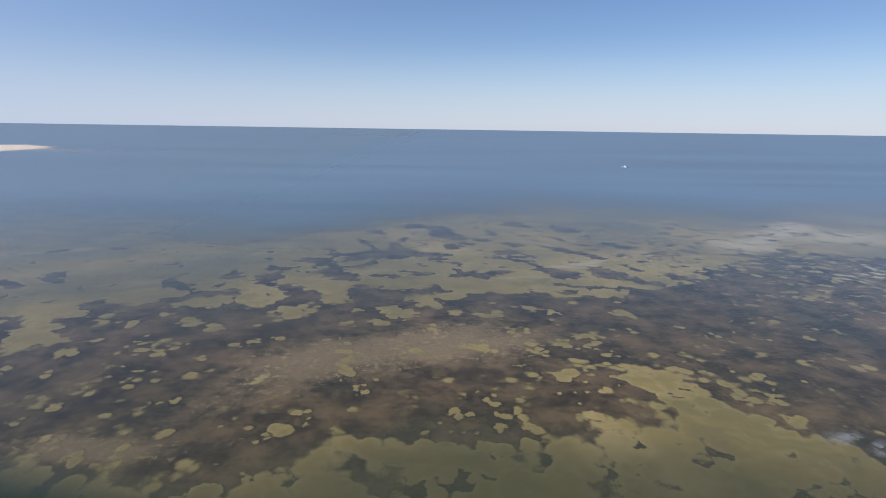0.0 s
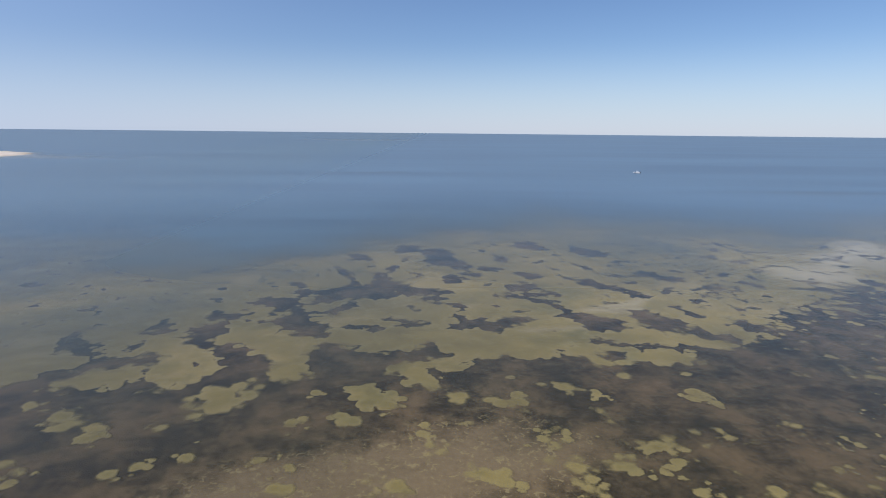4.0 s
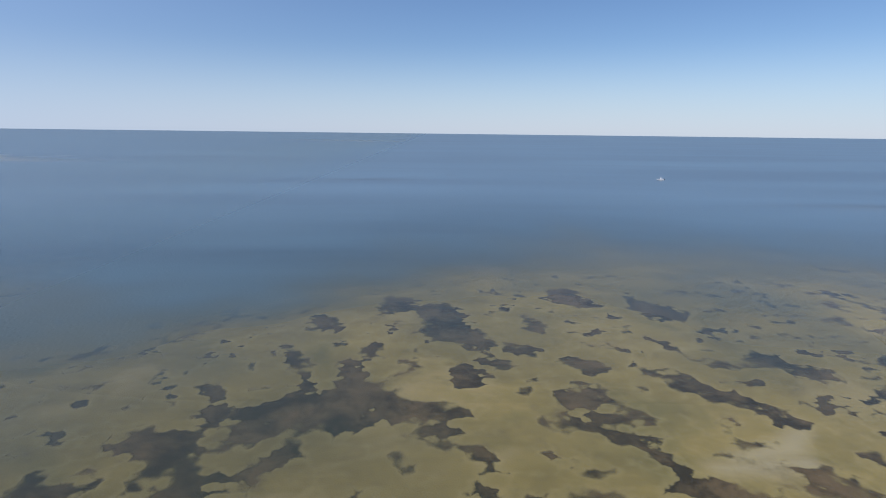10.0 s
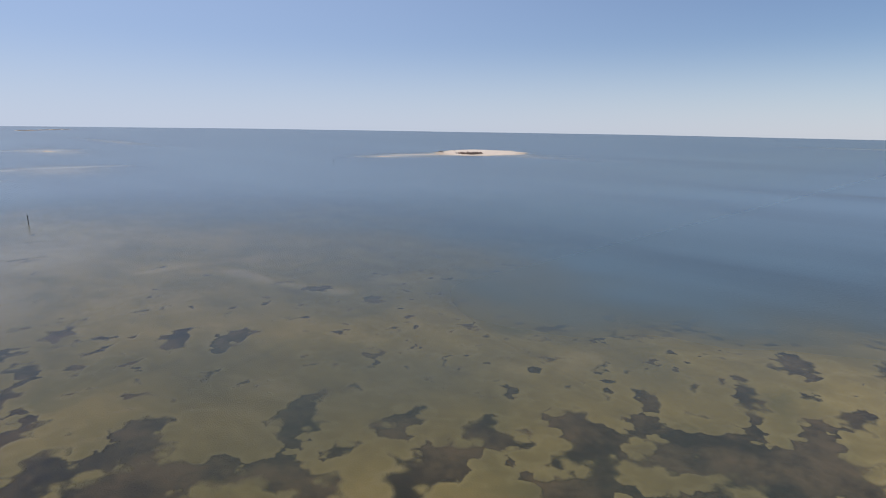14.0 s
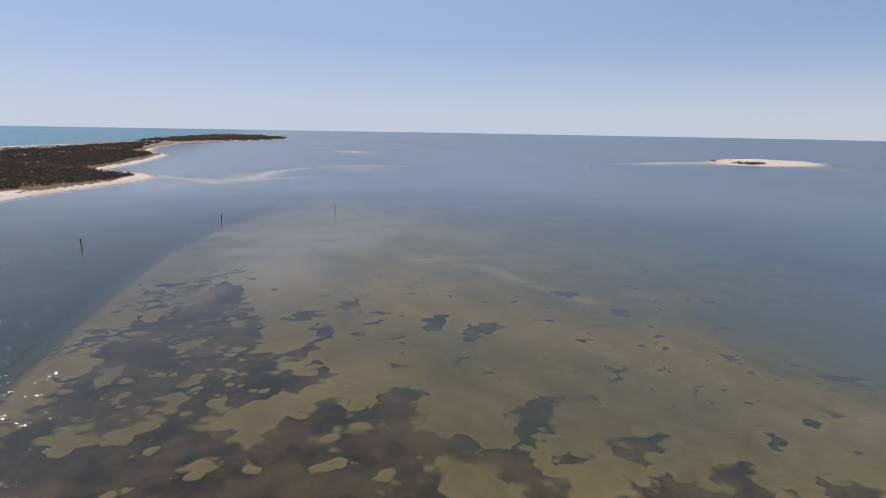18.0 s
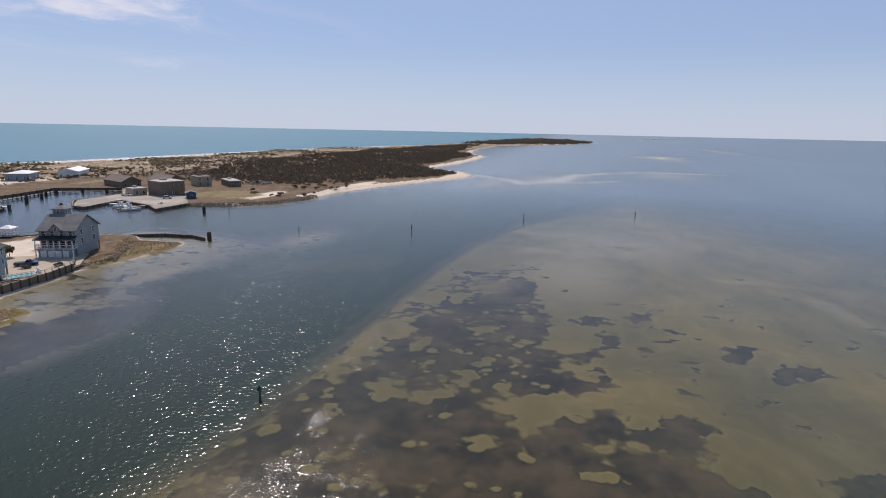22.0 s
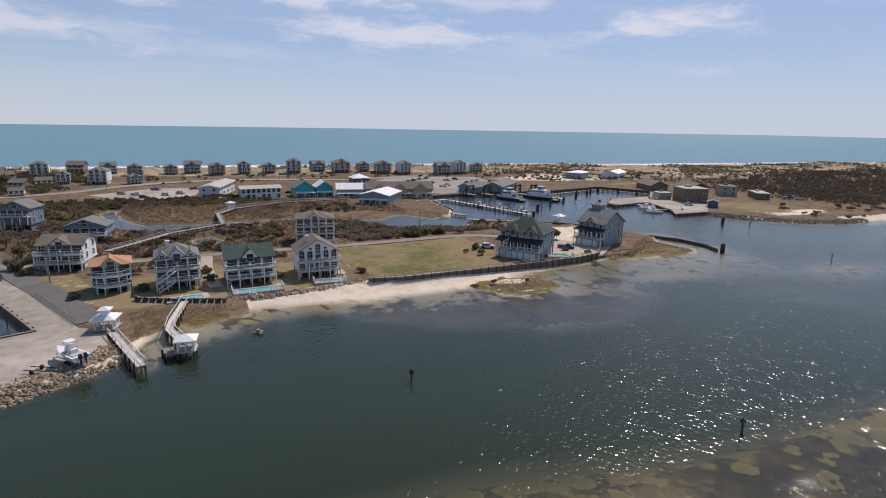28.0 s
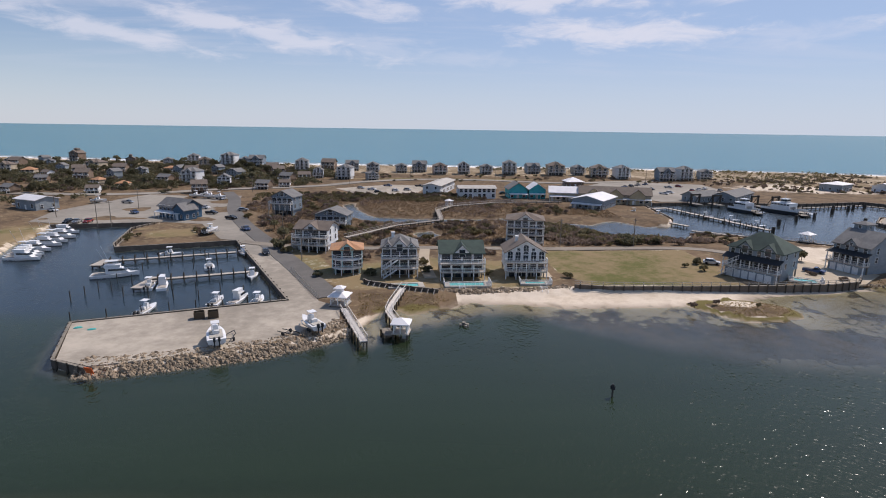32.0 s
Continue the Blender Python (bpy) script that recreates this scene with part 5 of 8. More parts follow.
def house(label, m, w, d, floors, wall, roof, roof_kind="gable_x", fh=2.9, base=2.7, decks=(1, 2), deck_d=2.4, dormer=True, base_wall=None, chimney=False, cupola=False, bays=None, stair=None, group="houses", rise=None, side_wins=True, name="house", skirt=0.0, tower=(0, 0), closed=False, arched=False, bowed=False):
    """A beach house, its front to +y, its origin on the ground under its middle. floors: storeys over the base level of pilings."""
    root = thing(name, label, "house", m, group)
    hx, hy, top = w / 2, d / 2, base + floors * fh
    body = Shape().box(-hx, hx, -hy, hy, base, top)
    body.box(-hx - 0.06, hx + 0.06, -hy - 0.06, hy + 0.06, base - 0.15, base + 0.15)
    rise = rise or min(w, d) * 0.27
    over = 0.55
    roofs = Shape()
    if roof_kind == "gable_x":
        roofs.gable(-hx, hx, -hy, hy, top, rise, over), body.gable_wall(-hx, hx, -hy, hy, top, rise)
    elif roof_kind == "gable_y":
        roofs.gable(-hx, hx, -hy, hy, top, rise, over, along="y"), body.gable_wall(-hx, hx, -hy, hy, top, rise, "y")
    else:
        roofs.hip(-hx, hx, -hy, hy, top, rise, over)
    part("wall", body, wall, root)
    part("roof", roofs, roof, root)
    if base:
        part("base_wall", Shape().box(-hx + 0.5, hx - 0.5, -hy + 0.5, hy + (deck_d - 0.2 if closed else -0.7), 0, base - 0.3), base_wall or wall, root, "enclosed ground level between the pilings")
        me = Shape().box(-0.16, 0.16, -0.16, 0.16, 0, base - 0.15).mesh("piling", TIMBER)
        for i in range(4):
            for y in (-hy + 0.2, hy - 0.2):
                part("piling", me, None, root, at=pose(-hx + 0.2 + (w - 0.4) * i / 3, y, 0))
        half = (w - 1.8) / (bays or max(2, round(w / 2.5))) / 2 - 0.12
        for i in range(bays or max(2, round(w / 2.5))):
            x = -hx + 0.9 + (w - 1.8) * (i + 0.5) / (bays or max(2, round(w / 2.5)))
            part("glazed_door", Shape().box(x - (0.8 if closed else half), x + (0.8 if closed else half), hy + (deck_d - 0.2 if closed else -0.7), hy + (deck_d - 0.15 if closed else -0.65), 0.05, min(2.1, base - 0.4)), TRIM if closed else GLASS, root, "white lattice panel" if closed else "")
    if dormer:
        dh = rise * 0.86
        for share, off in (dormer if isinstance(dormer, tuple) else ((dormer, 0.0),)):
            dw, cx = w * share, w * off
            high = min(dh, dw * 0.5)
            part("dormer_roof", Shape().gable(cx - dw / 2, cx + dw / 2, -hy * 0.1, hy + 0.5, top + 0.3, high, 0.35, 0.2, "y"), roof, root)
            part("dormer", Shape().box(cx - dw / 2, cx + dw / 2, 0, hy + 0.42, top - 0.3, top + 0.3).gable_wall(cx - dw / 2, cx + dw / 2, 0, hy + 0.42, top + 0.3, high, "y"), wall, root)
            put_window(root, (1.5, 1.9) if dw > 3.4 else (0.8, 0.9), cx, hy + 0.45, top - (1.0 if dw > 3.4 else 0.2))
    elif roof_kind == "gable_y":
        put_window(root, "arch" if arched else (1.5, 1.9), 0, hy + 0.03, top - (0.5 if arched else -0.1))
        for sx in (-1, 1):
            put_window(root, (0.8, 0.9), sx * 1.9, hy + 0.02, top + 0.15)
    bays = bays or max(2, round(w / 2.5))
    for fl in range(floors):
        z = base + fl * fh
        for i in range(bays):
            x = -hx + w * (i + 0.5) / bays
            porch = fl + 1 in decks
            put_window(root, "arch" if arched and fl == floors - 1 else ((2.2, 2.1) if w / bays > 2.4 else (1.9, 2.0) if w / bays > 2.1 else (1.5, 1.9)) if porch else (1.0, 1.5), x, hy + 0.03, z + (0.1 if porch else 0.75))
            if i % 2 == 0 and side_wins:
                put_window(root, (1.0, 1.5), x, -hy - 0.03, z + 0.75, 180)
        if side_wins:
            for i in range(2):
                y = -hy + d * (i + 0.5) / 2
                put_window(root, (1.0, 1.5), hx + 0.03, y, z + 0.75, -90)
                put_window(root, (1.0, 1.5), -hx - 0.03, y, z + 0.75, 90)
    for fl in decks:
        z = base + (fl - 1) * fh + 0.02
        if bowed:
            bow_deck(root, hx, hy, deck_d, z, 0 if fl == 1 else z - fh)
        elif fl <= floors:
            deck(root, -hx - 0.3, hx + 0.3, hy, hy + deck_d, z, 0 if fl == 1 else z - fh)
    if skirt:
        z = base + skirt * fh
        for x0, x1, y0, y1 in ((-hx - 0.5, hx + 0.5, hy - 0.1, hy + deck_d + 0.3),):
            part("porch_roof", Shape().loft([[(x0, y0, z + 0.9), (x1, y0, z + 0.9), (x1, y1, z), (x0, y1, z)], [(x0, y0, z + 1.1), (x1, y0, z + 1.1), (x1, y1, z + 0.15), (x0, y1, z + 0.15)]]), DARK, root, "dark porch roof")
        me = Shape().box(-0.1, 0.1, -0.1, 0.1, 0, z - base).mesh("post", TRIM)
        for i in range(7):
            part("post", me, None, root, at=pose(-hx - 0.1 + (w + 0.2) * i / 6, hy + deck_d - 0.15, base))
    if stair:
        stairs(root, hx - 3.6, hy + deck_d + 0.65, 0, base, run=(1, 0))
        if floors > 1:
            stairs(root, hx - 3.9, hy + deck_d + 0.65, base, base + fh, run=(1, 0))
    if chimney:
        part("chimney", Shape().box(hx * 0.3, hx * 0.3 + 0.8, -0.4, 0.4, top, top + rise + 0.3).box(hx * 0.3 - 0.1, hx * 0.3 + 0.9, -0.5, 0.5, top + rise + 0.3, top + rise + 0.45), wall, root)
    if cupola:
        tx, ty = tower
        c = Shape().box(tx - 1.7, tx + 1.7, ty - 1.7, ty + 1.7, top - 1.0, top + rise + 1.4)
        turret = part("cupola", c, wall, root)
        part("cupola_roof", Shape().hip(tx - 1.7, tx + 1.7, ty - 1.7, ty + 1.7, top + rise + 1.4, 1.0, 0.5), roof, turret)
        for turn, (x, y) in ((0, (0, 1.73)), (180, (0, -1.73)), (90, (-1.73, 0)), (-90, (1.73, 0))):
            part("window", FRAMES[(0.8, 0.9)][0], None, turret, at=pose(tx + x, ty + y, top + rise + 0.2, 0, 0, turn))
            part("pane", FRAMES[(0.8, 0.9)][1], None, turret, at=pose(tx + x, ty + y, top + rise + 0.2, 0, 0, turn))
    return root

# ---------------------------------------------------------------- paving and roads
slab("pavement_marina", [(54.5, -55), (32.5, -6.6), (71.6, 6.3), (64.6, 23.6), (58, 26.6), (50, 24.5), (42, 21.5), (32, 18), (24, 12.5), (20, 8), (21, -2), (26, -6), (40, -40)], 1.32, GRAVEL, "pale gravel yard on the marina mole", "pavement")
slab("pavement_lot", [(62, -72.6), (54.7, -55.2), (40.5, -40.5), (38, -40), (53, -72), (69, -106), (84, -150), (92, -190), (140, -198), (150, -165), (156, -135), (150, -108), (130, -103.5), (102, -108.5), (84, -104), (68, -74.5)], 1.28, ROAD_OLD, "bleached asphalt boat park beside the marina", "pavement")
slab("pavement_shops", [(29, -197), (0, -197), (-12, -243), (14, -250), (46, -226)], 1.42, GRAVEL, "sandy car park behind the marsh", "pavement")
slab("pavement_ferry", [(-122, -196), (-132, -172), (-160, -174), (-196, -200), (-205, -262), (-146, -284), (-118, -250)], 1.42, ROAD_OLD, "bleached asphalt ferry car park", "pavement")
slab("pavement_station", [(-225, -67), (-204, -68), (-213, -78), (-223, -103), (-200, -101), (-200, -107), (-214, -121), (-243, -121), (-252, -112), (-246, -84)], 1.36, GRAVEL, "sandy gravel apron at the harbour station", "pavement")
slab("pavement_drive", [(-96, -14), (-112, -15), (-124, -24), (-112, -42), (-100, -40), (-92, -28)], 1.38, SAND_DRIVE, "sandy drive between two large houses", "pavement")
ribbon("road_shore", [(24, -9), (36, -36), (53, -72), (69, -106), (82, -140), (92, -176), (104, -206)], 6.0, 1.40, ROAD, "grey asphalt street down to the water")
ribbon("road_beach", [(420, -250), (187, -192), (109, -219), (60, -239), (33, -266), (-6, -286), (-55, -284), (-108, -268), (-190, -285), (-330, -260)], 8.5, 1.55, ROAD_OLD, "bleached asphalt beach road")
ribbon("road_village", [(60, -70), (34, -60), (-2, -60), (-40, -58), (-84, -58), (-98, -50), (-108, -40)], 4.2, 1.44, LANE, "narrow bleached asphalt lane past the houses")
ribbon("drive_marsh", [(-26, -58), (-30, -44), (-30, -24)], 4.0, 1.46, SAND_DRIVE, "pale sandy drive between houses", "drive")
ribbon("drive_east", [(0, -58), (1, -40), (0, -24)], 3.2, 1.46, SAND_DRIVE, "pale sandy drive between houses", "drive")

# ---------------------------------------------------------------- the houses by the water
Z = LAND_Z


def spot(x, y, turn=0):
    return pose(x, y, Z, 0, 0, turn)


house("aqua octagonal-fronted house with an orange shingle roof", spot(22, -33, 4), 7.8, 7.4, 2, SIDING_AQUA, ROOF_ORANGE, "hip", decks=(1, 2), deck_d=2.4, bowed=True, dormer=0.45, base=1.9, fh=2.3, rise=1.7)
house("tall white three-storey house with grey gables and stairs", spot(8, -32), 9.0, 9.0, 2, SIDING_WHITE, ROOF_GREY, "hip", decks=(1, 2), deck_d=2.3, dormer=((0.42, 0.0), (0.24, -0.34), (0.24, 0.34)), base=2.3, fh=2.6, stair=True, rise=2.8, chimney=True)
house("white house with a dark green roof and long porches", spot(-8, -29), 11.0, 9.0, 2, SIDING_WHITE, ROOF_GREEN, "gable_x", decks=(1, 2), deck_d=2.6, dormer=0.33, base=2.2, fh=2.25, rise=2.3)
house("grey-white gabled house with arched windows above a pool deck", spot(-25, -29, -4), 10.2, 9.2, 2, SIDING_WHITE, ROOF_BROWN, "gable_y", decks=(1, 2), deck_d=2.2, dormer=False, base=2.2, fh=2.3, rise=3.0, chimney=True, arched=True, bays=5)
house("cream four-level house standing in the marsh scrub", spot(-35, -71, -12), 12.0, 10.0, 3, SIDING_WHITE, ROOF_BROWN, "hip", decks=(1, 2, 3), deck_d=1.8, dormer=0.4, base=0.9, fh=2.4, rise=2.0)
house("pale grey house with wide white decks beside the street", spot(34, -61, -14), 10.5, 9.0, 2, SIDING_WHITE, ROOF_BROWN, "gable_x", decks=(1, 2), deck_d=2.4, dormer=0.4, base=2.2, fh=2.3, rise=1.9)
house("slate blue house with a dark roof behind shrubs", spot(33, -99, -10), 12.0, 9.0, 1, SIDING_BLUE, ROOF_GREY, "gable_y", decks=(1,), dormer=False, base=2.4, fh=2.7, rise=2.2)
house("dark blue-grey three-level house by the street", spot(56, -128, -18), 9.5, 8.5, 2, SIDING_BLUE, ROOF_GREY, "gable_y", decks=(2,), dormer=False, base=2.6, fh=2.8, rise=2.4)
house("large blue-grey waterfront house with a green roof and porches", spot(-90, -25, -57), 13.5, 10.5, 2, SIDING_GREY, ROOF_GREEN, "hip", decks=(1,), deck_d=2.4, dormer=((0.26, -0.25), (0.26, 0.18)), base=2.7, fh=2.5, rise=4.2, skirt=0.95, closed=True, stair=True, bays=6)
house("large blue-grey house with a lookout tower and grey roof", spot(-124, -30, -74), 10.0, 12.0, 2, SIDING_GREY, ROOF_GREY, "gable_x", decks=(1,), deck_d=2.2, dormer=0.3, base=2.7, fh=2.5, rise=3.6, cupola=True, skirt=0.95, closed=True, tower=(3.0, -2.5))

# ---------------------------------------------------------------- shops, motel, marina and station
def block(label, x, y, turn, w, d, h, wall, roof, kind="gable_x", rise=None, bays=None, name="building", category="building", rows=1, awning=False, wide=False):
    root = thing(name, label, category, spot(x, y, turn))
    hx, hy = w / 2, d / 2
    body, top = Shape().box(-hx, hx, -hy, hy, -0.3, h), Shape()
    rise = rise or min(w, d) * 0.22
    if kind == "flat":
        top.box(-hx - 0.2, hx + 0.2, -hy - 0.2, hy + 0.2, h, h + 0.35)
        top.box(-hx * 0.5, -hx * 0.2, -hy * 0.3, hy * 0.2, h + 0.35, h + 1.3)
    elif kind == "hip":
        top.hip(-hx, hx, -hy, hy, h, rise, 0.7)
    else:
        along = kind[-1]
        top.gable(-hx, hx, -hy, hy, h, rise, 0.7, 0.25, along), body.gable_wall(-hx, hx, -hy, hy, h, rise, along)
    part("wall", body, wall, root)
    part("roof", top, roof, root)
    bays = bays or max(2, round(w / 3.2))
    for row in range(rows):
        z = 0.8 + row * h / rows
        for i in range(bays):
            x0 = -hx + w * (i + 0.5) / bays
            if i % 3 == 1 and row == 0:
                part("door", Shape().box(x0 - 0.55, x0 + 0.55, hy, hy + 0.06, 0, 2.1), TRIM, root)
            else:
                put_window(root, (1.0, 1.5) if h < 4.5 and not wide else (1.5, 1.9), x0, hy + 0.03, z)
        for i in range(max(1, round(d / 4))):
            y0 = -hy + d * (i + 0.5) / max(1, round(d / 4))
            put_window(root, (1.0, 1.5), hx + 0.03, y0, z, -90)
            put_window(root, (1.0, 1.5), -hx - 0.03, y0, z, 90)
    if awning:
        part("awning", Shape().add([(-hx, hy, 2.9), (hx, hy, 2.9), (hx, hy + 2.6, 2.4), (-hx, hy + 2.6, 2.4), (-hx, hy, 3.05), (hx, hy, 3.05), (hx, hy + 2.6, 2.55), (-hx, hy + 2.6, 2.55)], [(0, 1, 2, 3), (7, 6, 5, 4), (0, 4, 5, 1), (1, 5, 6, 2), (2, 6, 7, 3), (3, 7, 4, 0)]), TRIM, root)
        me = Shape().box(-0.08, 0.08, -0.08, 0.08, 0, 2.45).mesh("post", TRIM)
        for i in range(bays + 1):
            part("post", me, None, root, at=pose(-hx + 0.1 + (w - 0.2) * i / bays, hy + 2.45, 0))
    return root


block("two-storey white motel wing with a pale flat roof", -34, -187, 2, 20, 10, 5.6, SIDING_WHITE, ROOF_PALE, "gable_x", 1.1, 8, "motel", "motel", 2)
block("long white motel wing with a pale low roof", -16, -214, 72, 38, 10, 5.4, SIDING_WHITE, ROOF_PALE, "gable_x", 1.1, 12, "motel", "motel", 2)
block("teal shop with a grey roof and twin gables", -57, -190, 0, 10, 12, 5.2, SIDING_TEAL, ROOF_GREY, "gable_y", 3.2, 3, "shop", "shop", 1, True)
block("bright teal shop with a steep gable", -68, -190, -4, 9, 12, 5.0, SIDING_TEAL, ROOF_WHITE, "gable_y", 3.0, 3, "shop", "shop", 1, True)
block("grey-roofed white shop by the marsh", -81, -180, -14, 15, 11, 4.6, SIDING_TAN, ROOF_WHITE, "gable_x", 2.6, 5, "shop", "shop", 1, True)
block("waterside restaurant with a wide white metal roof", -89, -154, -38, 15, 22, 4.6, SIDING_GREY, ROOF_WHITE, "gable_y", 1.8, 5, "restaurant", "restaurant", 1, True)
block("tan shop row with a brown roof on the dock", -106, -172, -16, 36, 13, 4.8, SIDING_TAN, ROOF_BROWN, "gable_x", 3.2, 9, "shop", "shop", 1, True)
for k in (-11, 0, 11):
    c, s = math.cos(radians(-16)), math.sin(radians(-16))
    block("yellow-fronted gable bay of the dock shops", -106 + k * c - 6.3 * -s * -1, -172 + k * s + 6.3 * c, -16, 7.5, 3.8, 4.6, SIDING_YELLOW, ROOF_BROWN, "gable_y", 3.0, 2, "shop_bay", "shop")
block("open pavilion with a white pyramid roof", -108, -249, 0, 11, 11, 3.4, SIDING_BROWN, ROOF_WHITE, "hip", 2.8, 3, "pavilion", "pavilion")
block("long grey ferry terminal shed", -180, -184, 42, 34, 12, 3.3, SIDING_GREY, ROOF_GREY, "gable_x", 2.3, 9, "ferry_terminal", "terminal")
block("grey ferry workshop with a low roof", -158, -178, 18, 18, 10, 3.3, SIDING_GREY, ROOF_GREY, "gable_x", 2.2, 5, "ferry_terminal", "terminal")
block("white low school-like building with a pale roof", -281, -232, 30, 17, 13, 4.6, SIDING_GREY, ROOF_WHITE, "hip", 1.6, 5)
block("white long building with a pale metal roof", -312, -224, 30, 25, 12, 4.4, SIDING_WHITE, ROOF_WHITE, "gable_x", 1.8, 7)
block("low brown barracks building", -277, -152, 66, 24, 11, 3.5, SIDING_BROWN, ROOF_BROWN, "gable_x", 2.8, 6)
block("low brown barracks building", -290, -132, 66, 22, 11, 3.5, SIDING_BROWN, ROOF_BROWN, "gable_x", 2.8, 6)
block("brown brick station boathouse with a flat roof", -250, -99, 66, 14, 13, 7.4, SIDING_BROWN, CONCRETE, "flat", None, 4, "boathouse", "boathouse", 2)
block("low tan store beside the boathouse", -243, -112, 66, 8, 7, 3.6, SIDING_TAN, CONCRETE, "flat", None, 2, "store", "store")
block("dark two-storey station building with a tan roof", -297, -112, 50, 14, 9, 5.6, SIDING_TAN, ROOF_BROWN, "flat", None, 5, "station", "station", 2)
block("long low brown station wing with a flat roof", -303, -95, 50, 18, 7, 3.4, SIDING_BROWN, CONCRETE, "flat", None, 8, "station", "station")
block("small dark kiosk at the quay", -242, -78, 40, 5.5, 4.5, 2.9, SIDING_NAVY, ROOF_GREY, "gable_x", 0.8, 2, "kiosk", "kiosk")
block("blue marina store with a grey gabled roof", 98, -121, -32, 14.5, 9, 4.8, SIDING_NAVY, ROOF_GREY, "gable_x", 2.8, 6, "marina_store", "store", 2, True)
block("blue gabled wing of the marina store", 94, -115, -32, 6, 6, 4.4, SIDING_NAVY, ROOF_GREY, "gable_y", 2.2, 2, "marina_store", "store", 1)
block("pale metal boat shed with a bright white roof", 168, -144, -28, 14, 10, 4.4, SIDING_GREY, ROOF_WHITE, "gable_x", 1.3, 3, "boat_shed", "shed", 1, False, True)

# ---------------------------------------------------------------- beach row and town
KINDS = []
SCRAP = spot(0, 0)
for label, w, d, floors, wall, roof, kind, dk, dorm, cup in (
        ("weathered grey beach house on pilings with white decks", 11, 10, 2, SIDING_GREY, ROOF_GREY, "hip", (1, 2), 0.4, False),
        ("white three-level beach house with a grey roof", 12, 11, 3, SIDING_WHITE, ROOF_GREY, "hip", (1, 2, 3), 0.35, False),
        ("tan beach house with a brown hipped roof", 13, 11, 2, SIDING_TAN, ROOF_BROWN, "hip", (1, 2), 0.4, False),
        ("blue-grey gabled beach house with porches", 12, 10, 2, SIDING_BLUE, ROOF_GREY, "gable_x", (1, 2), 0.45, False),
        ("brown shingled beach house with a tower", 10, 10, 3, SIDING_BROWN, ROOF_BROWN, "gable_y", (1, 2), False, True),
        ("small weathered cottage on short pilings", 10, 8, 1, SIDING_BROWN, ROOF_GREY, "gable_x", (1,), False, False),
        ("small pale cottage with a tan roof", 10, 8, 1, SIDING_WHITE, ROOF_BROWN, "gable_x", (1,), False, False),
        ("weathered cottage with a faded orange roof", 10, 9, 1, SIDING_TAN, ROOF_ORANGE, "hip", (1,), False, False),
        ("faded pink beach house with a brown hipped roof", 12, 10, 2, SIDING_PINK, ROOF_BROWN, "hip", (1, 2), 0.4, False),
        ("dark brown shingled house with a low gable", 11, 10, 2, SIDING_BROWN, ROOF_BROWN, "gable_x", (2,), False, False),
        ("white cottage with a bright gabled front", 9, 9, 2, SIDING_WHITE, ROOF_GREY, "gable_y", (1, 2), False, False),
        ("grey two-storey cottage with a plain gable", 9, 9, 2, SIDING_GREY, ROOF_GREY, "gable_y", (1,), False, False)):
    KINDS.append(house(label, SCRAP, w, d, floors, wall, roof, kind, decks=dk, deck_d=2.2, dormer=dorm, cupola=cup, base=2.2, fh=2.5, bays=3, side_wins=False, group="beach houses", name="beach_house" if floors > 1 else "cottage"))
used = set()


def stand(kind, x, y, turn, size=1.0):
    m = pose(x, y, max(LAND_Z, ground_z(x, y)) - 0.05, 0, 0, turn) @ Matrix.Scale(size, 4)
    if kind in used:
        copy_thing(KINDS[kind], m)
    else:
        used.add(kind)
        KINDS[kind].matrix_basis = m


for i, (x, y) in enumerate([(149, -369), (136, -367), (126, -366), (85, -342), (64, -344), (46, -349), (28, -327), (6, -339), (-9, -341), (-24, -322), (-43, -324), (-61, -325), (-79, -322), (-98, -324), (-113, -311), (-131, -312), (-145, -304), (-160, -297), (-191, -290), (-206, -291), (-229, -302)]):
    stand((1, 0, 3, 1, 9, 3, 0, 0, 3, 8, 10, 0, 1, 3, 2, 0, 2, 1, 3, 1, 0)[i], x, y, (-8, 6, -3, 4)[i % 4], (0.94, 0.86, 0.98, 0.9)[i % 4])
TOWN = [(66, -296), (46, -290), (27, -283), (83, -270), (74, -283), (78, -235), (88, -224), (97, -308), (117, -272), (115, -238), (297, -323), (311, -358), (295, -372), (316, -401), (268, -302), (260, -327), (290, -404), (236, -305), (249, -290), (230, -252), (213, -267), (241, -338), (225, -360), (199, -278), (191, -300), (212, -315), (180, -324), (204, -381), (169, -312), (185, -388), (156, -300), (138, -250), (168, -364), (144, -320), (173, -200), (168, -223), (158, -258), (118, -202), (214, -198), (126, -290), (340, -300), (352, -345), (270, -262), (190, -240), (330, -380), (108, -340), (255, -220)]
for i, (x, y) in enumerate(TOWN):
    stand((10, 1, 0, 5, 6, 6, 5, 9, 11, 10, 2, 9, 0, 11, 7, 11, 4, 9, 6, 5, 9, 2, 4, 11, 0, 9, 7, 0, 11, 1, 9, 1, 2, 11, 6, 7, 5, 9, 5, 11, 3, 11, 5, 7, 0, 9, 5)[i], x, y, (5, -12, 20, -25, 10)[i % 5], (0.82, 0.9, 0.78, 0.86, 0.8)[i % 5])

# ---------------------------------------------------------------- walls along the water, docks, piers
PILE_MESH = {h: Shape().tube(0, 0, 0, h, 0.19, 8, 0.16).mesh("piling", PILE) for h in (2.5, 3.5, 4.5)}
POST_MESH = Shape().box(-0.06, 0.06, -0.06, 0.06, 0, 1.0).mesh("post", TIMBER_PALE)


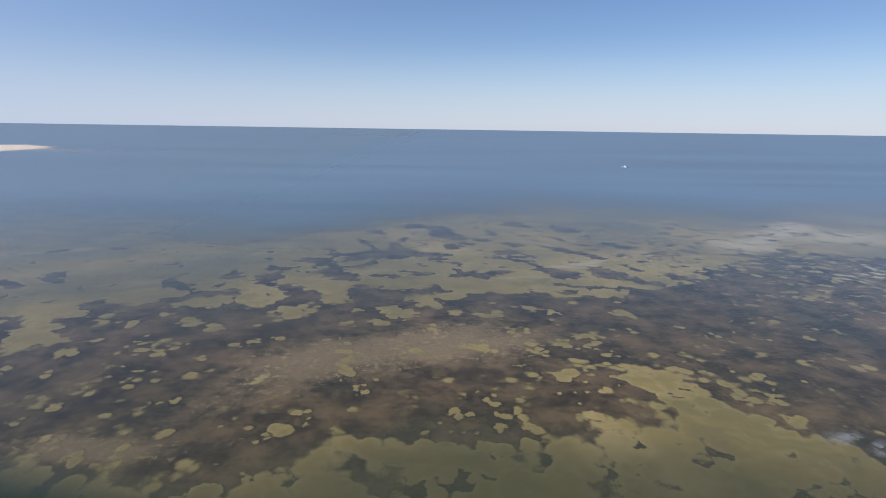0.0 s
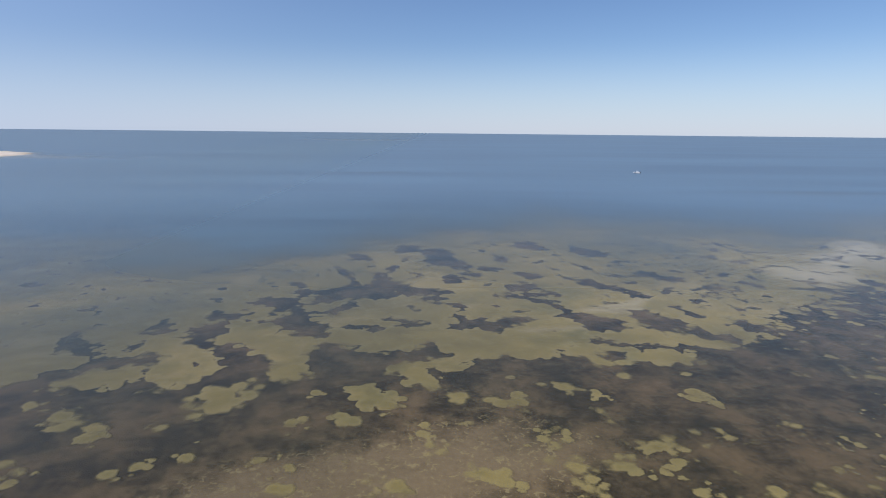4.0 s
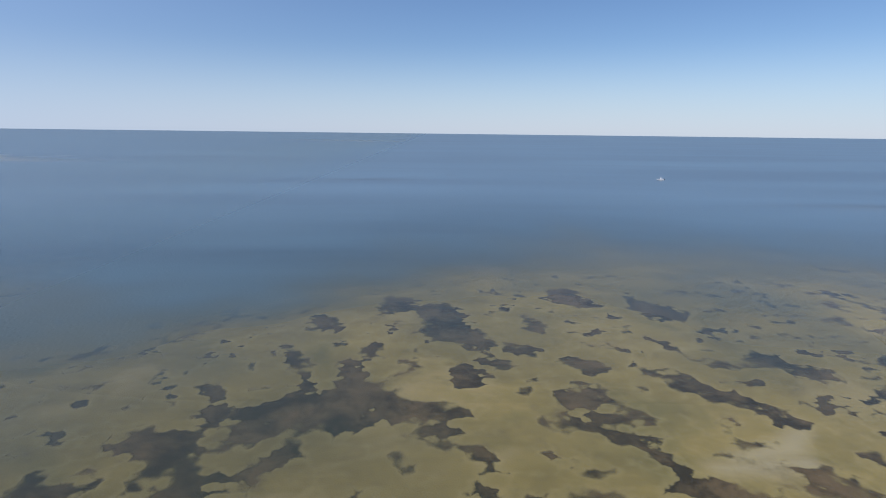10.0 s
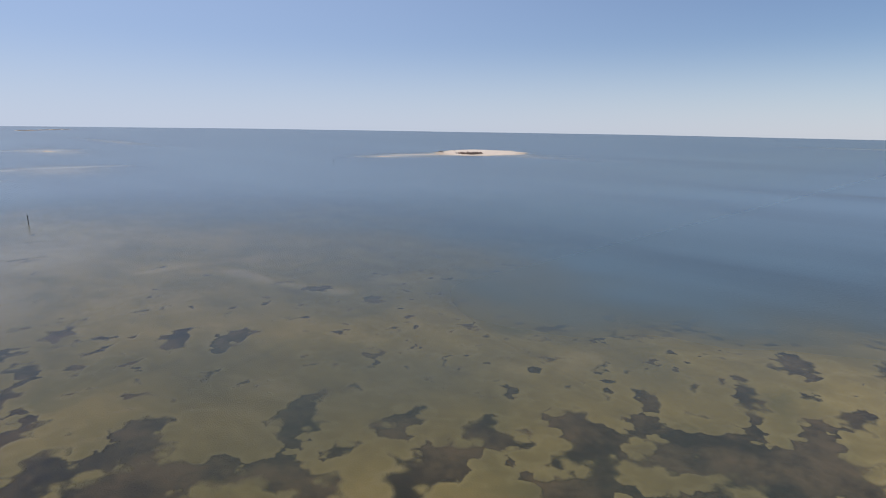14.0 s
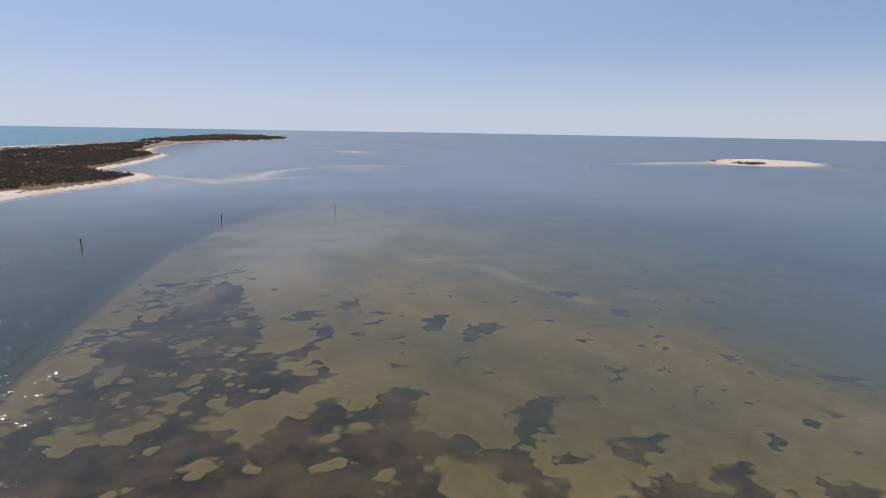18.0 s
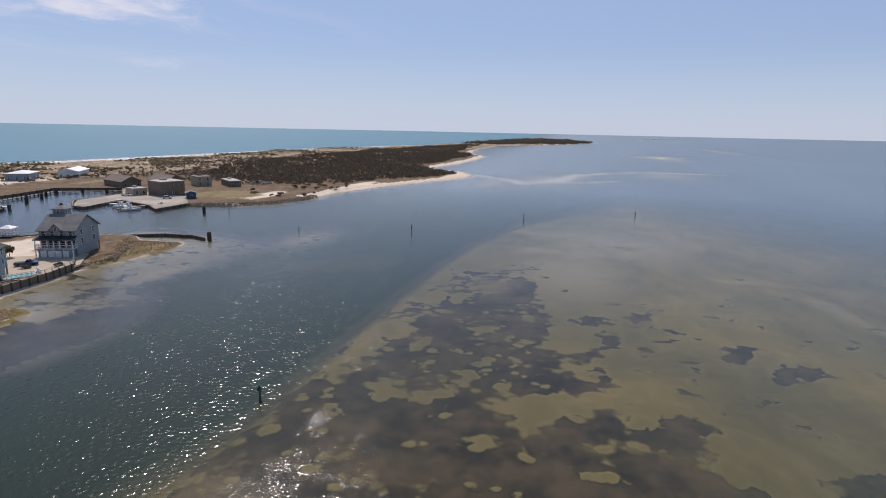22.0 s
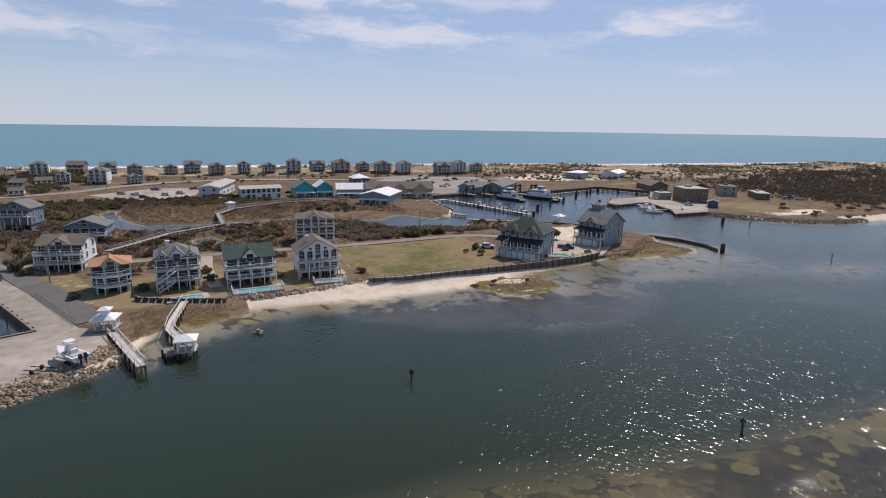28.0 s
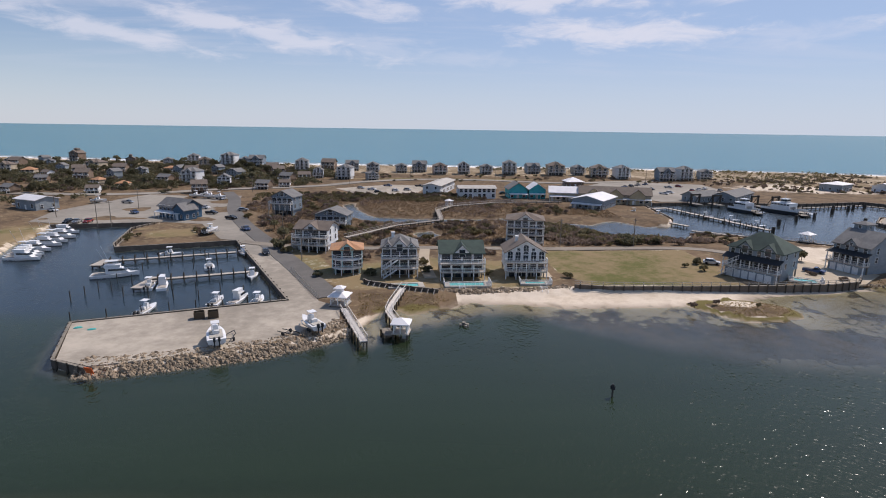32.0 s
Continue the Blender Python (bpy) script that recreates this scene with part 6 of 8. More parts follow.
def along(line, step):
    """Even steps along a line: x, y and the direction in degrees."""
    for (xa, ya), (xb, yb) in zip(line, line[1:]):
        length = math.hypot(xb - xa, yb - ya)
        k = max(1, round(length / step))
        for i in range(k):
            yield xa + (xb - xa) * (i + 0.5) / k, ya + (yb - ya) * (i + 0.5) / k, math.degrees(math.atan2(yb - ya, xb - xa))


def bulkhead(label, line, top=1.45, step=2.4, pile=2.5, posts=False, mat=None):
    """A timber retaining wall: a panel for each stretch, a cap, and its piles."""
    root = thing("bulkhead", label, "retaining wall")
    for a, b in zip(line, line[1:]):
        part("panel", Shape().bar((*a, top / 2 - 0.6), (*b, top / 2 - 0.6), 0.25, top + 1.2), mat or BULK, root)
        part("cap", Shape().bar((*a, top + 0.06), (*b, top + 0.06), 0.5, 0.12), TIMBER, root)
    for x, y, turn in along(line, step):
        c, s = math.cos(radians(turn + 90)) * 0.26, math.sin(radians(turn + 90)) * 0.26
        part("piling", PILE_MESH[pile], None, root, at=pose(x - c, y - s, top + 0.25 - pile))
        if posts:
            part("post", POST_MESH, None, root, at=pose(x, y, top + 0.1))
    if posts:
        for a, b in zip(line, line[1:]):
            part("fence_rail", Shape().bar((*a, top + 1.0), (*b, top + 1.0), 0.06, 0.1).bar((*a, top + 0.55), (*b, top + 0.55), 0.05, 0.08), TIMBER_PALE, root)
    return root


bulkhead("long dark timber bulkhead with a low fence above the beach", [(-35, -15), (-43, -13), (-65, -12.4), (-87, -12.4), (-101, -13), (-110, -15), (-114, -19)], 2.0, posts=True)
bulkhead("timber retaining wall below the houses with raking braces", [(17, -21), (16, -19.5), (9, -15.5), (-1, -11.5)], 2.1)
brace_root = thing("brace_row", "row of raking timber braces against the retaining wall", "brace")
for x, y, turn in along([(16, -19.5), (9, -15.5), (-1, -11.5)], 1.6):
    c, s = math.cos(radians(turn - 90)), math.sin(radians(turn - 90))
    part("brace", Shape().bar((x + c * 0.3, y + s * 0.3, 2.0), (x + c * 1.5, y + s * 1.5, ground_z(x + c * 1.5, y + s * 1.5) - 0.1), 0.16, 0.16), TIMBER_PALE, brace_root)
bulkhead("dark timber wall round the marina mole", [(33, -7), (72, 6), (65, 24), (58, 27.5)], 1.4)
bulkhead("dark timber wall of the marina basin", [(33, -7), (54, -54), (62, -72), (96, -62), (99, -67), (106, -95), (102, -107), (129, -102), (138, -101)], 1.4, 3.4)
bulkhead("dark timber breakwater at the harbour mouth", [(-146, -38), (-153, -35), (-158, -26), (-158.5, -15), (-156, -8)], 0.8, 1.4)
bulkhead("timber harbour wall along the grass", [(-148, -58), (-137, -67), (-126, -76), (-102, -85)], 1.2, 2.6, posts=True)
bulkhead("timber harbour quay below the ferry landing", [(-112, -118), (-119, -166), (-158, -171), (-203, -165)], 1.3, 4.5)
bulkhead("timber quay at the far end of the harbour", [(-203, -165), (-251, -175), (-267, -143), (-244, -122), (-213, -122)], 1.3, 5.5)
bulkhead("timber quay in front of the station", [(-213, -122), (-199, -108), (-197, -100), (-222, -104), (-212, -78), (-203, -67), (-225, -66)], 1.3, 4.5)


def dock(label, line, width, z=1.0, step=3.0, rail=False, pile=3.5, name="dock", mat=None, tall=False):
    root = thing(name, label, "dock")
    for a, b in zip(line, line[1:]):
        part("deck", Shape().bar((*a, z), (*b, z), width, 0.16), mat or TIMBER, root)
        part("joist", Shape().bar((*a, z - 0.22), (*b, z - 0.22), width * 0.7, 0.26), BULK, root)
    for x, y, turn in along(line, step):
        c, s = math.cos(radians(turn + 90)) * (width / 2 + 0.12), math.sin(radians(turn + 90)) * (width / 2 + 0.12)
        for k in (-1, 1):
            part("piling", PILE_MESH[pile], None, root, at=pose(x + k * c, y + k * s, z + (1.1 if tall else 0.25) - pile))
    if rail:
        for k in (-1, 1):
            pts = []
            for i, p in enumerate(line):
                q = Vector(line[min(i + 1, len(line) - 1)]) - Vector(line[max(i - 1, 0)])
                q.normalize()
                pts.append((p[0] - q.y * k * width / 2, p[1] + q.x * k * width / 2))
            part("railing", rail_shape(pts, z + 0.08, 1.0, baluster=1.0), mat or TIMBER, root)
    return root


dock("long grey finger dock with mooring piles", [(91, -45), (56, -57)], 1.5, tall=True, mat=TIMBER_PALE)
dock("broad square dock head", [(91, -40), (91, -47)], 2.8, mat=TIMBER_PALE)
dock("grey finger dock crossing the basin", [(70, -25.5), (47.5, -33)], 1.5, tall=True, mat=TIMBER_PALE)
dock("broad square dock head", [(70.5, -18), (69.5, -28)], 2.8, mat=TIMBER_PALE)
dock("long pale harbour pier with tall piles", [(-126, -150), (-139, -92)], 2.6, tall=True, mat=TIMBER_PALE)
dock("pale walkway along the restaurant wharf", [(-84, -130), (-98, -140), (-112, -149), (-126, -152)], 3.0, mat=TIMBER_PALE)
dock("short low dock in the creek mouth", [(-104, -114), (-110, -101)], 2.0, mat=TIMBER_PALE)
dock("pale quay walkway on the marsh point", [(-106, -91), (-123, -77.5)], 2.2, mat=TIMBER_PALE)
dock("ferry slip dock with heavy piles", [(-170, -166), (-163, -134)], 3.0, tall=True, pile=4.5)
dock("ferry slip dock with heavy piles", [(-196, -162), (-181, -128)], 3.0, tall=True, pile=4.5)
dock("long timber dock along the back of the harbour", [(-193, -152), (-240, -163), (-256, -133)], 2.2, tall=True, mat=TIMBER)
dock("station dock with boats alongside", [(-224, -95), (-207, -93)], 2.0)
dock("station dock with boats alongside", [(-217, -80), (-199, -84)], 2.0)
dock("white railed walkway to the water's edge", [(20, 0), (18.3, 6), (14.6, 18.5)], 1.4, 1.5, 2.4, True, name="pier", mat=TIMBER_WHITE)
dock("white railed pier with a bend", [(6.8, -16), (9.8, -2), (10.4, 3), (8.3, 11)], 1.4, 1.6, 2.4, True, name="pier", mat=TIMBER_WHITE)
dock("low platform at the pier's end", [(10.9, 10.5), (10.1, 14.2)], 1.8, 0.9, 2.4, name="pier", mat=TIMBER)
dock("grey boardwalk zigzagging over the marsh", [(26, -72), (19, -81), (9, -95), (-7, -106), (-9, -108), (-9, -133), (-17, -147), (-40, -160), (-75, -163)], 1.7, 2.35, 4.0, True, pile=2.5, name="boardwalk", mat=TIMBER_PALE)


def gazebo(label, x, y, z, turn, w, h=2.4, tiers=1):
    root = thing("gazebo", label, "gazebo", pose(x, y, z, 0, 0, turn))
    a = w / 2
    part("floor", Shape().box(-a - 0.3, a + 0.3, -a - 0.3, a + 0.3, -0.2, 0), TIMBER_PALE, root)
    me = Shape().box(-0.1, 0.1, -0.1, 0.1, 0, h).mesh("post", TRIM)
    for i in (-1, 0, 1):
        for j in (-1, 0, 1):
            if i or j:
                part("post", me, None, root, at=pose(i * (a - 0.1), j * (a - 0.1), 0))
    part("roof", Shape().hip(-a, a, -a, a, h, w * 0.34, 0.5), ROOF_WHITE, root, "pale shingled pyramid roof")
    if tiers > 1:
        part("lantern_roof", Shape().box(-0.7, 0.7, -0.7, 0.7, h + w * 0.22, h + w * 0.34 + 0.5).hip(-0.7, 0.7, -0.7, 0.7, h + w * 0.34 + 0.5, 0.6, 0.4), ROOF_WHITE, root)
    part("railing", rail_shape([(-a, a), (-a, -a), (a, -a), (a, a)], 0, 0.95), TRIM, root)
    leg = Shape().tube(0, 0, -3.2, -0.2, 0.18).mesh("piling", PILE)
    for i in (-1, 1):
        for j in (-1, 1):
            part("piling", leg, None, root, at=pose(i * a, j * a, 0))
    return root


gazebo("white gazebo with a two-tier roof at the head of a walkway", 21, -3.2, 1.75, -14, 3.3, 1.8, 2)
gazebo("white-roofed gazebo on piles over the water", 7.8, 13.2, 1.35, -10, 2.7, 1.8)
gazebo("small white gazebo on the sandy point", -136, -68, 1.7, 20, 3.2)
gazebo("tiny white gazebo by the marsh boardwalk", -16, -150, 2.1, 20, 2.6)

MOORING = Shape().tube(0, 0, 0, 4.5, 0.14, 8, 0.11).mesh("mooring_pile", PILE)
for x, y in [(82, -12), (81, -16), (80, -20), (77, -20), (72, -15), (79, -27), (75, -26), (74, 2.6), (68, 0.6), (62, -1.4), (57, -3), (52, -4.5), (47, -6.3), (42, -8), (45, -16), (39, -16), (51, -18), (57, -19), (63, -20), (66, -14), (60, -13), (54, -12), (84, -36), (78, -39), (72, -41), (66, -43), (60, -45), (84, -54), (77, -51), (70, -61), (64, -50), (-147, -110), (-131, -110), (-144, -122), (-128, -122), (-142, -134), (-125, -134), (-133, -100), (-149, -98)]:
    tagged(new("mooring_pile", MOORING), "dark weathered mooring pile standing in the water", "pile", "mooring piles").matrix_basis = pose(x, y, -2.2)
DOLPHIN_PILE = Shape().tube(0, 0, -1.5, 2.7, 0.24, 8, 0.2).mesh("piling", PILE)
for x, y in [(-154, -108), (-185, -127), (-221, -150), (-237, -158), (-205, -141), (-208, -46), (-157, -7), (-196, -111), (-170, -119), (-139, -90), (-212, -149), (-228, -155), (-246, -150), (-252, -140)]:
    cluster = thing("mooring_dolphin", "cluster of dark piles bound together in the harbour", "dolphin", pose(x, y, 0, 0, 0, 3 * x), "mooring dolphins")
    for dx, dy in ((0, 0), (0.54, 0.12), (0.12, 0.54), (-0.42, 0.3), (-0.24, -0.42), (0.36, -0.36)):
        part("piling", DOLPHIN_PILE, None, cluster, at=pose(dx, dy, 0))


def channel_marker(x, y, sign, label, h=3.2):
    root = thing("channel_marker", label, "marker", pose(x, y, 0), "channel markers")
    part("piling", Shape().tube(0, 0, -3, h, 0.17, 10, 0.14), PILE, root)
    if sign:
        part("board", Shape().box(-0.3, 0.3, -0.22, -0.18, h - 0.58, h + 0.02).box(-0.3, 0.3, 0.18, 0.22, h - 0.58, h + 0.02), sign, root)
        part("lamp", Shape().tube(0, 0, h, h + 0.3, 0.12, 8), DARK, root)
    return root


for x, y, sign, label in ((-59, 71, GREEN_SIGN, "green square channel marker on a dark pile"), (-24, 38.5, DARK, "dark channel pile with a small board"), (-179, 15.5, None, "plain dark channel pile"), (-195, 55, RED_SIGN, "weathered red channel marker on a pile"), (-234, 95, GREEN_SIGN, "green channel marker on a dark pile"), (-257, 144, DARK, "dark channel pile with a board"), (-505, 440, DARK, "dark channel pile far out in the sound"), (-212, -36, None, "plain dark channel pile"), (-560, 520, DARK, "dark channel pile far out in the sound")):
    channel_marker(x, y, sign, label, 3.2 if x < -220 else 1.8 if x > -70 else 2.3)
for k, (x, y) in enumerate([(-5, 7), (-5.6, 7.5)]):
    tagged(new("stump", Shape().tube(0, 0, -1.2, 0.7 - 0.2 * k, 0.5, 9, 0.4).tube(0.7, 0.3, -1.2, 0.4, 0.35, 8, 0.3).mesh("stump", TIMBER)), "broken brown timber stump in the shallows", "stump").matrix_basis = pose(x, y, 0, 0, 0, 40 * k)

# ---------------------------------------------------------------- pools and decks
def pool(label, x, y, turn, w, d, fence=True):
    root = thing("swimming_pool", label, "pool", pose(x, y, LAND_Z + 0.25, 0, 0, turn))
    a, b = w / 2, d / 2
    s = Shape().box(-a - 1.4, a + 1.4, -b - 0.9, -b, -0.5, 0.14).box(-a - 1.4, a + 1.4, b, b + 0.9, -0.5, 0.14).box(-a - 1.4, -a, -b, b, -0.5, 0.14).box(a, a + 1.4, -b, b, -0.5, 0.14)
    part("surround", s, CONCRETE, root)
    part("pool_water", Shape().box(-a, a, -b, b, -0.4, 0.02), POOL, root, "bright aqua water")
    if fence:
        part("fence", rail_shape([(-a - 1.4, -b - 0.9), (-a - 1.4, b + 0.9), (a + 1.4, b + 0.9), (a + 1.4, -b - 0.9)], 0.14, 1.1, baluster=0.25), TRIM, root, "white picket fence")
    return root


pool("long aqua pool behind a white picket fence", -8.6, -17.6, 0, 8.6, 2.6)
pool("free-form aqua pool in a concrete terrace", 6.5, -17.2, 6, 6.0, 2.4, False)
pool("small raised aqua pool beside the large house", -98, -18.5, -30, 5.0, 2.6)
pool("narrow plunge pool on a fenced terrace", -26, -18.5, -4, 5.0, 1.6)
for x, y in ((-7, -13), (-27, -12.2)):
    root = thing("beach_stair", "pale timber steps down the rocks to the beach", "stair", pose(x, y, 0))
    stairs(root, 0, -2.2, 0.1, 1.7, 1.4, (0, 1))

# ---------------------------------------------------------------- stones
rng = np.random.RandomState(3)


def stone_shape(r, k):
    s, q = Shape(), np.random.RandomState(k)
    rings = []
    for z, w in ((-0.5, 0.55), (-0.15, 1.0), (0.25, 0.85), (0.5, 0.4)):
        rings.append([(math.cos(a) * w * q.uniform(0.75, 1.15) * r, math.sin(a) * w * q.uniform(0.75, 1.15) * r, z * r * q.uniform(0.8, 1.1) * 1.1) for a in np.arange(6) * math.pi / 3])
    return s.loft(rings)


STONES = [stone_shape(r, k) for k, r in enumerate((0.42, 0.5, 0.6, 0.72, 0.38, 0.85))]
STONE_MESHES = [s.mesh("stone", STONE) for s in STONES]


def strewn(line, width, count, top, out):
    """Places on a bank of stones along a line: on the side `out` of it lies the water."""
    run = [(Vector(a), Vector(b)) for a, b in zip(line, line[1:])]
    share = np.array([(b - a).length for a, b in run])
    for _ in range(count):
        a, b = run[rng.choice(len(run), p=share / share.sum())]
        side = (b - a).normalized()
        p, k = a + (b - a) * rng.rand(), rng.rand()
        yield p.x - side.y * out * (k - 0.75) * width, p.y + side.x * out * (k - 0.75) * width, top * min(1.0, (1 - k) * 2.2) - 0.3 * k + rng.uniform(-0.1, 0.15)


def tumbled(x, y, z, grow=1.0):
    return pose(x, y, z, rng.uniform(0, 360), rng.uniform(0, 360), rng.uniform(0, 360)) @ Matrix.Scale(rng.uniform(0.7, 1.25) * grow, 4)


def heap(name, label, line, width, singles, joined, top, out, grow=1.0):
    root = thing(name, label, "rock bank")
    for x, y, z in strewn(line, width, singles, top, out):
        part("stone", STONE_MESHES[rng.randint(6)], None, root, at=tumbled(x, y, z, grow))
    rest = Shape()
    for x, y, z in strewn(line, width, joined, top, out):
        s, m = STONES[rng.randint(6)], tumbled(x, y, z - 0.1, grow * 0.85)
        rest.add([m @ Vector(p) for p in s.v], s.f)
    tagged(part("rubble", rest, STONE, root), kind="stuff")


heap("riprap", "bank of broken brown stone round the marina mole", [(60, 27.5), (53, 27), (42, 24), (32, 21), (23.5, 16), (18.5, 11.5), (17, 7)], 6.0, 290, 3200, 1.15, -1, 0.72)
heap("riprap", "rock revetment below the beach houses", [(-1, -12), (-13, -12), (-26, -12.5), (-35, -14.5)], 3.4, 140, 900, 1.3, -1, 0.62)
heap("riprap", "stone bank below the station lawn", [(-222, -66), (-227, -56), (-233, -44), (-246, -31), (-262, -26), (-276, -23)], 4.5, 90, 1100, 1.2, -1, 0.8)
heap("riprap", "loose pale rock at the foot of the tower house", [(-113, -17), (-120, -15), (-134, -22), (-144, -33)], 4.0, 40, 420, 1.2, 1, 0.6)

# ---------------------------------------------------------------- boats
def hull_rings(L, B, H, bow=0.16, keel=-0.45):
    """Cross sections from stern to bow: keel, chine and sheer, left and right."""
    rings = []
    for k in range(9):
        t = k / 8
        half = B / 2 * (1 - max(0, (t - 0.35) / 0.65) ** 2.2) + 0.02
        sheer = H * (0.78 + 0.32 * t * t)
        y = -L / 2 + L * t + (bow * L * max(0, t - 0.8))
        chine = half * (0.86 - 0.35 * t * t)
        rise = keel + 0.35 * max(0, t - 0.55) * 2
        rings.append([(0, y - 0.3 * t, rise), (chine, y, rise + 0.35 + 0.25 * t), (half, y, sheer), (half * 0.9, y, sheer + 0.03), (-half * 0.9, y, sheer + 0.03), (-half, y, sheer), (-chine, y, rise + 0.35 + 0.25 * t)])
    return rings


def sportfisher(label, m, L=12.5, hull=None, group="moored boats", low=False):
    root = thing("sport_fishing_boat", label, "boat", m, group)
    B, H = L * 0.31, L * 0.115
    part("hull", Shape().loft(hull_rings(L, B, H)), hull or GEL, root)
    part("boot_stripe", Shape().loft([[(x * 1.012, y, z) for x, y, z in (r[1], r[2])] + [(x * 1.0, y, z - 0.02) for x, y, z in (r[2], r[1])] for r in [[p, (p[0] * 1.02, p[1], 0.05), (p[0] * 1.03, p[1], 0.16), p] for p in [q[1] for q in hull_rings(L, B, H)]]], caps=False), DARK, root)
    c = B * 0.36
    y0, y1 = -L * 0.16, L * 0.2
    z = H * 0.9
    cabin = [[(s * c * k, y, zz) for s, k in ((-1, 1.0), (1, 1.0))] for y, zz, k in ()]
    part("cockpit", Shape().box(-B * 0.38, B * 0.38, -L * 0.46, y0, z - 0.08, z + 0.06), TIMBER_PALE, root)
    part("cabin", Shape().loft([[(-c, y0, z), (c, y0, z), (c * 0.75, y1 + L * 0.14, z + 0.1), (-c * 0.75, y1 + L * 0.14, z + 0.1)], [(-c * 0.94, y0, z + 1.5), (c * 0.94, y0, z + 1.5), (c * 0.72, y1 - 0.2, z + 1.45), (-c * 0.72, y1 - 0.2, z + 1.45)]]), GEL, root)
    part("windscreen", Shape().loft([[(-c * 0.99, y0 + 0.6, z + 0.75), (c * 0.99, y0 + 0.6, z + 0.75), (c * 0.76, y1 + L * 0.075, z + 0.72), (-c * 0.76, y1 + L * 0.075, z + 0.72)], [(-c * 0.965, y0 + 0.6, z + 1.25), (c * 0.965, y0 + 0.6, z + 1.25), (c * 0.745, y1 + 0.12, z + 1.22), (-c * 0.745, y1 + 0.12, z + 1.22)]]), GLASS, root, "dark tinted windscreen band")
    part("flybridge", Shape().loft([[(-c * 0.85, y0 - 0.3, z + 1.5), (c * 0.85, y0 - 0.3, z + 1.5), (c * 0.6, y1 - 0.6, z + 1.5), (-c * 0.6, y1 - 0.6, z + 1.5)], [(-c * 0.9, y0 - 0.4, z + 2.2), (c * 0.9, y0 - 0.4, z + 2.2), (c * 0.66, y1 - 0.5, z + 2.25), (-c * 0.66, y1 - 0.5, z + 2.25)]]), GEL, root)
    if low:
        return root
    part("hardtop", Shape().box(-c * 0.85, c * 0.85, y0 - 0.1, y1 - 1.0, z + 3.2, z + 3.3), GEL, root)
    leg = Shape().tube(0, 0, 0, 1.05, 0.04, 6).mesh("tower_leg", CHROME)
    for sx in (-0.75, 0.75):
        for yy in (y0 + 0.1, y1 - 1.2):
            part("tower_leg", leg, None, root, at=pose(sx * c, yy, z + 2.2))
    for sx in (-1, 1):
        part("outrigger", Shape().bar((sx * c, y0 + 1, z + 1.4), (sx * (c + 0.9), y0 - 1.2, z + 7.0), 0.05, 0.05), CHROME, root)
        part("bow_rail", Shape().bar((sx * c * 1.15, y1, H + 0.75), (sx * 0.2, L * 0.54, H * 1.1 + 0.75), 0.04, 0.04).bar((sx * c * 1.15, y1, H + 0.1), (sx * c * 1.15, y1, H + 0.75), 0.04, 0.04).bar((sx * 0.2, L * 0.54, H * 1.1), (sx * 0.2, L * 0.54, H * 1.1 + 0.75), 0.04, 0.04), CHROME, root)
    return root


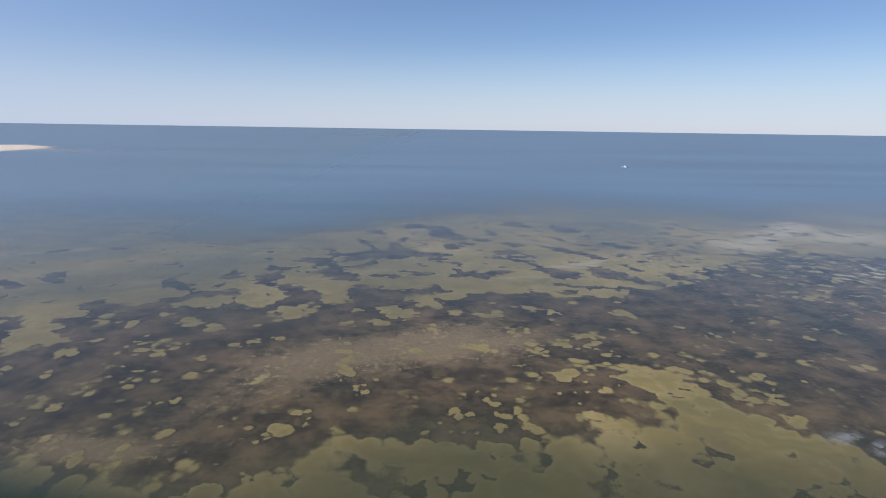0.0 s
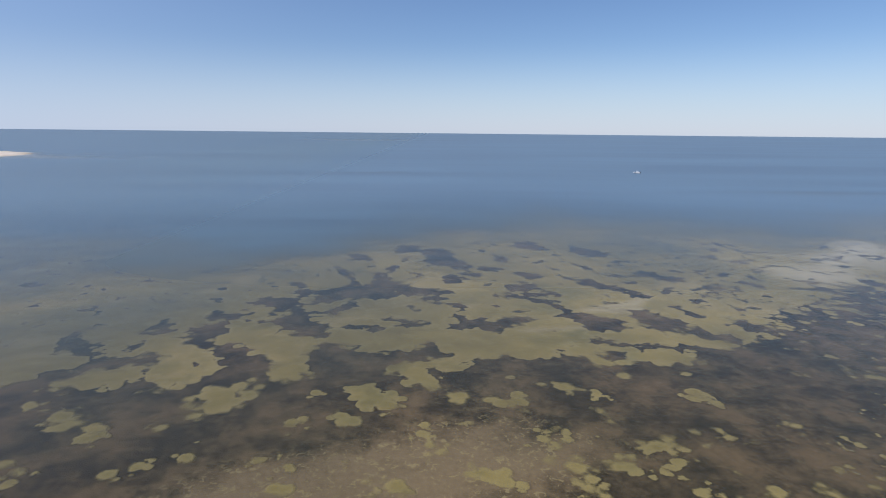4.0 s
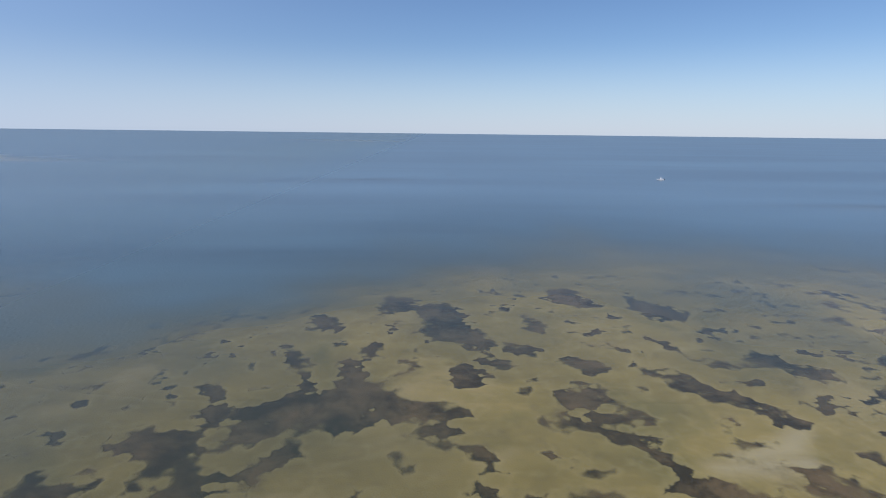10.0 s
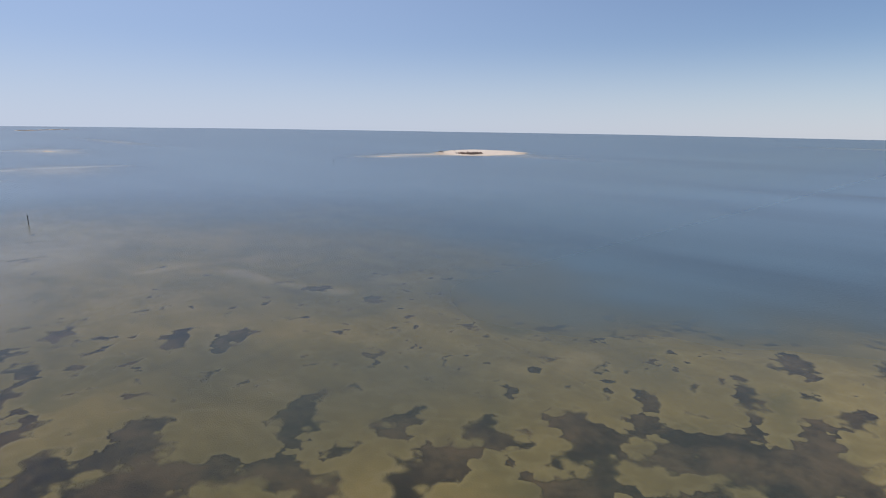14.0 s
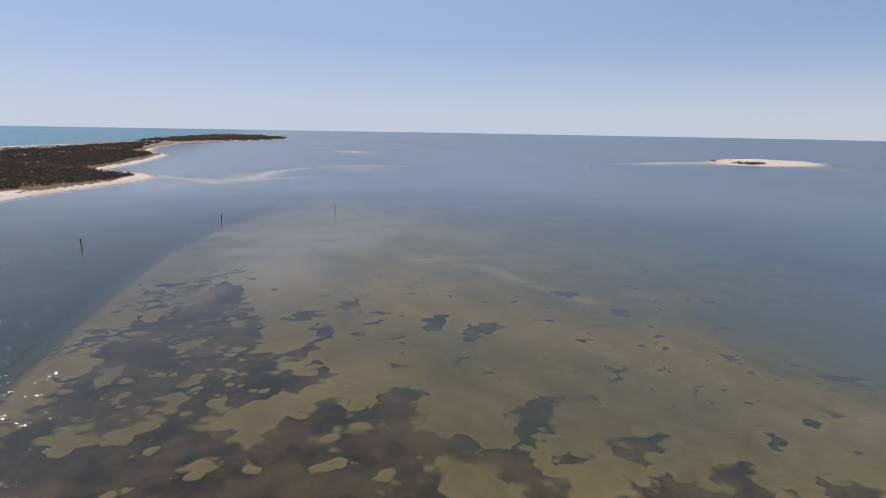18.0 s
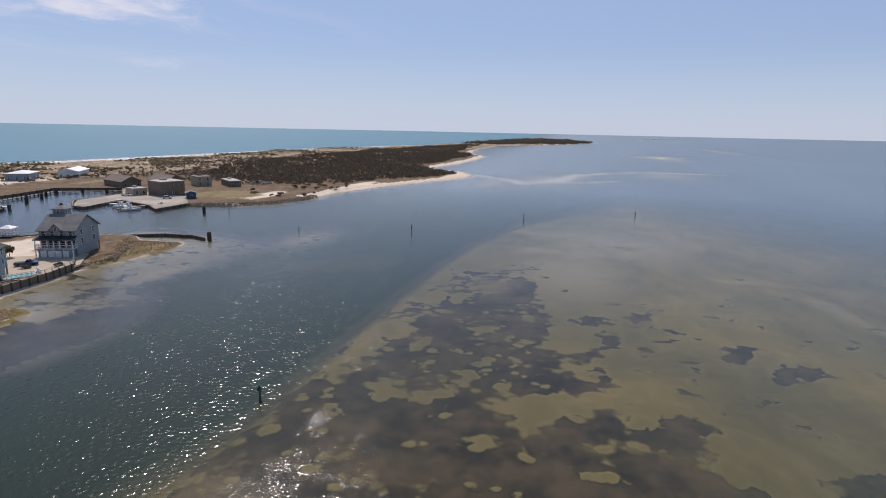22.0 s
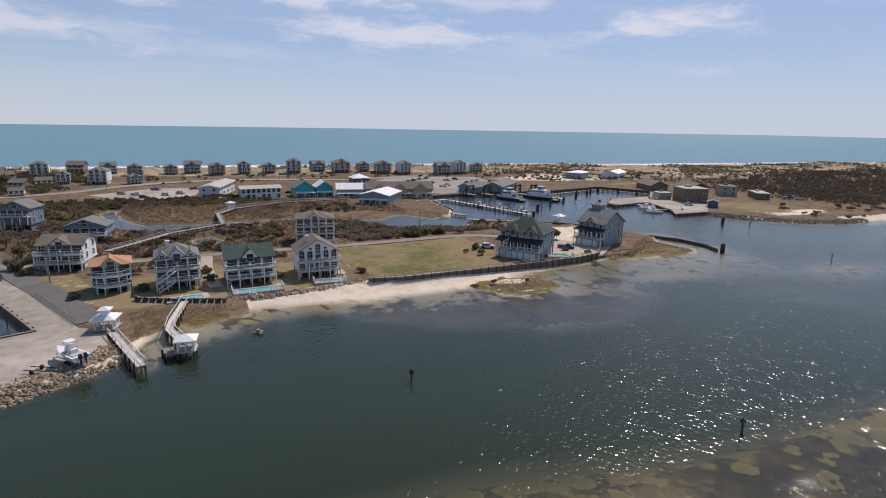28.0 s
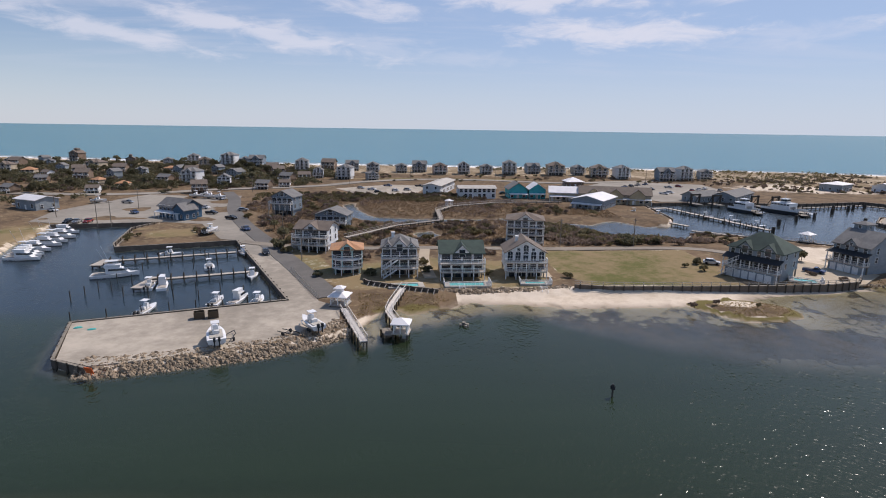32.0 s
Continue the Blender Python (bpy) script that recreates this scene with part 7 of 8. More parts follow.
def open_boat(label, m, L=7.5, trailer=False, hull=None, group="small boats"):
    root = thing("centre_console_boat", label, "boat", m, group)
    B, H = L * 0.40, L * 0.14
    up = 0.95 if trailer else 0.0
    lift = lambda s: Shape().add([(x, y, z + up) for x, y, z in s.v], s.f)
    part("hull", lift(Shape().loft(hull_rings(L, B, H, 0.1, -0.3))), hull or GEL, root)
    part("deck", lift(Shape().box(-B * 0.36, B * 0.36, -L * 0.42, L * 0.12, H * 0.84, H * 0.93)), CONCRETE, root, "pale grey cockpit sole")
    part("console", lift(Shape().loft([[(-0.5, -0.6, H * 0.9), (0.5, -0.6, H * 0.9), (0.5, 0.5, H * 0.9), (-0.5, 0.5, H * 0.9)], [(-0.45, -0.4, H + 1.1), (0.45, -0.4, H + 1.1), (0.4, 0.15, H + 1.1), (-0.4, 0.15, H + 1.1)]])), GEL, root)
    part("seat", lift(Shape().box(-0.55, 0.55, -1.6, -1.0, H * 0.9, H + 0.55)), TRIM, root)
    part("hardtop", lift(Shape().box(-0.72, 0.72, -1.2, 0.4, H + 1.75, H + 1.83)), GEL, root)
    leg = Shape().tube(0, 0, 0, 1.76 + H * 0.1, 0.035, 6).mesh("top_leg", CHROME)
    for sx in (-0.6, 0.6):
        for yy in (-1.0, 0.2):
            part("top_leg", leg, None, root, at=pose(sx, yy, H * 0.9 + up))
    for sx in (-0.4, 0.4):
        part("outboard_motor", lift(Shape().box(sx - 0.2, sx + 0.2, -L / 2 - 0.55, -L / 2 - 0.05, H * 0.6, H * 0.6 + 0.7).box(sx - 0.1, sx + 0.1, -L / 2 - 0.4, -L / 2 - 0.2, -0.5, H * 0.6)), DARK, root)
    if trailer:
        frame_ob = part("trailer", Shape().bar((-0.7, -L * 0.4, 0.55), (-0.7, L * 0.35, 0.55), 0.1, 0.14).bar((0.7, -L * 0.4, 0.55), (0.7, L * 0.35, 0.55), 0.1, 0.14).bar((-0.7, L * 0.35, 0.55), (0, L * 0.62, 0.55), 0.1, 0.14).bar((0.7, L * 0.35, 0.55), (0, L * 0.62, 0.55), 0.1, 0.14).bar((-1.0, -L * 0.15, 0.4), (1.0, -L * 0.15, 0.4), 0.1, 0.1), CHROME, root)
        wheel = Shape().loft([[(-0.12 + 0.24 * k, math.cos(a) * 0.33, math.sin(a) * 0.33) for a in np.arange(12) * math.pi / 6] for k in (0, 1)]).mesh("wheel", RUBBER)
        for sx in (-1.05, 1.05):
            for yy in (-L * 0.2, -L * 0.09):
                part("wheel", wheel, None, frame_ob, at=pose(sx, yy, 0.33))
    return root


fisher = sportfisher("white sport fishing boat moored at the grassy bank", pose(119, -57, 0, 0, 0, 86), 9.6)
cruiser = sportfisher("low white cabin cruiser moored at the grassy bank", pose(118, -54, 0, 0, 0, 85), 9.8, low=True)
for x, y, turn in ((120.5, -63, 84), (121.5, -70, 88), (124, -83, 84), (127.5, -91, 90), (122.5, -76, 80), (116.5, -51, 84)):
    copy_thing(cruiser if int(y) % 2 else fisher, pose(x, y, 0, 0, 0, turn))
sportfisher("long white sport fishing boat with a tower at the dock", pose(82, -32, 0, 0, 0, 105), 10.8)
small = open_boat("white centre-console boat moored in the basin", pose(69, -22, 0, 0, 0, 190), 6.6)
for x, y, turn in ((62, -4, 170), (61, -41, 200), (46.5, -30, 10), (49, -9, 175), (40, -9, 175), (56, -57, 20), (77, -56, 100)):
    copy_thing(small, pose(x, y, 0, 0, 0, turn))
sportfisher("white cabin boat moored stern-to in the basin", pose(66, -22.5, 0, 0, 0, 195), 7.6, low=True)
sportfisher("small white cabin boat beside the mole", pose(44.5, -10.5, 0, 0, 0, 165), 7.2, low=True)
open_boat("white fishing boat parked on a trailer on the gravel", pose(41, 17, 1.34, 0, 0, 200), 7.8, True)
open_boat("white fishing boat on a trailer by the rocks", pose(25, 11.5, 1.34, 0, 0, 215), 7.0, True)
open_boat("white boat on a trailer in the boat park", pose(74, -84, 1.30, 0, 0, 160), 7.0, True)
for x, y, turn in ((104, -178, 80), (99, -176, 70), (108, -184, 60), (112, -180, 75), (170, -152, 100), (176, -146, 80), (150, -160, 90)):
    open_boat("white boat stored on a trailer at the back of the lot", pose(x, y, 1.30, 0, 0, turn), 7.0, True)
for x, y, turn in ((-209, -90, 20), (-213, -96, 200), (-203, -80, 30), (-208, -86, 200), (-218, -76, 20)):
    open_boat("patrol boat tied up at the station dock", pose(x, y, 0, 0, 0, turn), 8.0)
open_boat("small white boat on the open sound", pose(198, 580, 0, 0, 0, 60), 6.0)
for x, y, turn in ((-142, -104, 75), (-133, -128, 80), (-139, -118, 70), (-104, -140, 40), (-112, -132, 60)):
    open_boat("small white boat moored at the harbour pier", pose(x, y, 0, 0, 0, turn), 6.5)


def ferry(label, m, L, B):
    root = thing("ferry", label, "ferry", m)
    part("hull", Shape().loft([[(-B / 2 * k, y, z0), (B / 2 * k, y, z0), (B / 2 * k1, y, 1.8), (-B / 2 * k1, y, 1.8)] for y, k, k1, z0 in ((-L / 2, 0.6, 0.75, 0.4), (-L * 0.4, 0.9, 1.0, -0.6), (L * 0.4, 0.9, 1.0, -0.6), (L / 2, 0.6, 0.75, 0.4))]), DARK, root, "dark steel hull")
    part("car_deck", Shape().box(-B * 0.46, B * 0.46, -L * 0.47, L * 0.47, 1.8, 1.92), ROAD_OLD, root)
    for sx in (-1, 1):
        part("bulwark", Shape().box(sx * B * 0.48 - 0.1, sx * B * 0.48 + 0.1, -L * 0.4, L * 0.4, 1.8, 3.1), GEL, root)
    house_ob = part("deckhouse", Shape().box(-B * 0.46, B * 0.46, -L * 0.2, L * 0.18, 4.2, 6.4).box(-B * 0.46, -B * 0.3, -L * 0.2, L * 0.18, 1.8, 4.2).box(B * 0.3, B * 0.46, -L * 0.2, L * 0.18, 1.8, 4.2), GEL, root)
    for i in range(6):
        y = -L * 0.17 + L * 0.32 * i / 5
        for sx in (-1, 1):
            part("window", Shape().box(sx * B * 0.465 - 0.03, sx * B * 0.465 + 0.03, y - 0.7, y + 0.7, 5.0, 5.9), GLASS, house_ob)
    part("wheelhouse", Shape().loft([[(-2, -1.8, 6.4), (2, -1.8, 6.4), (2, 2.2, 6.4), (-2, 2.2, 6.4)], [(-1.9, -1.6, 8.7), (1.9, -1.6, 8.7), (1.9, 1.9, 8.7), (-1.9, 1.9, 8.7)]]).box(-2.3, 2.3, -2.1, 2.4, 8.7, 8.85), GEL, root)
    part("wheelhouse_window", Shape().loft([[(-2.02, -1.8, 7.3), (2.02, -1.8, 7.3), (2.02, 2.15, 7.3), (-2.02, 2.15, 7.3)], [(-1.97, -1.72, 8.3), (1.97, -1.72, 8.3), (1.97, 2.05, 8.3), (-1.97, 2.05, 8.3)]]), GLASS, root)
    part("ramp", Shape().box(-B * 0.3, B * 0.3, L * 0.46, L * 0.5 + 3.0, 1.5, 1.75), CHROME, root)
    part("mast", Shape().tube(0, 0, 8.8, 12.0, 0.1, 6).bar((-1.2, 0, 11), (1.2, 0, 11), 0.06, 0.06), CHROME, root)
    return root


ferry("white car ferry with a dark hull in its slip", pose(-163, -147, 0, 0, 0, 14) @ Matrix.Scale(0.74, 4), 24, 8)
ferry("larger white car ferry with upper decks at the landing", pose(-182, -144, 0, 0, 0, 22) @ Matrix.Scale(0.8, 4), 30, 9)


def gantry(x, y, turn, w=5.0, h=6.5):
    root = thing("ramp_gantry", "dark steel gantry over a ferry ramp", "gantry", pose(x, y, 0, 0, 0, turn), "ramp gantries")
    leg = Shape().box(-0.35, 0.35, -0.35, 0.35, -1.0, h).box(-0.5, 0.5, -0.5, 0.5, h - 0.9, h).mesh("leg", PILE)
    for sx in (-w / 2, w / 2):
        part("leg", leg, None, root, at=pose(sx, 0, 0))
        part("stay", Shape().bar((sx, 0, h - 0.5), (sx, -3.0, 1.2), 0.25, 0.25), PILE, root)
    part("beam", Shape().box(-w / 2 - 0.5, w / 2 + 0.5, -0.3, 0.3, h - 0.9, h - 0.1), PILE, root)
    part("ramp", Shape().box(-w / 2 + 0.6, w / 2 - 0.6, -4.0, 4.0, 1.2, 1.45), ROAD_OLD, root, "bleached steel ramp")


for x, y, turn in ((-158, -163, 14), (-148, -166, 10), (-177, -160, 20), (-187, -158, 22)):
    gantry(x, y, turn)

# ---------------------------------------------------------------- cars
CAR_PAINT = {"white": paint("car_white", (0.75, 0.75, 0.76), rough=0.25), "black": paint("car_black", (0.02, 0.02, 0.025), rough=0.2), "red": paint("car_red", (0.28, 0.03, 0.03), rough=0.25), "silver": paint("car_silver", (0.42, 0.43, 0.45), rough=0.25, metal=0.5), "blue": paint("car_blue", (0.06, 0.10, 0.22), rough=0.25)}
WHEEL = Shape().loft([[(-0.11 + 0.22 * k, math.cos(a) * 0.35, math.sin(a) * 0.35) for a in np.arange(14) * math.pi / 7] for k in (0, 1)]).mesh("wheel", RUBBER)
LIGHT = Shape().box(-0.2, 0.2, -0.03, 0.03, 0, 0.16).mesh("headlight", TRIM)


def car(colour, truck=False):
    root = thing("pickup_truck" if truck else "car", f"parked {colour} " + ("pickup truck with an open bed" if truck else "car with dark windows"), "truck" if truck else "car", spot(0, 0), "parked cars")
    L, w = (5.4, 0.98) if truck else (4.6, 0.92)
    side = [(-L / 2, 0.45), (-L / 2, 0.95), (-L / 2 + 0.2, 1.0), (L / 2 - 1.3, 1.0), (L / 2 - 0.1, 0.85), (L / 2, 0.5), (L / 2 - 0.1, 0.3), (-L / 2 + 0.1, 0.3)]
    part("body", Shape().loft([[(x, y, z) for y, z in side] for x in (-w, w)]), CAR_PAINT[colour], root)
    a, b = (-0.3, 1.5) if truck else (-1.9, 1.1)
    part("cabin_glass", Shape().loft([[(-w * 0.95, a, 1.0), (w * 0.95, a, 1.0), (w * 0.95, b, 1.0), (-w * 0.95, b, 1.0)], [(-w * 0.8, a + 0.4, 1.52), (w * 0.8, a + 0.4, 1.52), (w * 0.8, b - 0.75, 1.52), (-w * 0.8, b - 0.75, 1.52)]]), GLASS, root, "dark glass round the cabin")
    part("roof", Shape().box(-w * 0.8, w * 0.8, a + 0.4, b - 0.75, 1.52, 1.6), CAR_PAINT[colour], root)
    if truck:
        part("bed", Shape().box(-w * 0.85, w * 0.85, -L / 2 + 0.15, -0.35, 0.99, 1.03), DARK, root)
    for x in (-w + 0.05, w - 0.05):
        for y in (-L * 0.3, L * 0.31):
            part("wheel", WHEEL, None, root, at=pose(x, y, 0.35))
    for x in (-0.6, 0.6):
        part("headlight", LIGHT, None, root, at=pose(x, L / 2 - 0.02, 0.62))
    return root


PARKED = [(96, -143, 70), (97, -174, 20), (77, -136, 100), (76, -115, 60), (64, -91, 30), (48, -52, 20), (137, -160, 80), (120, -129, 40), (134, -105.5, 0), (131, -106, 10), (127, -106, 0), (156, -134, 60), (-83, -37, 60), (31, -225, 60), (24, -219, 60), (10, -213, 60), (3, -217, 50), (-5, -238, 80), (15, -240, 60), (20, -205, 90)]
PARKED += [(-168, -198, 40), (-174, -203, 40), (-180, -208, 40), (-161, -190, 40), (-176, -221, 130), (-183, -226, 130), (-190, -231, 130), (-195, -222, 130), (-150, -205, 40), (-156, -210, 40), (-146, -222, 40), (-152, -228, 40), (-140, -240, 130), (-147, -246, 130), (-154, -252, 130), (-162, -258, 130), (-135, -205, 20), (-170, -240, 40), (-180, -246, 40), (-236, -112, 10), (-234, -86, 30), (-312, -84, 50), (-318, -80, 50), (-323, -86, 40), (60, -112, 20), (88, -128, 70), (-45, -202, 90), (-52, -202, 90), (-34, -202, 90), (-107, -27, 40)]
CARS = [car("white", True), car("black"), car("silver"), car("red"), car("blue", True), car("white"), car("silver", True), car("black", True)]
seen_cars = set()
for i, (x, y, turn) in enumerate(PARKED):
    k, m = (i * 5 + i // 7) % 8, pose(x, y, (1.44 if y < -180 else 1.40), 0, 0, turn)
    if k in seen_cars:
        copy_thing(CARS[k], m)
    else:
        seen_cars.add(k)
        CARS[k].matrix_basis = m
for x, y in ((48.2, 4.4), (45.6, 4.0)):
    root = thing("skip", "rusty brown open waste skip on the gravel", "skip", pose(x, y, 1.33, 0, 0, 18))
    part("bin", Shape().box(-1.0, 1.0, -0.8, -0.7, 0.1, 1.4).box(-1.0, 1.0, 0.7, 0.8, 0.1, 1.4).box(-1.0, -0.9, -0.7, 0.7, 0.1, 1.4).box(0.9, 1.0, -0.7, 0.7, 0.1, 1.4).box(-0.9, 0.9, -0.7, 0.7, 0.1, 0.3), BARK, root)
    part("skid", Shape().box(-1.0, 1.0, -0.6, -0.4, 0, 0.1).box(-1.0, 1.0, 0.4, 0.6, 0, 0.1), DARK, root)
tagged(new("daymark", Shape().tube(0, 0, 0, 1.5, 0.06, 6).box(-0.75, 0.75, -0.05, 0.05, 0.5, 1.7).mesh("daymark", ORANGE)), "orange warning board on the rocks of the mole", "marker").matrix_basis = pose(56.5, 28.6, 0.6, 20, 0, 160)
for x, y in ((69, 9), (66, 10)):
    s = Shape().loft([[(math.cos(a) * r * (1 + 0.2 * math.sin(3 * a)), math.sin(a) * r * 0.6, z) for a in np.arange(10) * math.pi / 5] for r, z in ((0.8, 0), (0.65, 0.15), (0.25, 0.22))])
    tagged(new("net_heap", s.mesh("net_heap", BLUE_TARP)), "heap of aqua fishing net on the gravel", "net").matrix_basis = pose(x, y, 1.33, 0, 0, 20)
for i in range(2):
    root = thing("boat_trailer", "empty galvanised boat trailer on the gravel", "trailer", pose(28.5 + 10.5 * i, 14.2 + 1.8 * i, 1.34, 0, 0, 60 + 120 * i))
    part("trailer_frame", Shape().bar((-0.7, -2.4, 0.5), (-0.7, 1.6, 0.5), 0.1, 0.12).bar((0.7, -2.4, 0.5), (0.7, 1.6, 0.5), 0.1, 0.12).bar((-0.7, 1.6, 0.5), (0, 3.2, 0.5), 0.1, 0.12).bar((0.7, 1.6, 0.5), (0, 3.2, 0.5), 0.1, 0.12).bar((-1, -0.8, 0.4), (1, -0.8, 0.4), 0.1, 0.1), DARK, root)
    for x in (-1.05, 1.05):
        part("wheel", WHEEL, None, root, at=pose(x, -0.8, 0.35))
fence_root = thing("barrier", "row of low timber barrier posts beside the street", "barrier")
for x, y, turn in along([(37, -33), (26, -7)], 1.3):
    part("post", POST_MESH, None, fence_root, at=pose(x, y, 1.3))
    part("brace", Shape().bar((x, y, 2.2), (x + 1.0, y + 0.4, 1.35), 0.1, 0.1), TIMBER_PALE, fence_root)


def power_pole(x, y, h=9.5):
    root = thing("power_pole", "weathered wooden power pole with a crossarm", "pole", pose(x, y, 1.2, 0, 0, 40), "power poles")
    part("pole", Shape().tube(0, 0, -0.5, h, 0.16, 8, 0.11), TIMBER, root)
    part("crossarm", Shape().box(-1.2, 1.2, -0.06, 0.06, h - 0.9, h - 0.75), TIMBER, root)
    for k in (-1.1, 0, 1.1):
        part("insulator", Shape().tube(k, 0, h - 0.75, h - 0.55, 0.05, 6), CHROME, root)


for x, y in ((124, -142), (146, -119), (121, -101), (116, -101), (90, -205), (40, -253), (0, -276), (-60, -276), (-110, -258), (-170, -275), (-230, -265), (-290, -248), (60, -110), (48, -78), (36, -44), (-70, -62), (-45, -62)):
    power_pole(x, y)

# ---------------------------------------------------------------- plants
def leaf_cloud(name, mat, places, leaf, per, q):
    """Many small leaves round the given lobes (x, y, z, radius, height), as one mesh."""
    p = np.repeat(np.asarray(places, float), per, 0)
    k = len(p)
    way = q.normal(size=(k, 3))
    way /= np.linalg.norm(way, axis=1)[:, None]
    way[:, 2] = np.abs(way[:, 2]) * 1.1 - 0.15
    shell = q.uniform(0.55, 1.08, k)
    at = p[:, :3] + way * shell[:, None] * np.stack([p[:, 3], p[:, 3], p[:, 4]], 1)
    a = q.normal(size=(k, 3)) + way * 0.4
    a /= np.linalg.norm(a, axis=1)[:, None]
    b = np.cross(a, q.normal(size=(k, 3)))
    b /= np.linalg.norm(b, axis=1)[:, None]
    size = leaf * q.uniform(0.6, 1.4, k)[:, None] * p[:, 3:4] ** 0.5
    verts = np.stack([at - a * size, at + b * size * 0.7, at + a * size, at - b * size * 0.7], 1).reshape(-1, 3)
    me = bpy.data.meshes.new(name)
    me.from_pydata(verts.tolist(), [], np.arange(4 * k).reshape(-1, 4).tolist())
    me.materials.append(mat)
    return me


def bush(kind, k):
    """One bush or small tree: stems and a crown of several leafy lobes. Returns (name, trunk mesh, crown mesh, label)."""
    q = np.random.RandomState(k)
    mat, height, wide, leaf, per = {"brown": (LEAF_BROWN, 1.5, 1.3, 0.30, 46), "dark": (LEAF_DARK, 2.2, 1.5, 0.34, 60), "olive": (LEAF_OLIVE, 1.8, 1.3, 0.30, 50), "tree": (LEAF_DARK, 3.6, 1.8, 0.36, 70)}[kind]
    lobes = [(q.normal() * wide * 0.45, q.normal() * wide * 0.45, height * q.uniform(0.45 if kind == "tree" else 0.2, 0.85 if kind == "tree" else 0.65), wide * q.uniform(0.4, 0.75), height * q.uniform(0.25, 0.4)) for _ in range(6)]
    stems = Shape()
    for x, y, z, r, h in lobes[:4]:
        stems.loft([[(c * 0.09, s * 0.09, -0.3) for c, s in ((1, 0), (0, 1), (-1, 0), (0, -1))], [(x * 0.4 + c * 0.07, y * 0.4 + s * 0.07, z * 0.5) for c, s in ((1, 0), (0, 1), (-1, 0), (0, -1))], [(x + c * 0.03, y + s * 0.03, z + h * 0.3) for c, s in ((1, 0), (0, 1), (-1, 0), (0, -1))]])
    return stems.mesh("trunk", BARK), leaf_cloud("crown", mat, lobes, leaf, per, q)


BUSHES = {kind: [bush(kind, 10 * j + i) for i in range(4)] for j, kind in enumerate(("brown", "dark", "olive", "tree"))}
LABELS = {"brown": "bare brown wax myrtle shrub in the marsh", "dark": "dark green wind-clipped evergreen shrub", "olive": "olive green coastal shrub", "tree": "dark green live oak with a rounded crown"}
KEEP_OFF = [(22, -33), (8, -32), (-8, -29), (-25, -29), (-35, -71), (34, -61), (33, -99), (56, -128), (-90, -25), (-124, -30), (97, -120), (-34, -187), (-57, -190), (-68, -190), (-81, -180), (-89, -154), (-106, -172), (-16, -214), (-16, -202), (-16, -226)]
ROADS = [[(24, -9), (36, -36), (53, -72), (69, -106), (82, -140), (92, -176), (104, -206)], [(187, -192), (109, -219), (60, -239), (33, -266), (-6, -286), (-55, -284), (-108, -268), (-190, -285)], [(60, -70), (34, -60), (-2, -60), (-40, -58), (-84, -58), (-98, -50)], [(-26, -58), (-30, -24)], [(0, -58), (0, -24)]]


def free(x, y, gap=1.0):
    ok = np.ones(x.shape, bool)
    for hx, hy in KEEP_OFF:
        ok &= np.hypot(x - hx, y - hy) > 8.5
    for hx, hy in TOWN:
        ok &= np.hypot(x - hx, y - hy) > 6.8
    for road in ROADS:
        ok &= line_distance(road, x, y) > 4.2 + gap
    ok &= line_distance([(26, -72), (19, -81), (9, -95), (-7, -106), (-9, -133), (-17, -147), (-40, -160), (-75, -163)], x, y) > 2.4
    return ok


def plant(zone, count, kinds, seed, grow=(0.7, 1.4), group="marsh shrubs", joined=""):
    """Bushes at random inside an outline, on dry free ground; joined: all but the trees become one piece of that name."""
    q = np.random.RandomState(seed)
    zx, zy = [p[0] for p in zone], [p[1] for p in zone]
    x, y = q.uniform(min(zx), max(zx), count * 8), q.uniform(min(zy), max(zy), count * 8)
    info = lay(x, y)
    ok = (outline_distance(zone, x, y) > 0) & (info["h"] > 0.45) & free(x, y)
    ok &= field(x, y, 22, 2) > -0.25
    rest, mats = {}, {"brown": LEAF_BROWN, "dark": LEAF_DARK, "olive": LEAF_OLIVE}
    for i in np.nonzero(ok)[0][:count]:
        kind = kinds[q.randint(len(kinds))]
        trunk, crown = BUSHES[kind][q.randint(4)]
        z, turn, size = float(info["h"][i]), q.uniform(0, 360), q.uniform(*grow)
        if joined and kind != "tree":
            for _ in range(4):
                rest.setdefault(kind, []).append((x[i] + q.normal() * size * 0.6, y[i] + q.normal() * size * 0.6, z + size * q.uniform(0.6, 1.3), size * q.uniform(0.6, 1.0), size * 0.7))
            continue
        root = thing("tree" if kind == "tree" else "shrub", LABELS[kind], "tree" if kind == "tree" else "shrub", pose(x[i], y[i], z, 0, 0, turn) @ Matrix.Scale(size, 4), group)
        part("trunk", trunk, None, root)
        part("crown", crown, None, root)
    for kind, places in rest.items():
        tagged(new(joined, leaf_cloud(joined, mats[kind], places, 0.32, 60, q)), LABELS[kind].replace("shrub", "shrubs").replace("in the marsh", "thicket"), "shrubs", kind="stuff")


def single(kind, x, y, size=1.0):
    trunk, crown = BUSHES[kind][int(abs(x * 7 + y)) % 4]
    root = thing("tree" if kind == "tree" else "shrub", LABELS[kind] if kind != "brown" else "bare brown shrub in a garden", "tree" if kind == "tree" else "shrub", pose(x, y, LAND_Z, 0, 0, x * 40) @ Matrix.Scale(size, 4), "garden shrubs")
    part("trunk", trunk, None, root)
    part("crown", crown, None, root)


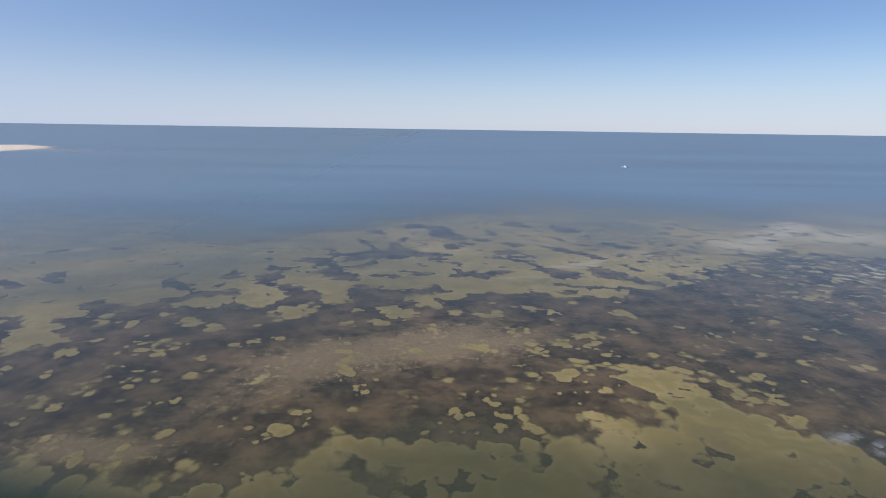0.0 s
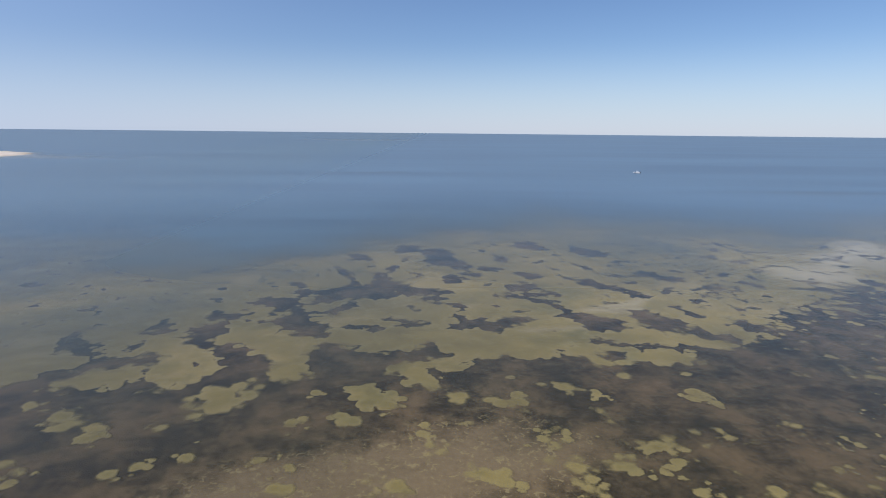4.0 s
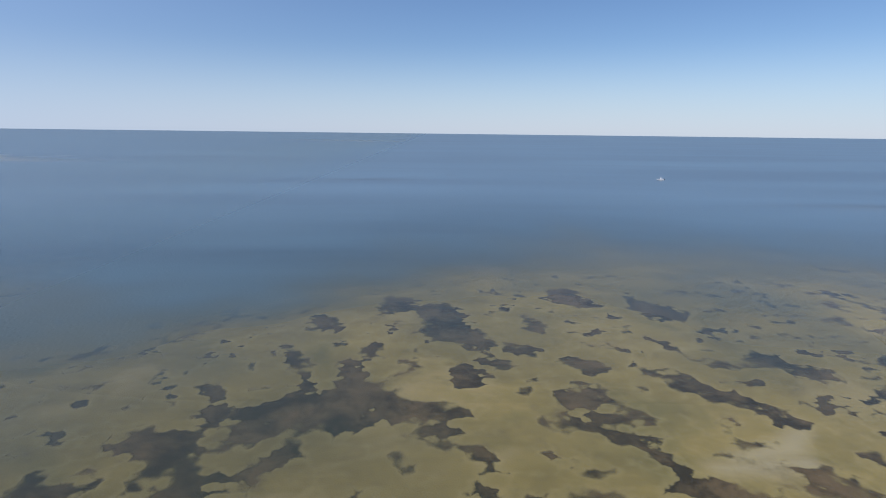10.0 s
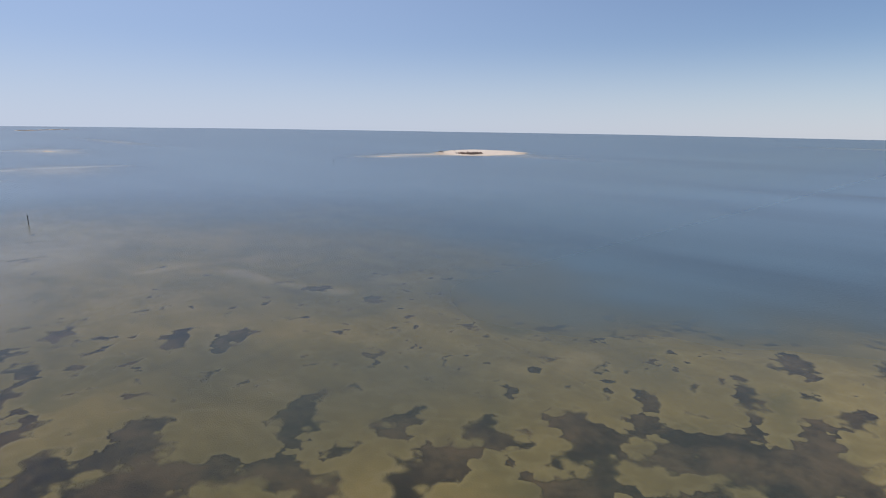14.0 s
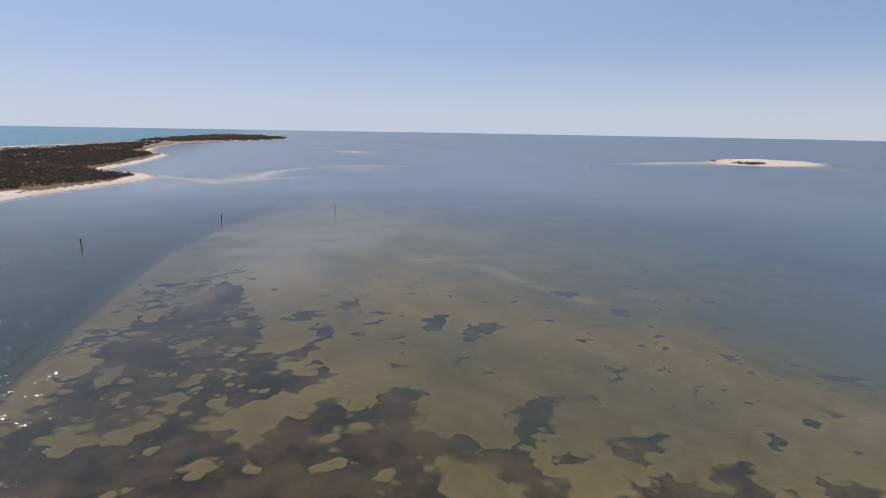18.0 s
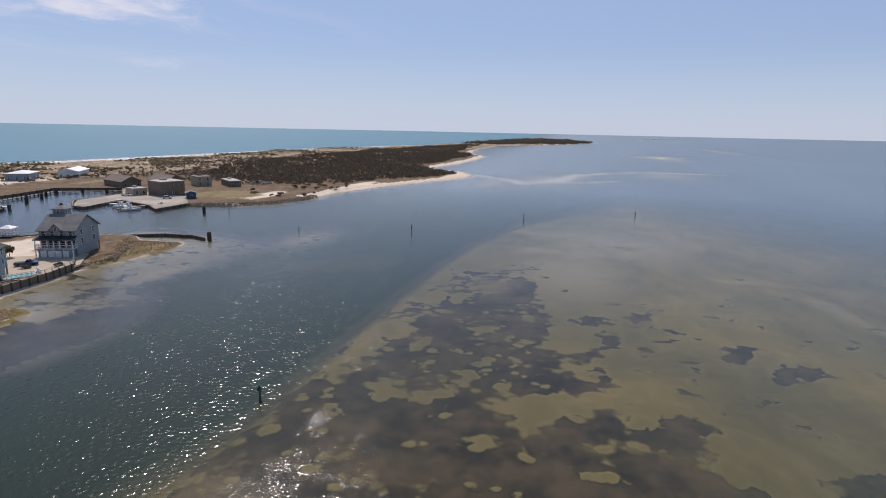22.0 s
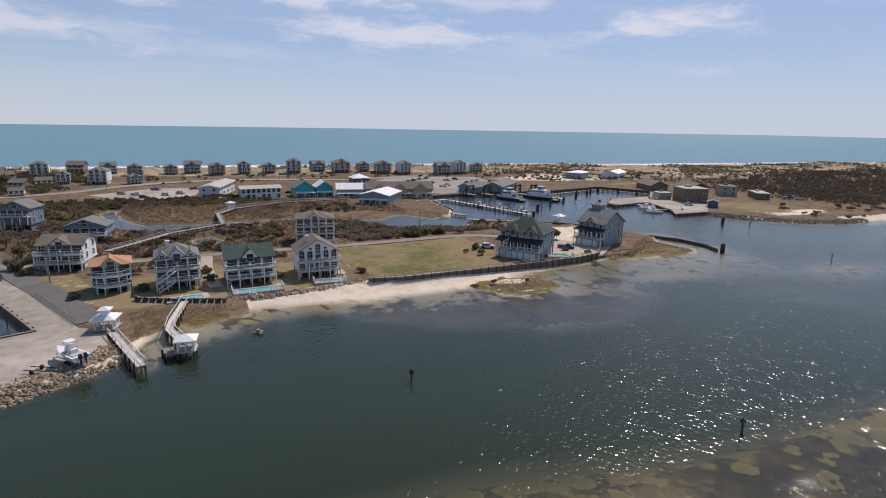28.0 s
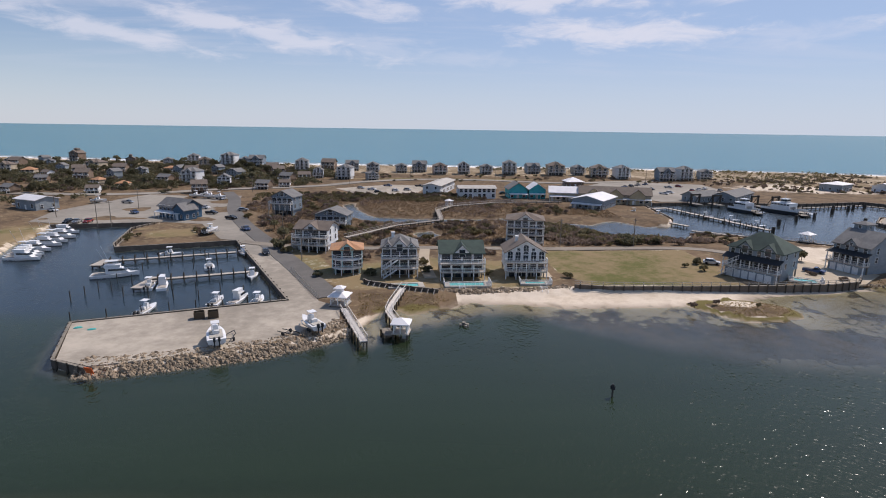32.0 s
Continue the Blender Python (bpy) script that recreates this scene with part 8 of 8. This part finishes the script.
plant([(-42, -62), (-96, -62), (-94, -74), (-70, -80), (-62, -92), (-45, -104), (-40, -80)], 110, ("brown", "brown", "olive", "dark"), 21)
plant([(30, -64), (-28, -64), (-26, -80), (-30, -112), (20, -108), (38, -80)], 130, ("brown", "brown", "brown", "olive"), 22)
plant([(44, -64), (52, -80), (74, -130), (82, -170), (60, -180), (36, -172), (38, -110), (40, -84)], 130, ("brown", "brown", "olive"), 23, joined="street_thicket")
plant([(70, -178), (34, -174), (-16, -176), (-40, -170), (-20, -196), (36, -194), (70, -200)], 150, ("brown", "brown", "olive", "dark"), 24, joined="roadside_thicket")
plant([(-30, -126), (-80, -122), (-84, -138), (-50, -170), (-26, -160)], 34, ("brown", "olive", "dark"), 25, joined="creek_thicket")
plant([(-98, -88), (-114, -84), (-122, -74), (-104, -62), (-94, -76)], 26, ("brown", "olive"), 26, (0.5, 0.9))
plant([(-120, -286), (-260, -292), (-330, -250), (-330, -205), (-240, -215), (-215, -250)], 240, ("brown", "olive", "brown"), 27, (0.5, 1.1), "dune shrubs", joined="dune_thicket")
plant([(90, -200), (350, -190), (370, -400), (200, -410), (90, -350), (76, -250)], 1000, ("tree", "dark", "brown", "dark", "dark", "dark", "olive", "dark", "brown"), 28, (0.9, 1.8), "town trees", joined="town_thicket")
plant([(180, -140), (350, -150), (350, -192), (160, -186)], 110, ("dark", "brown", "dark", "olive"), 29, (0.8, 1.5), "town trees", joined="lot_thicket")
plant([(86, -95), (72, -84), (96, -68), (103, -92)], 14, ("brown", "olive"), 30, (0.7, 1.1))
plant([(-258, -30), (-330, -22), (-345, -60), (-290, -80), (-262, -60)], 26, ("brown", "dark"), 31, (0.6, 1.2), "dune shrubs", joined="point_thicket")
plant([(80, -268), (-200, -268), (-200, -300), (60, -310)], 60, ("dark", "olive", "brown"), 32, (0.6, 1.2), "dune shrubs", joined="beach_thicket")
for kind, x, y, s in (("olive", -36, -24, 0.9), ("olive", -77, -30, 1.2), ("olive", -73, -34, 0.8), ("brown", -57.5, 0.5, 0.8), ("dark", -79, -38, 0.9), ("brown", -99, -28, 0.9), ("brown", -104, -24, 0.8), ("brown", -109, -19, 0.9), ("tree", -113, -40, 0.9), ("tree", -101, -33, 0.8), ("dark", 15.5, -27, 1.0), ("dark", 0.5, -30, 1.0), ("olive", -15.5, -27, 1.0), ("olive", 1.5, -38, 1.2), ("dark", 29, -27, 0.8), ("olive", 27, -50, 1.2), ("olive", 42, -54, 1.2), ("dark", 45, -60, 1.5), ("tree", 47, -74, 1.1), ("tree", 54, -92, 1.0), ("brown", 20, -46, 2.0), ("brown", 12, -50, 1.8), ("brown", -64, -2, 0.6), ("olive", -72, 1, 0.5), ("brown", 60, -100, 1.2), ("olive", 70, -118, 1.2)):
    single(kind, x, y, s)

# woods on the island, dune scrub and marsh grass: nobody could count them
q = np.random.RandomState(5)


def thicket(name, label, zone, count, mat, r, per, leaf, seed, gaps=-0.35, low=0.6):
    q = np.random.RandomState(seed)
    zx, zy = [p[0] for p in zone], [p[1] for p in zone]
    x, y = q.uniform(min(zx), max(zx), count * 4), q.uniform(min(zy), max(zy), count * 4)
    info = lay(x, y)
    ok = (outline_distance(zone, x + 9 * field(x, y, 30), y + 9 * field(x + 40, y, 30)) > 0) & (info["h"] > low) & (field(x, y, 46, 3) > gaps) & free(x, y)
    i = np.nonzero(ok)[0][:count]
    size = r * q.uniform(0.6, 1.35, len(i)) * (1 + 0.25 * field(x[i], y[i], 60))
    places = np.stack([x[i], y[i], info["h"][i] + size * 0.35, size, size * 0.95], 1)
    return tagged(new(name, leaf_cloud(name, mat, places, leaf, per, q)), label, "woods" if r > 1.4 else "scrub", kind="stuff")


thicket("maritime_forest", "dense dark maritime forest on the low island", [(-318, -62), (-352, -36), (-400, -6), (-455, 22), (-500, -16), (-540, -34), (-780, -22), (-880, -70), (-1250, -80), (-1200, -125), (-850, -180), (-600, -195), (-420, -185), (-345, -150), (-322, -110)], 5600, WOODS, 1.7, 22, 0.42, 41, -0.45)
thicket("bare_woods", "brown leafless thicket among the evergreens", [(-318, -62), (-352, -34), (-400, -4), (-455, 24), (-500, -16), (-540, -34), (-780, -20), (-880, -68), (-850, -190), (-600, -208), (-420, -200), (-330, -165), (-310, -120)], 4600, BARE_WOODS, 1.3, 20, 0.40, 42, -0.8)
thicket("far_woods", "dark woods on the far end of the island", [(-1290, -70), (-1440, 30), (-1760, 180), (-1990, 40), (-1749, -90), (-1600, -80), (-1300, -140)], 1800, WOODS, 4.0, 16, 0.8, 43, -0.7)
thicket("dune_scrub", "patches of brown and olive scrub over the dunes", [(-240, -290), (-340, -215), (-430, -240), (-620, -270), (-850, -250), (-840, -285), (-600, -312), (-460, -330), (-300, -375), (-200, -385), (60, -400), (250, -430), (250, -395), (60, -362), (-180, -330)], 2400, LEAF_OLIVE, 1.2, 14, 0.4, 44, 0.05)
thicket("dune_thicket", "dark wind-clipped scrub in the lee of the dunes", [(-335, -160), (-420, -192), (-600, -202), (-850, -185), (-1000, -170), (-850, -262), (-600, -292), (-460, -305), (-330, -330), (-250, -290)], 1500, WOODS, 1.2, 16, 0.42, 58, -0.05)
thicket("marsh_grass", "dry brown marsh grass and rushes", [(52, -64), (-96, -62), (-98, -78), (-84, -84), (-64, -104), (-30, -126), (-90, -118), (-88, -138), (-50, -172), (70, -186), (80, -150), (60, -100)], 9500, STRAW, 0.5, 10, 0.26, 45, -0.6, 0.3)
thicket("marsh_brush", "low brown brush across the marsh", [(52, -64), (-96, -62), (-98, -78), (-84, -84), (-64, -104), (-30, -126), (-50, -172), (70, -186), (80, -150), (60, -100)], 1300, LEAF_BROWN, 0.9, 16, 0.32, 46, 0.12, 0.4)
thicket("spit_grass", "tawny grass on the sandy point and islet", [(-60, -6), (-62, 6), (-80, 6), (-82, -6)], 700, SEDGE, 0.14, 8, 0.18, 47, -0.5, 0.35)
thicket("shore_grass", "tawny cordgrass at the water's edge", [(18, -14), (14, 4), (0, 4), (-8, -6), (-2, -10)], 900, SEDGE, 0.13, 8, 0.18, 48, -0.7, 0.15)
thicket("point_grass", "tawny grass on the harbour point", [(-112, -20), (-118, -11), (-150, -10), (-151, -26), (-140, -30), (-128, -16)], 1300, SEDGE, 0.14, 8, 0.18, 49, -0.5, 0.25)
thicket("cay_scrub", "brown scrub on the sand cay", [(-640, 718), (-600, 698), (-552, 706), (-556, 740), (-600, 730), (-650, 760)], 160, LEAF_BROWN, 1.5, 14, 0.6, 50, -0.2, 0.5)

thicket("town_woods", "dark green and brown trees crowding between the town houses", [(76, -225), (110, -228), (150, -216), (200, -206), (370, -180), (380, -400), (250, -420), (120, -380), (60, -330), (40, -300)], 3000, LEAF_DARK, 1.9, 34, 0.42, 51, -0.25)
thicket("lot_woods", "dark scrub woods behind the boat shed", [(180, -140), (360, -120), (370, -190), (165, -186)], 900, LEAF_DARK, 1.6, 30, 0.42, 52, -0.3)
thicket("motel_brush", "brown and olive brush behind the marsh", [(80, -180), (30, -172), (-30, -168), (-30, -180), (30, -194), (84, -196)], 420, LEAF_OLIVE, 1.2, 26, 0.36, 53, -0.3)
thicket("garden_brush", "brown and olive shrubs between the gardens", [(40, -62), (18, -50), (-30, -50), (-34, -62), (0, -66)], 160, LEAF_BROWN, 0.8, 26, 0.32, 54, -0.2)
thicket("wax_myrtle_thicket", "dense grey-brown wax myrtle thicket behind the lawn", [(-42, -63), (-100, -63), (-94, -75), (-64, -90), (-45, -104), (-40, -80)], 520, LEAF_BROWN, 1.25, 36, 0.32, 55, -0.5)
thicket("evergreen_thicket", "dark olive evergreen thicket beside the creek", [(-44, -70), (-96, -66), (-90, -76), (-64, -90), (-46, -102)], 170, LEAF_OLIVE, 1.4, 38, 0.32, 56, -0.1)
thicket("marsh_thicket", "grey-brown leafless shrubs across the marsh", [(38, -66), (-28, -66), (-28, -112), (20, -108), (40, -84)], 420, LEAF_BROWN, 1.05, 34, 0.3, 57, -0.1)
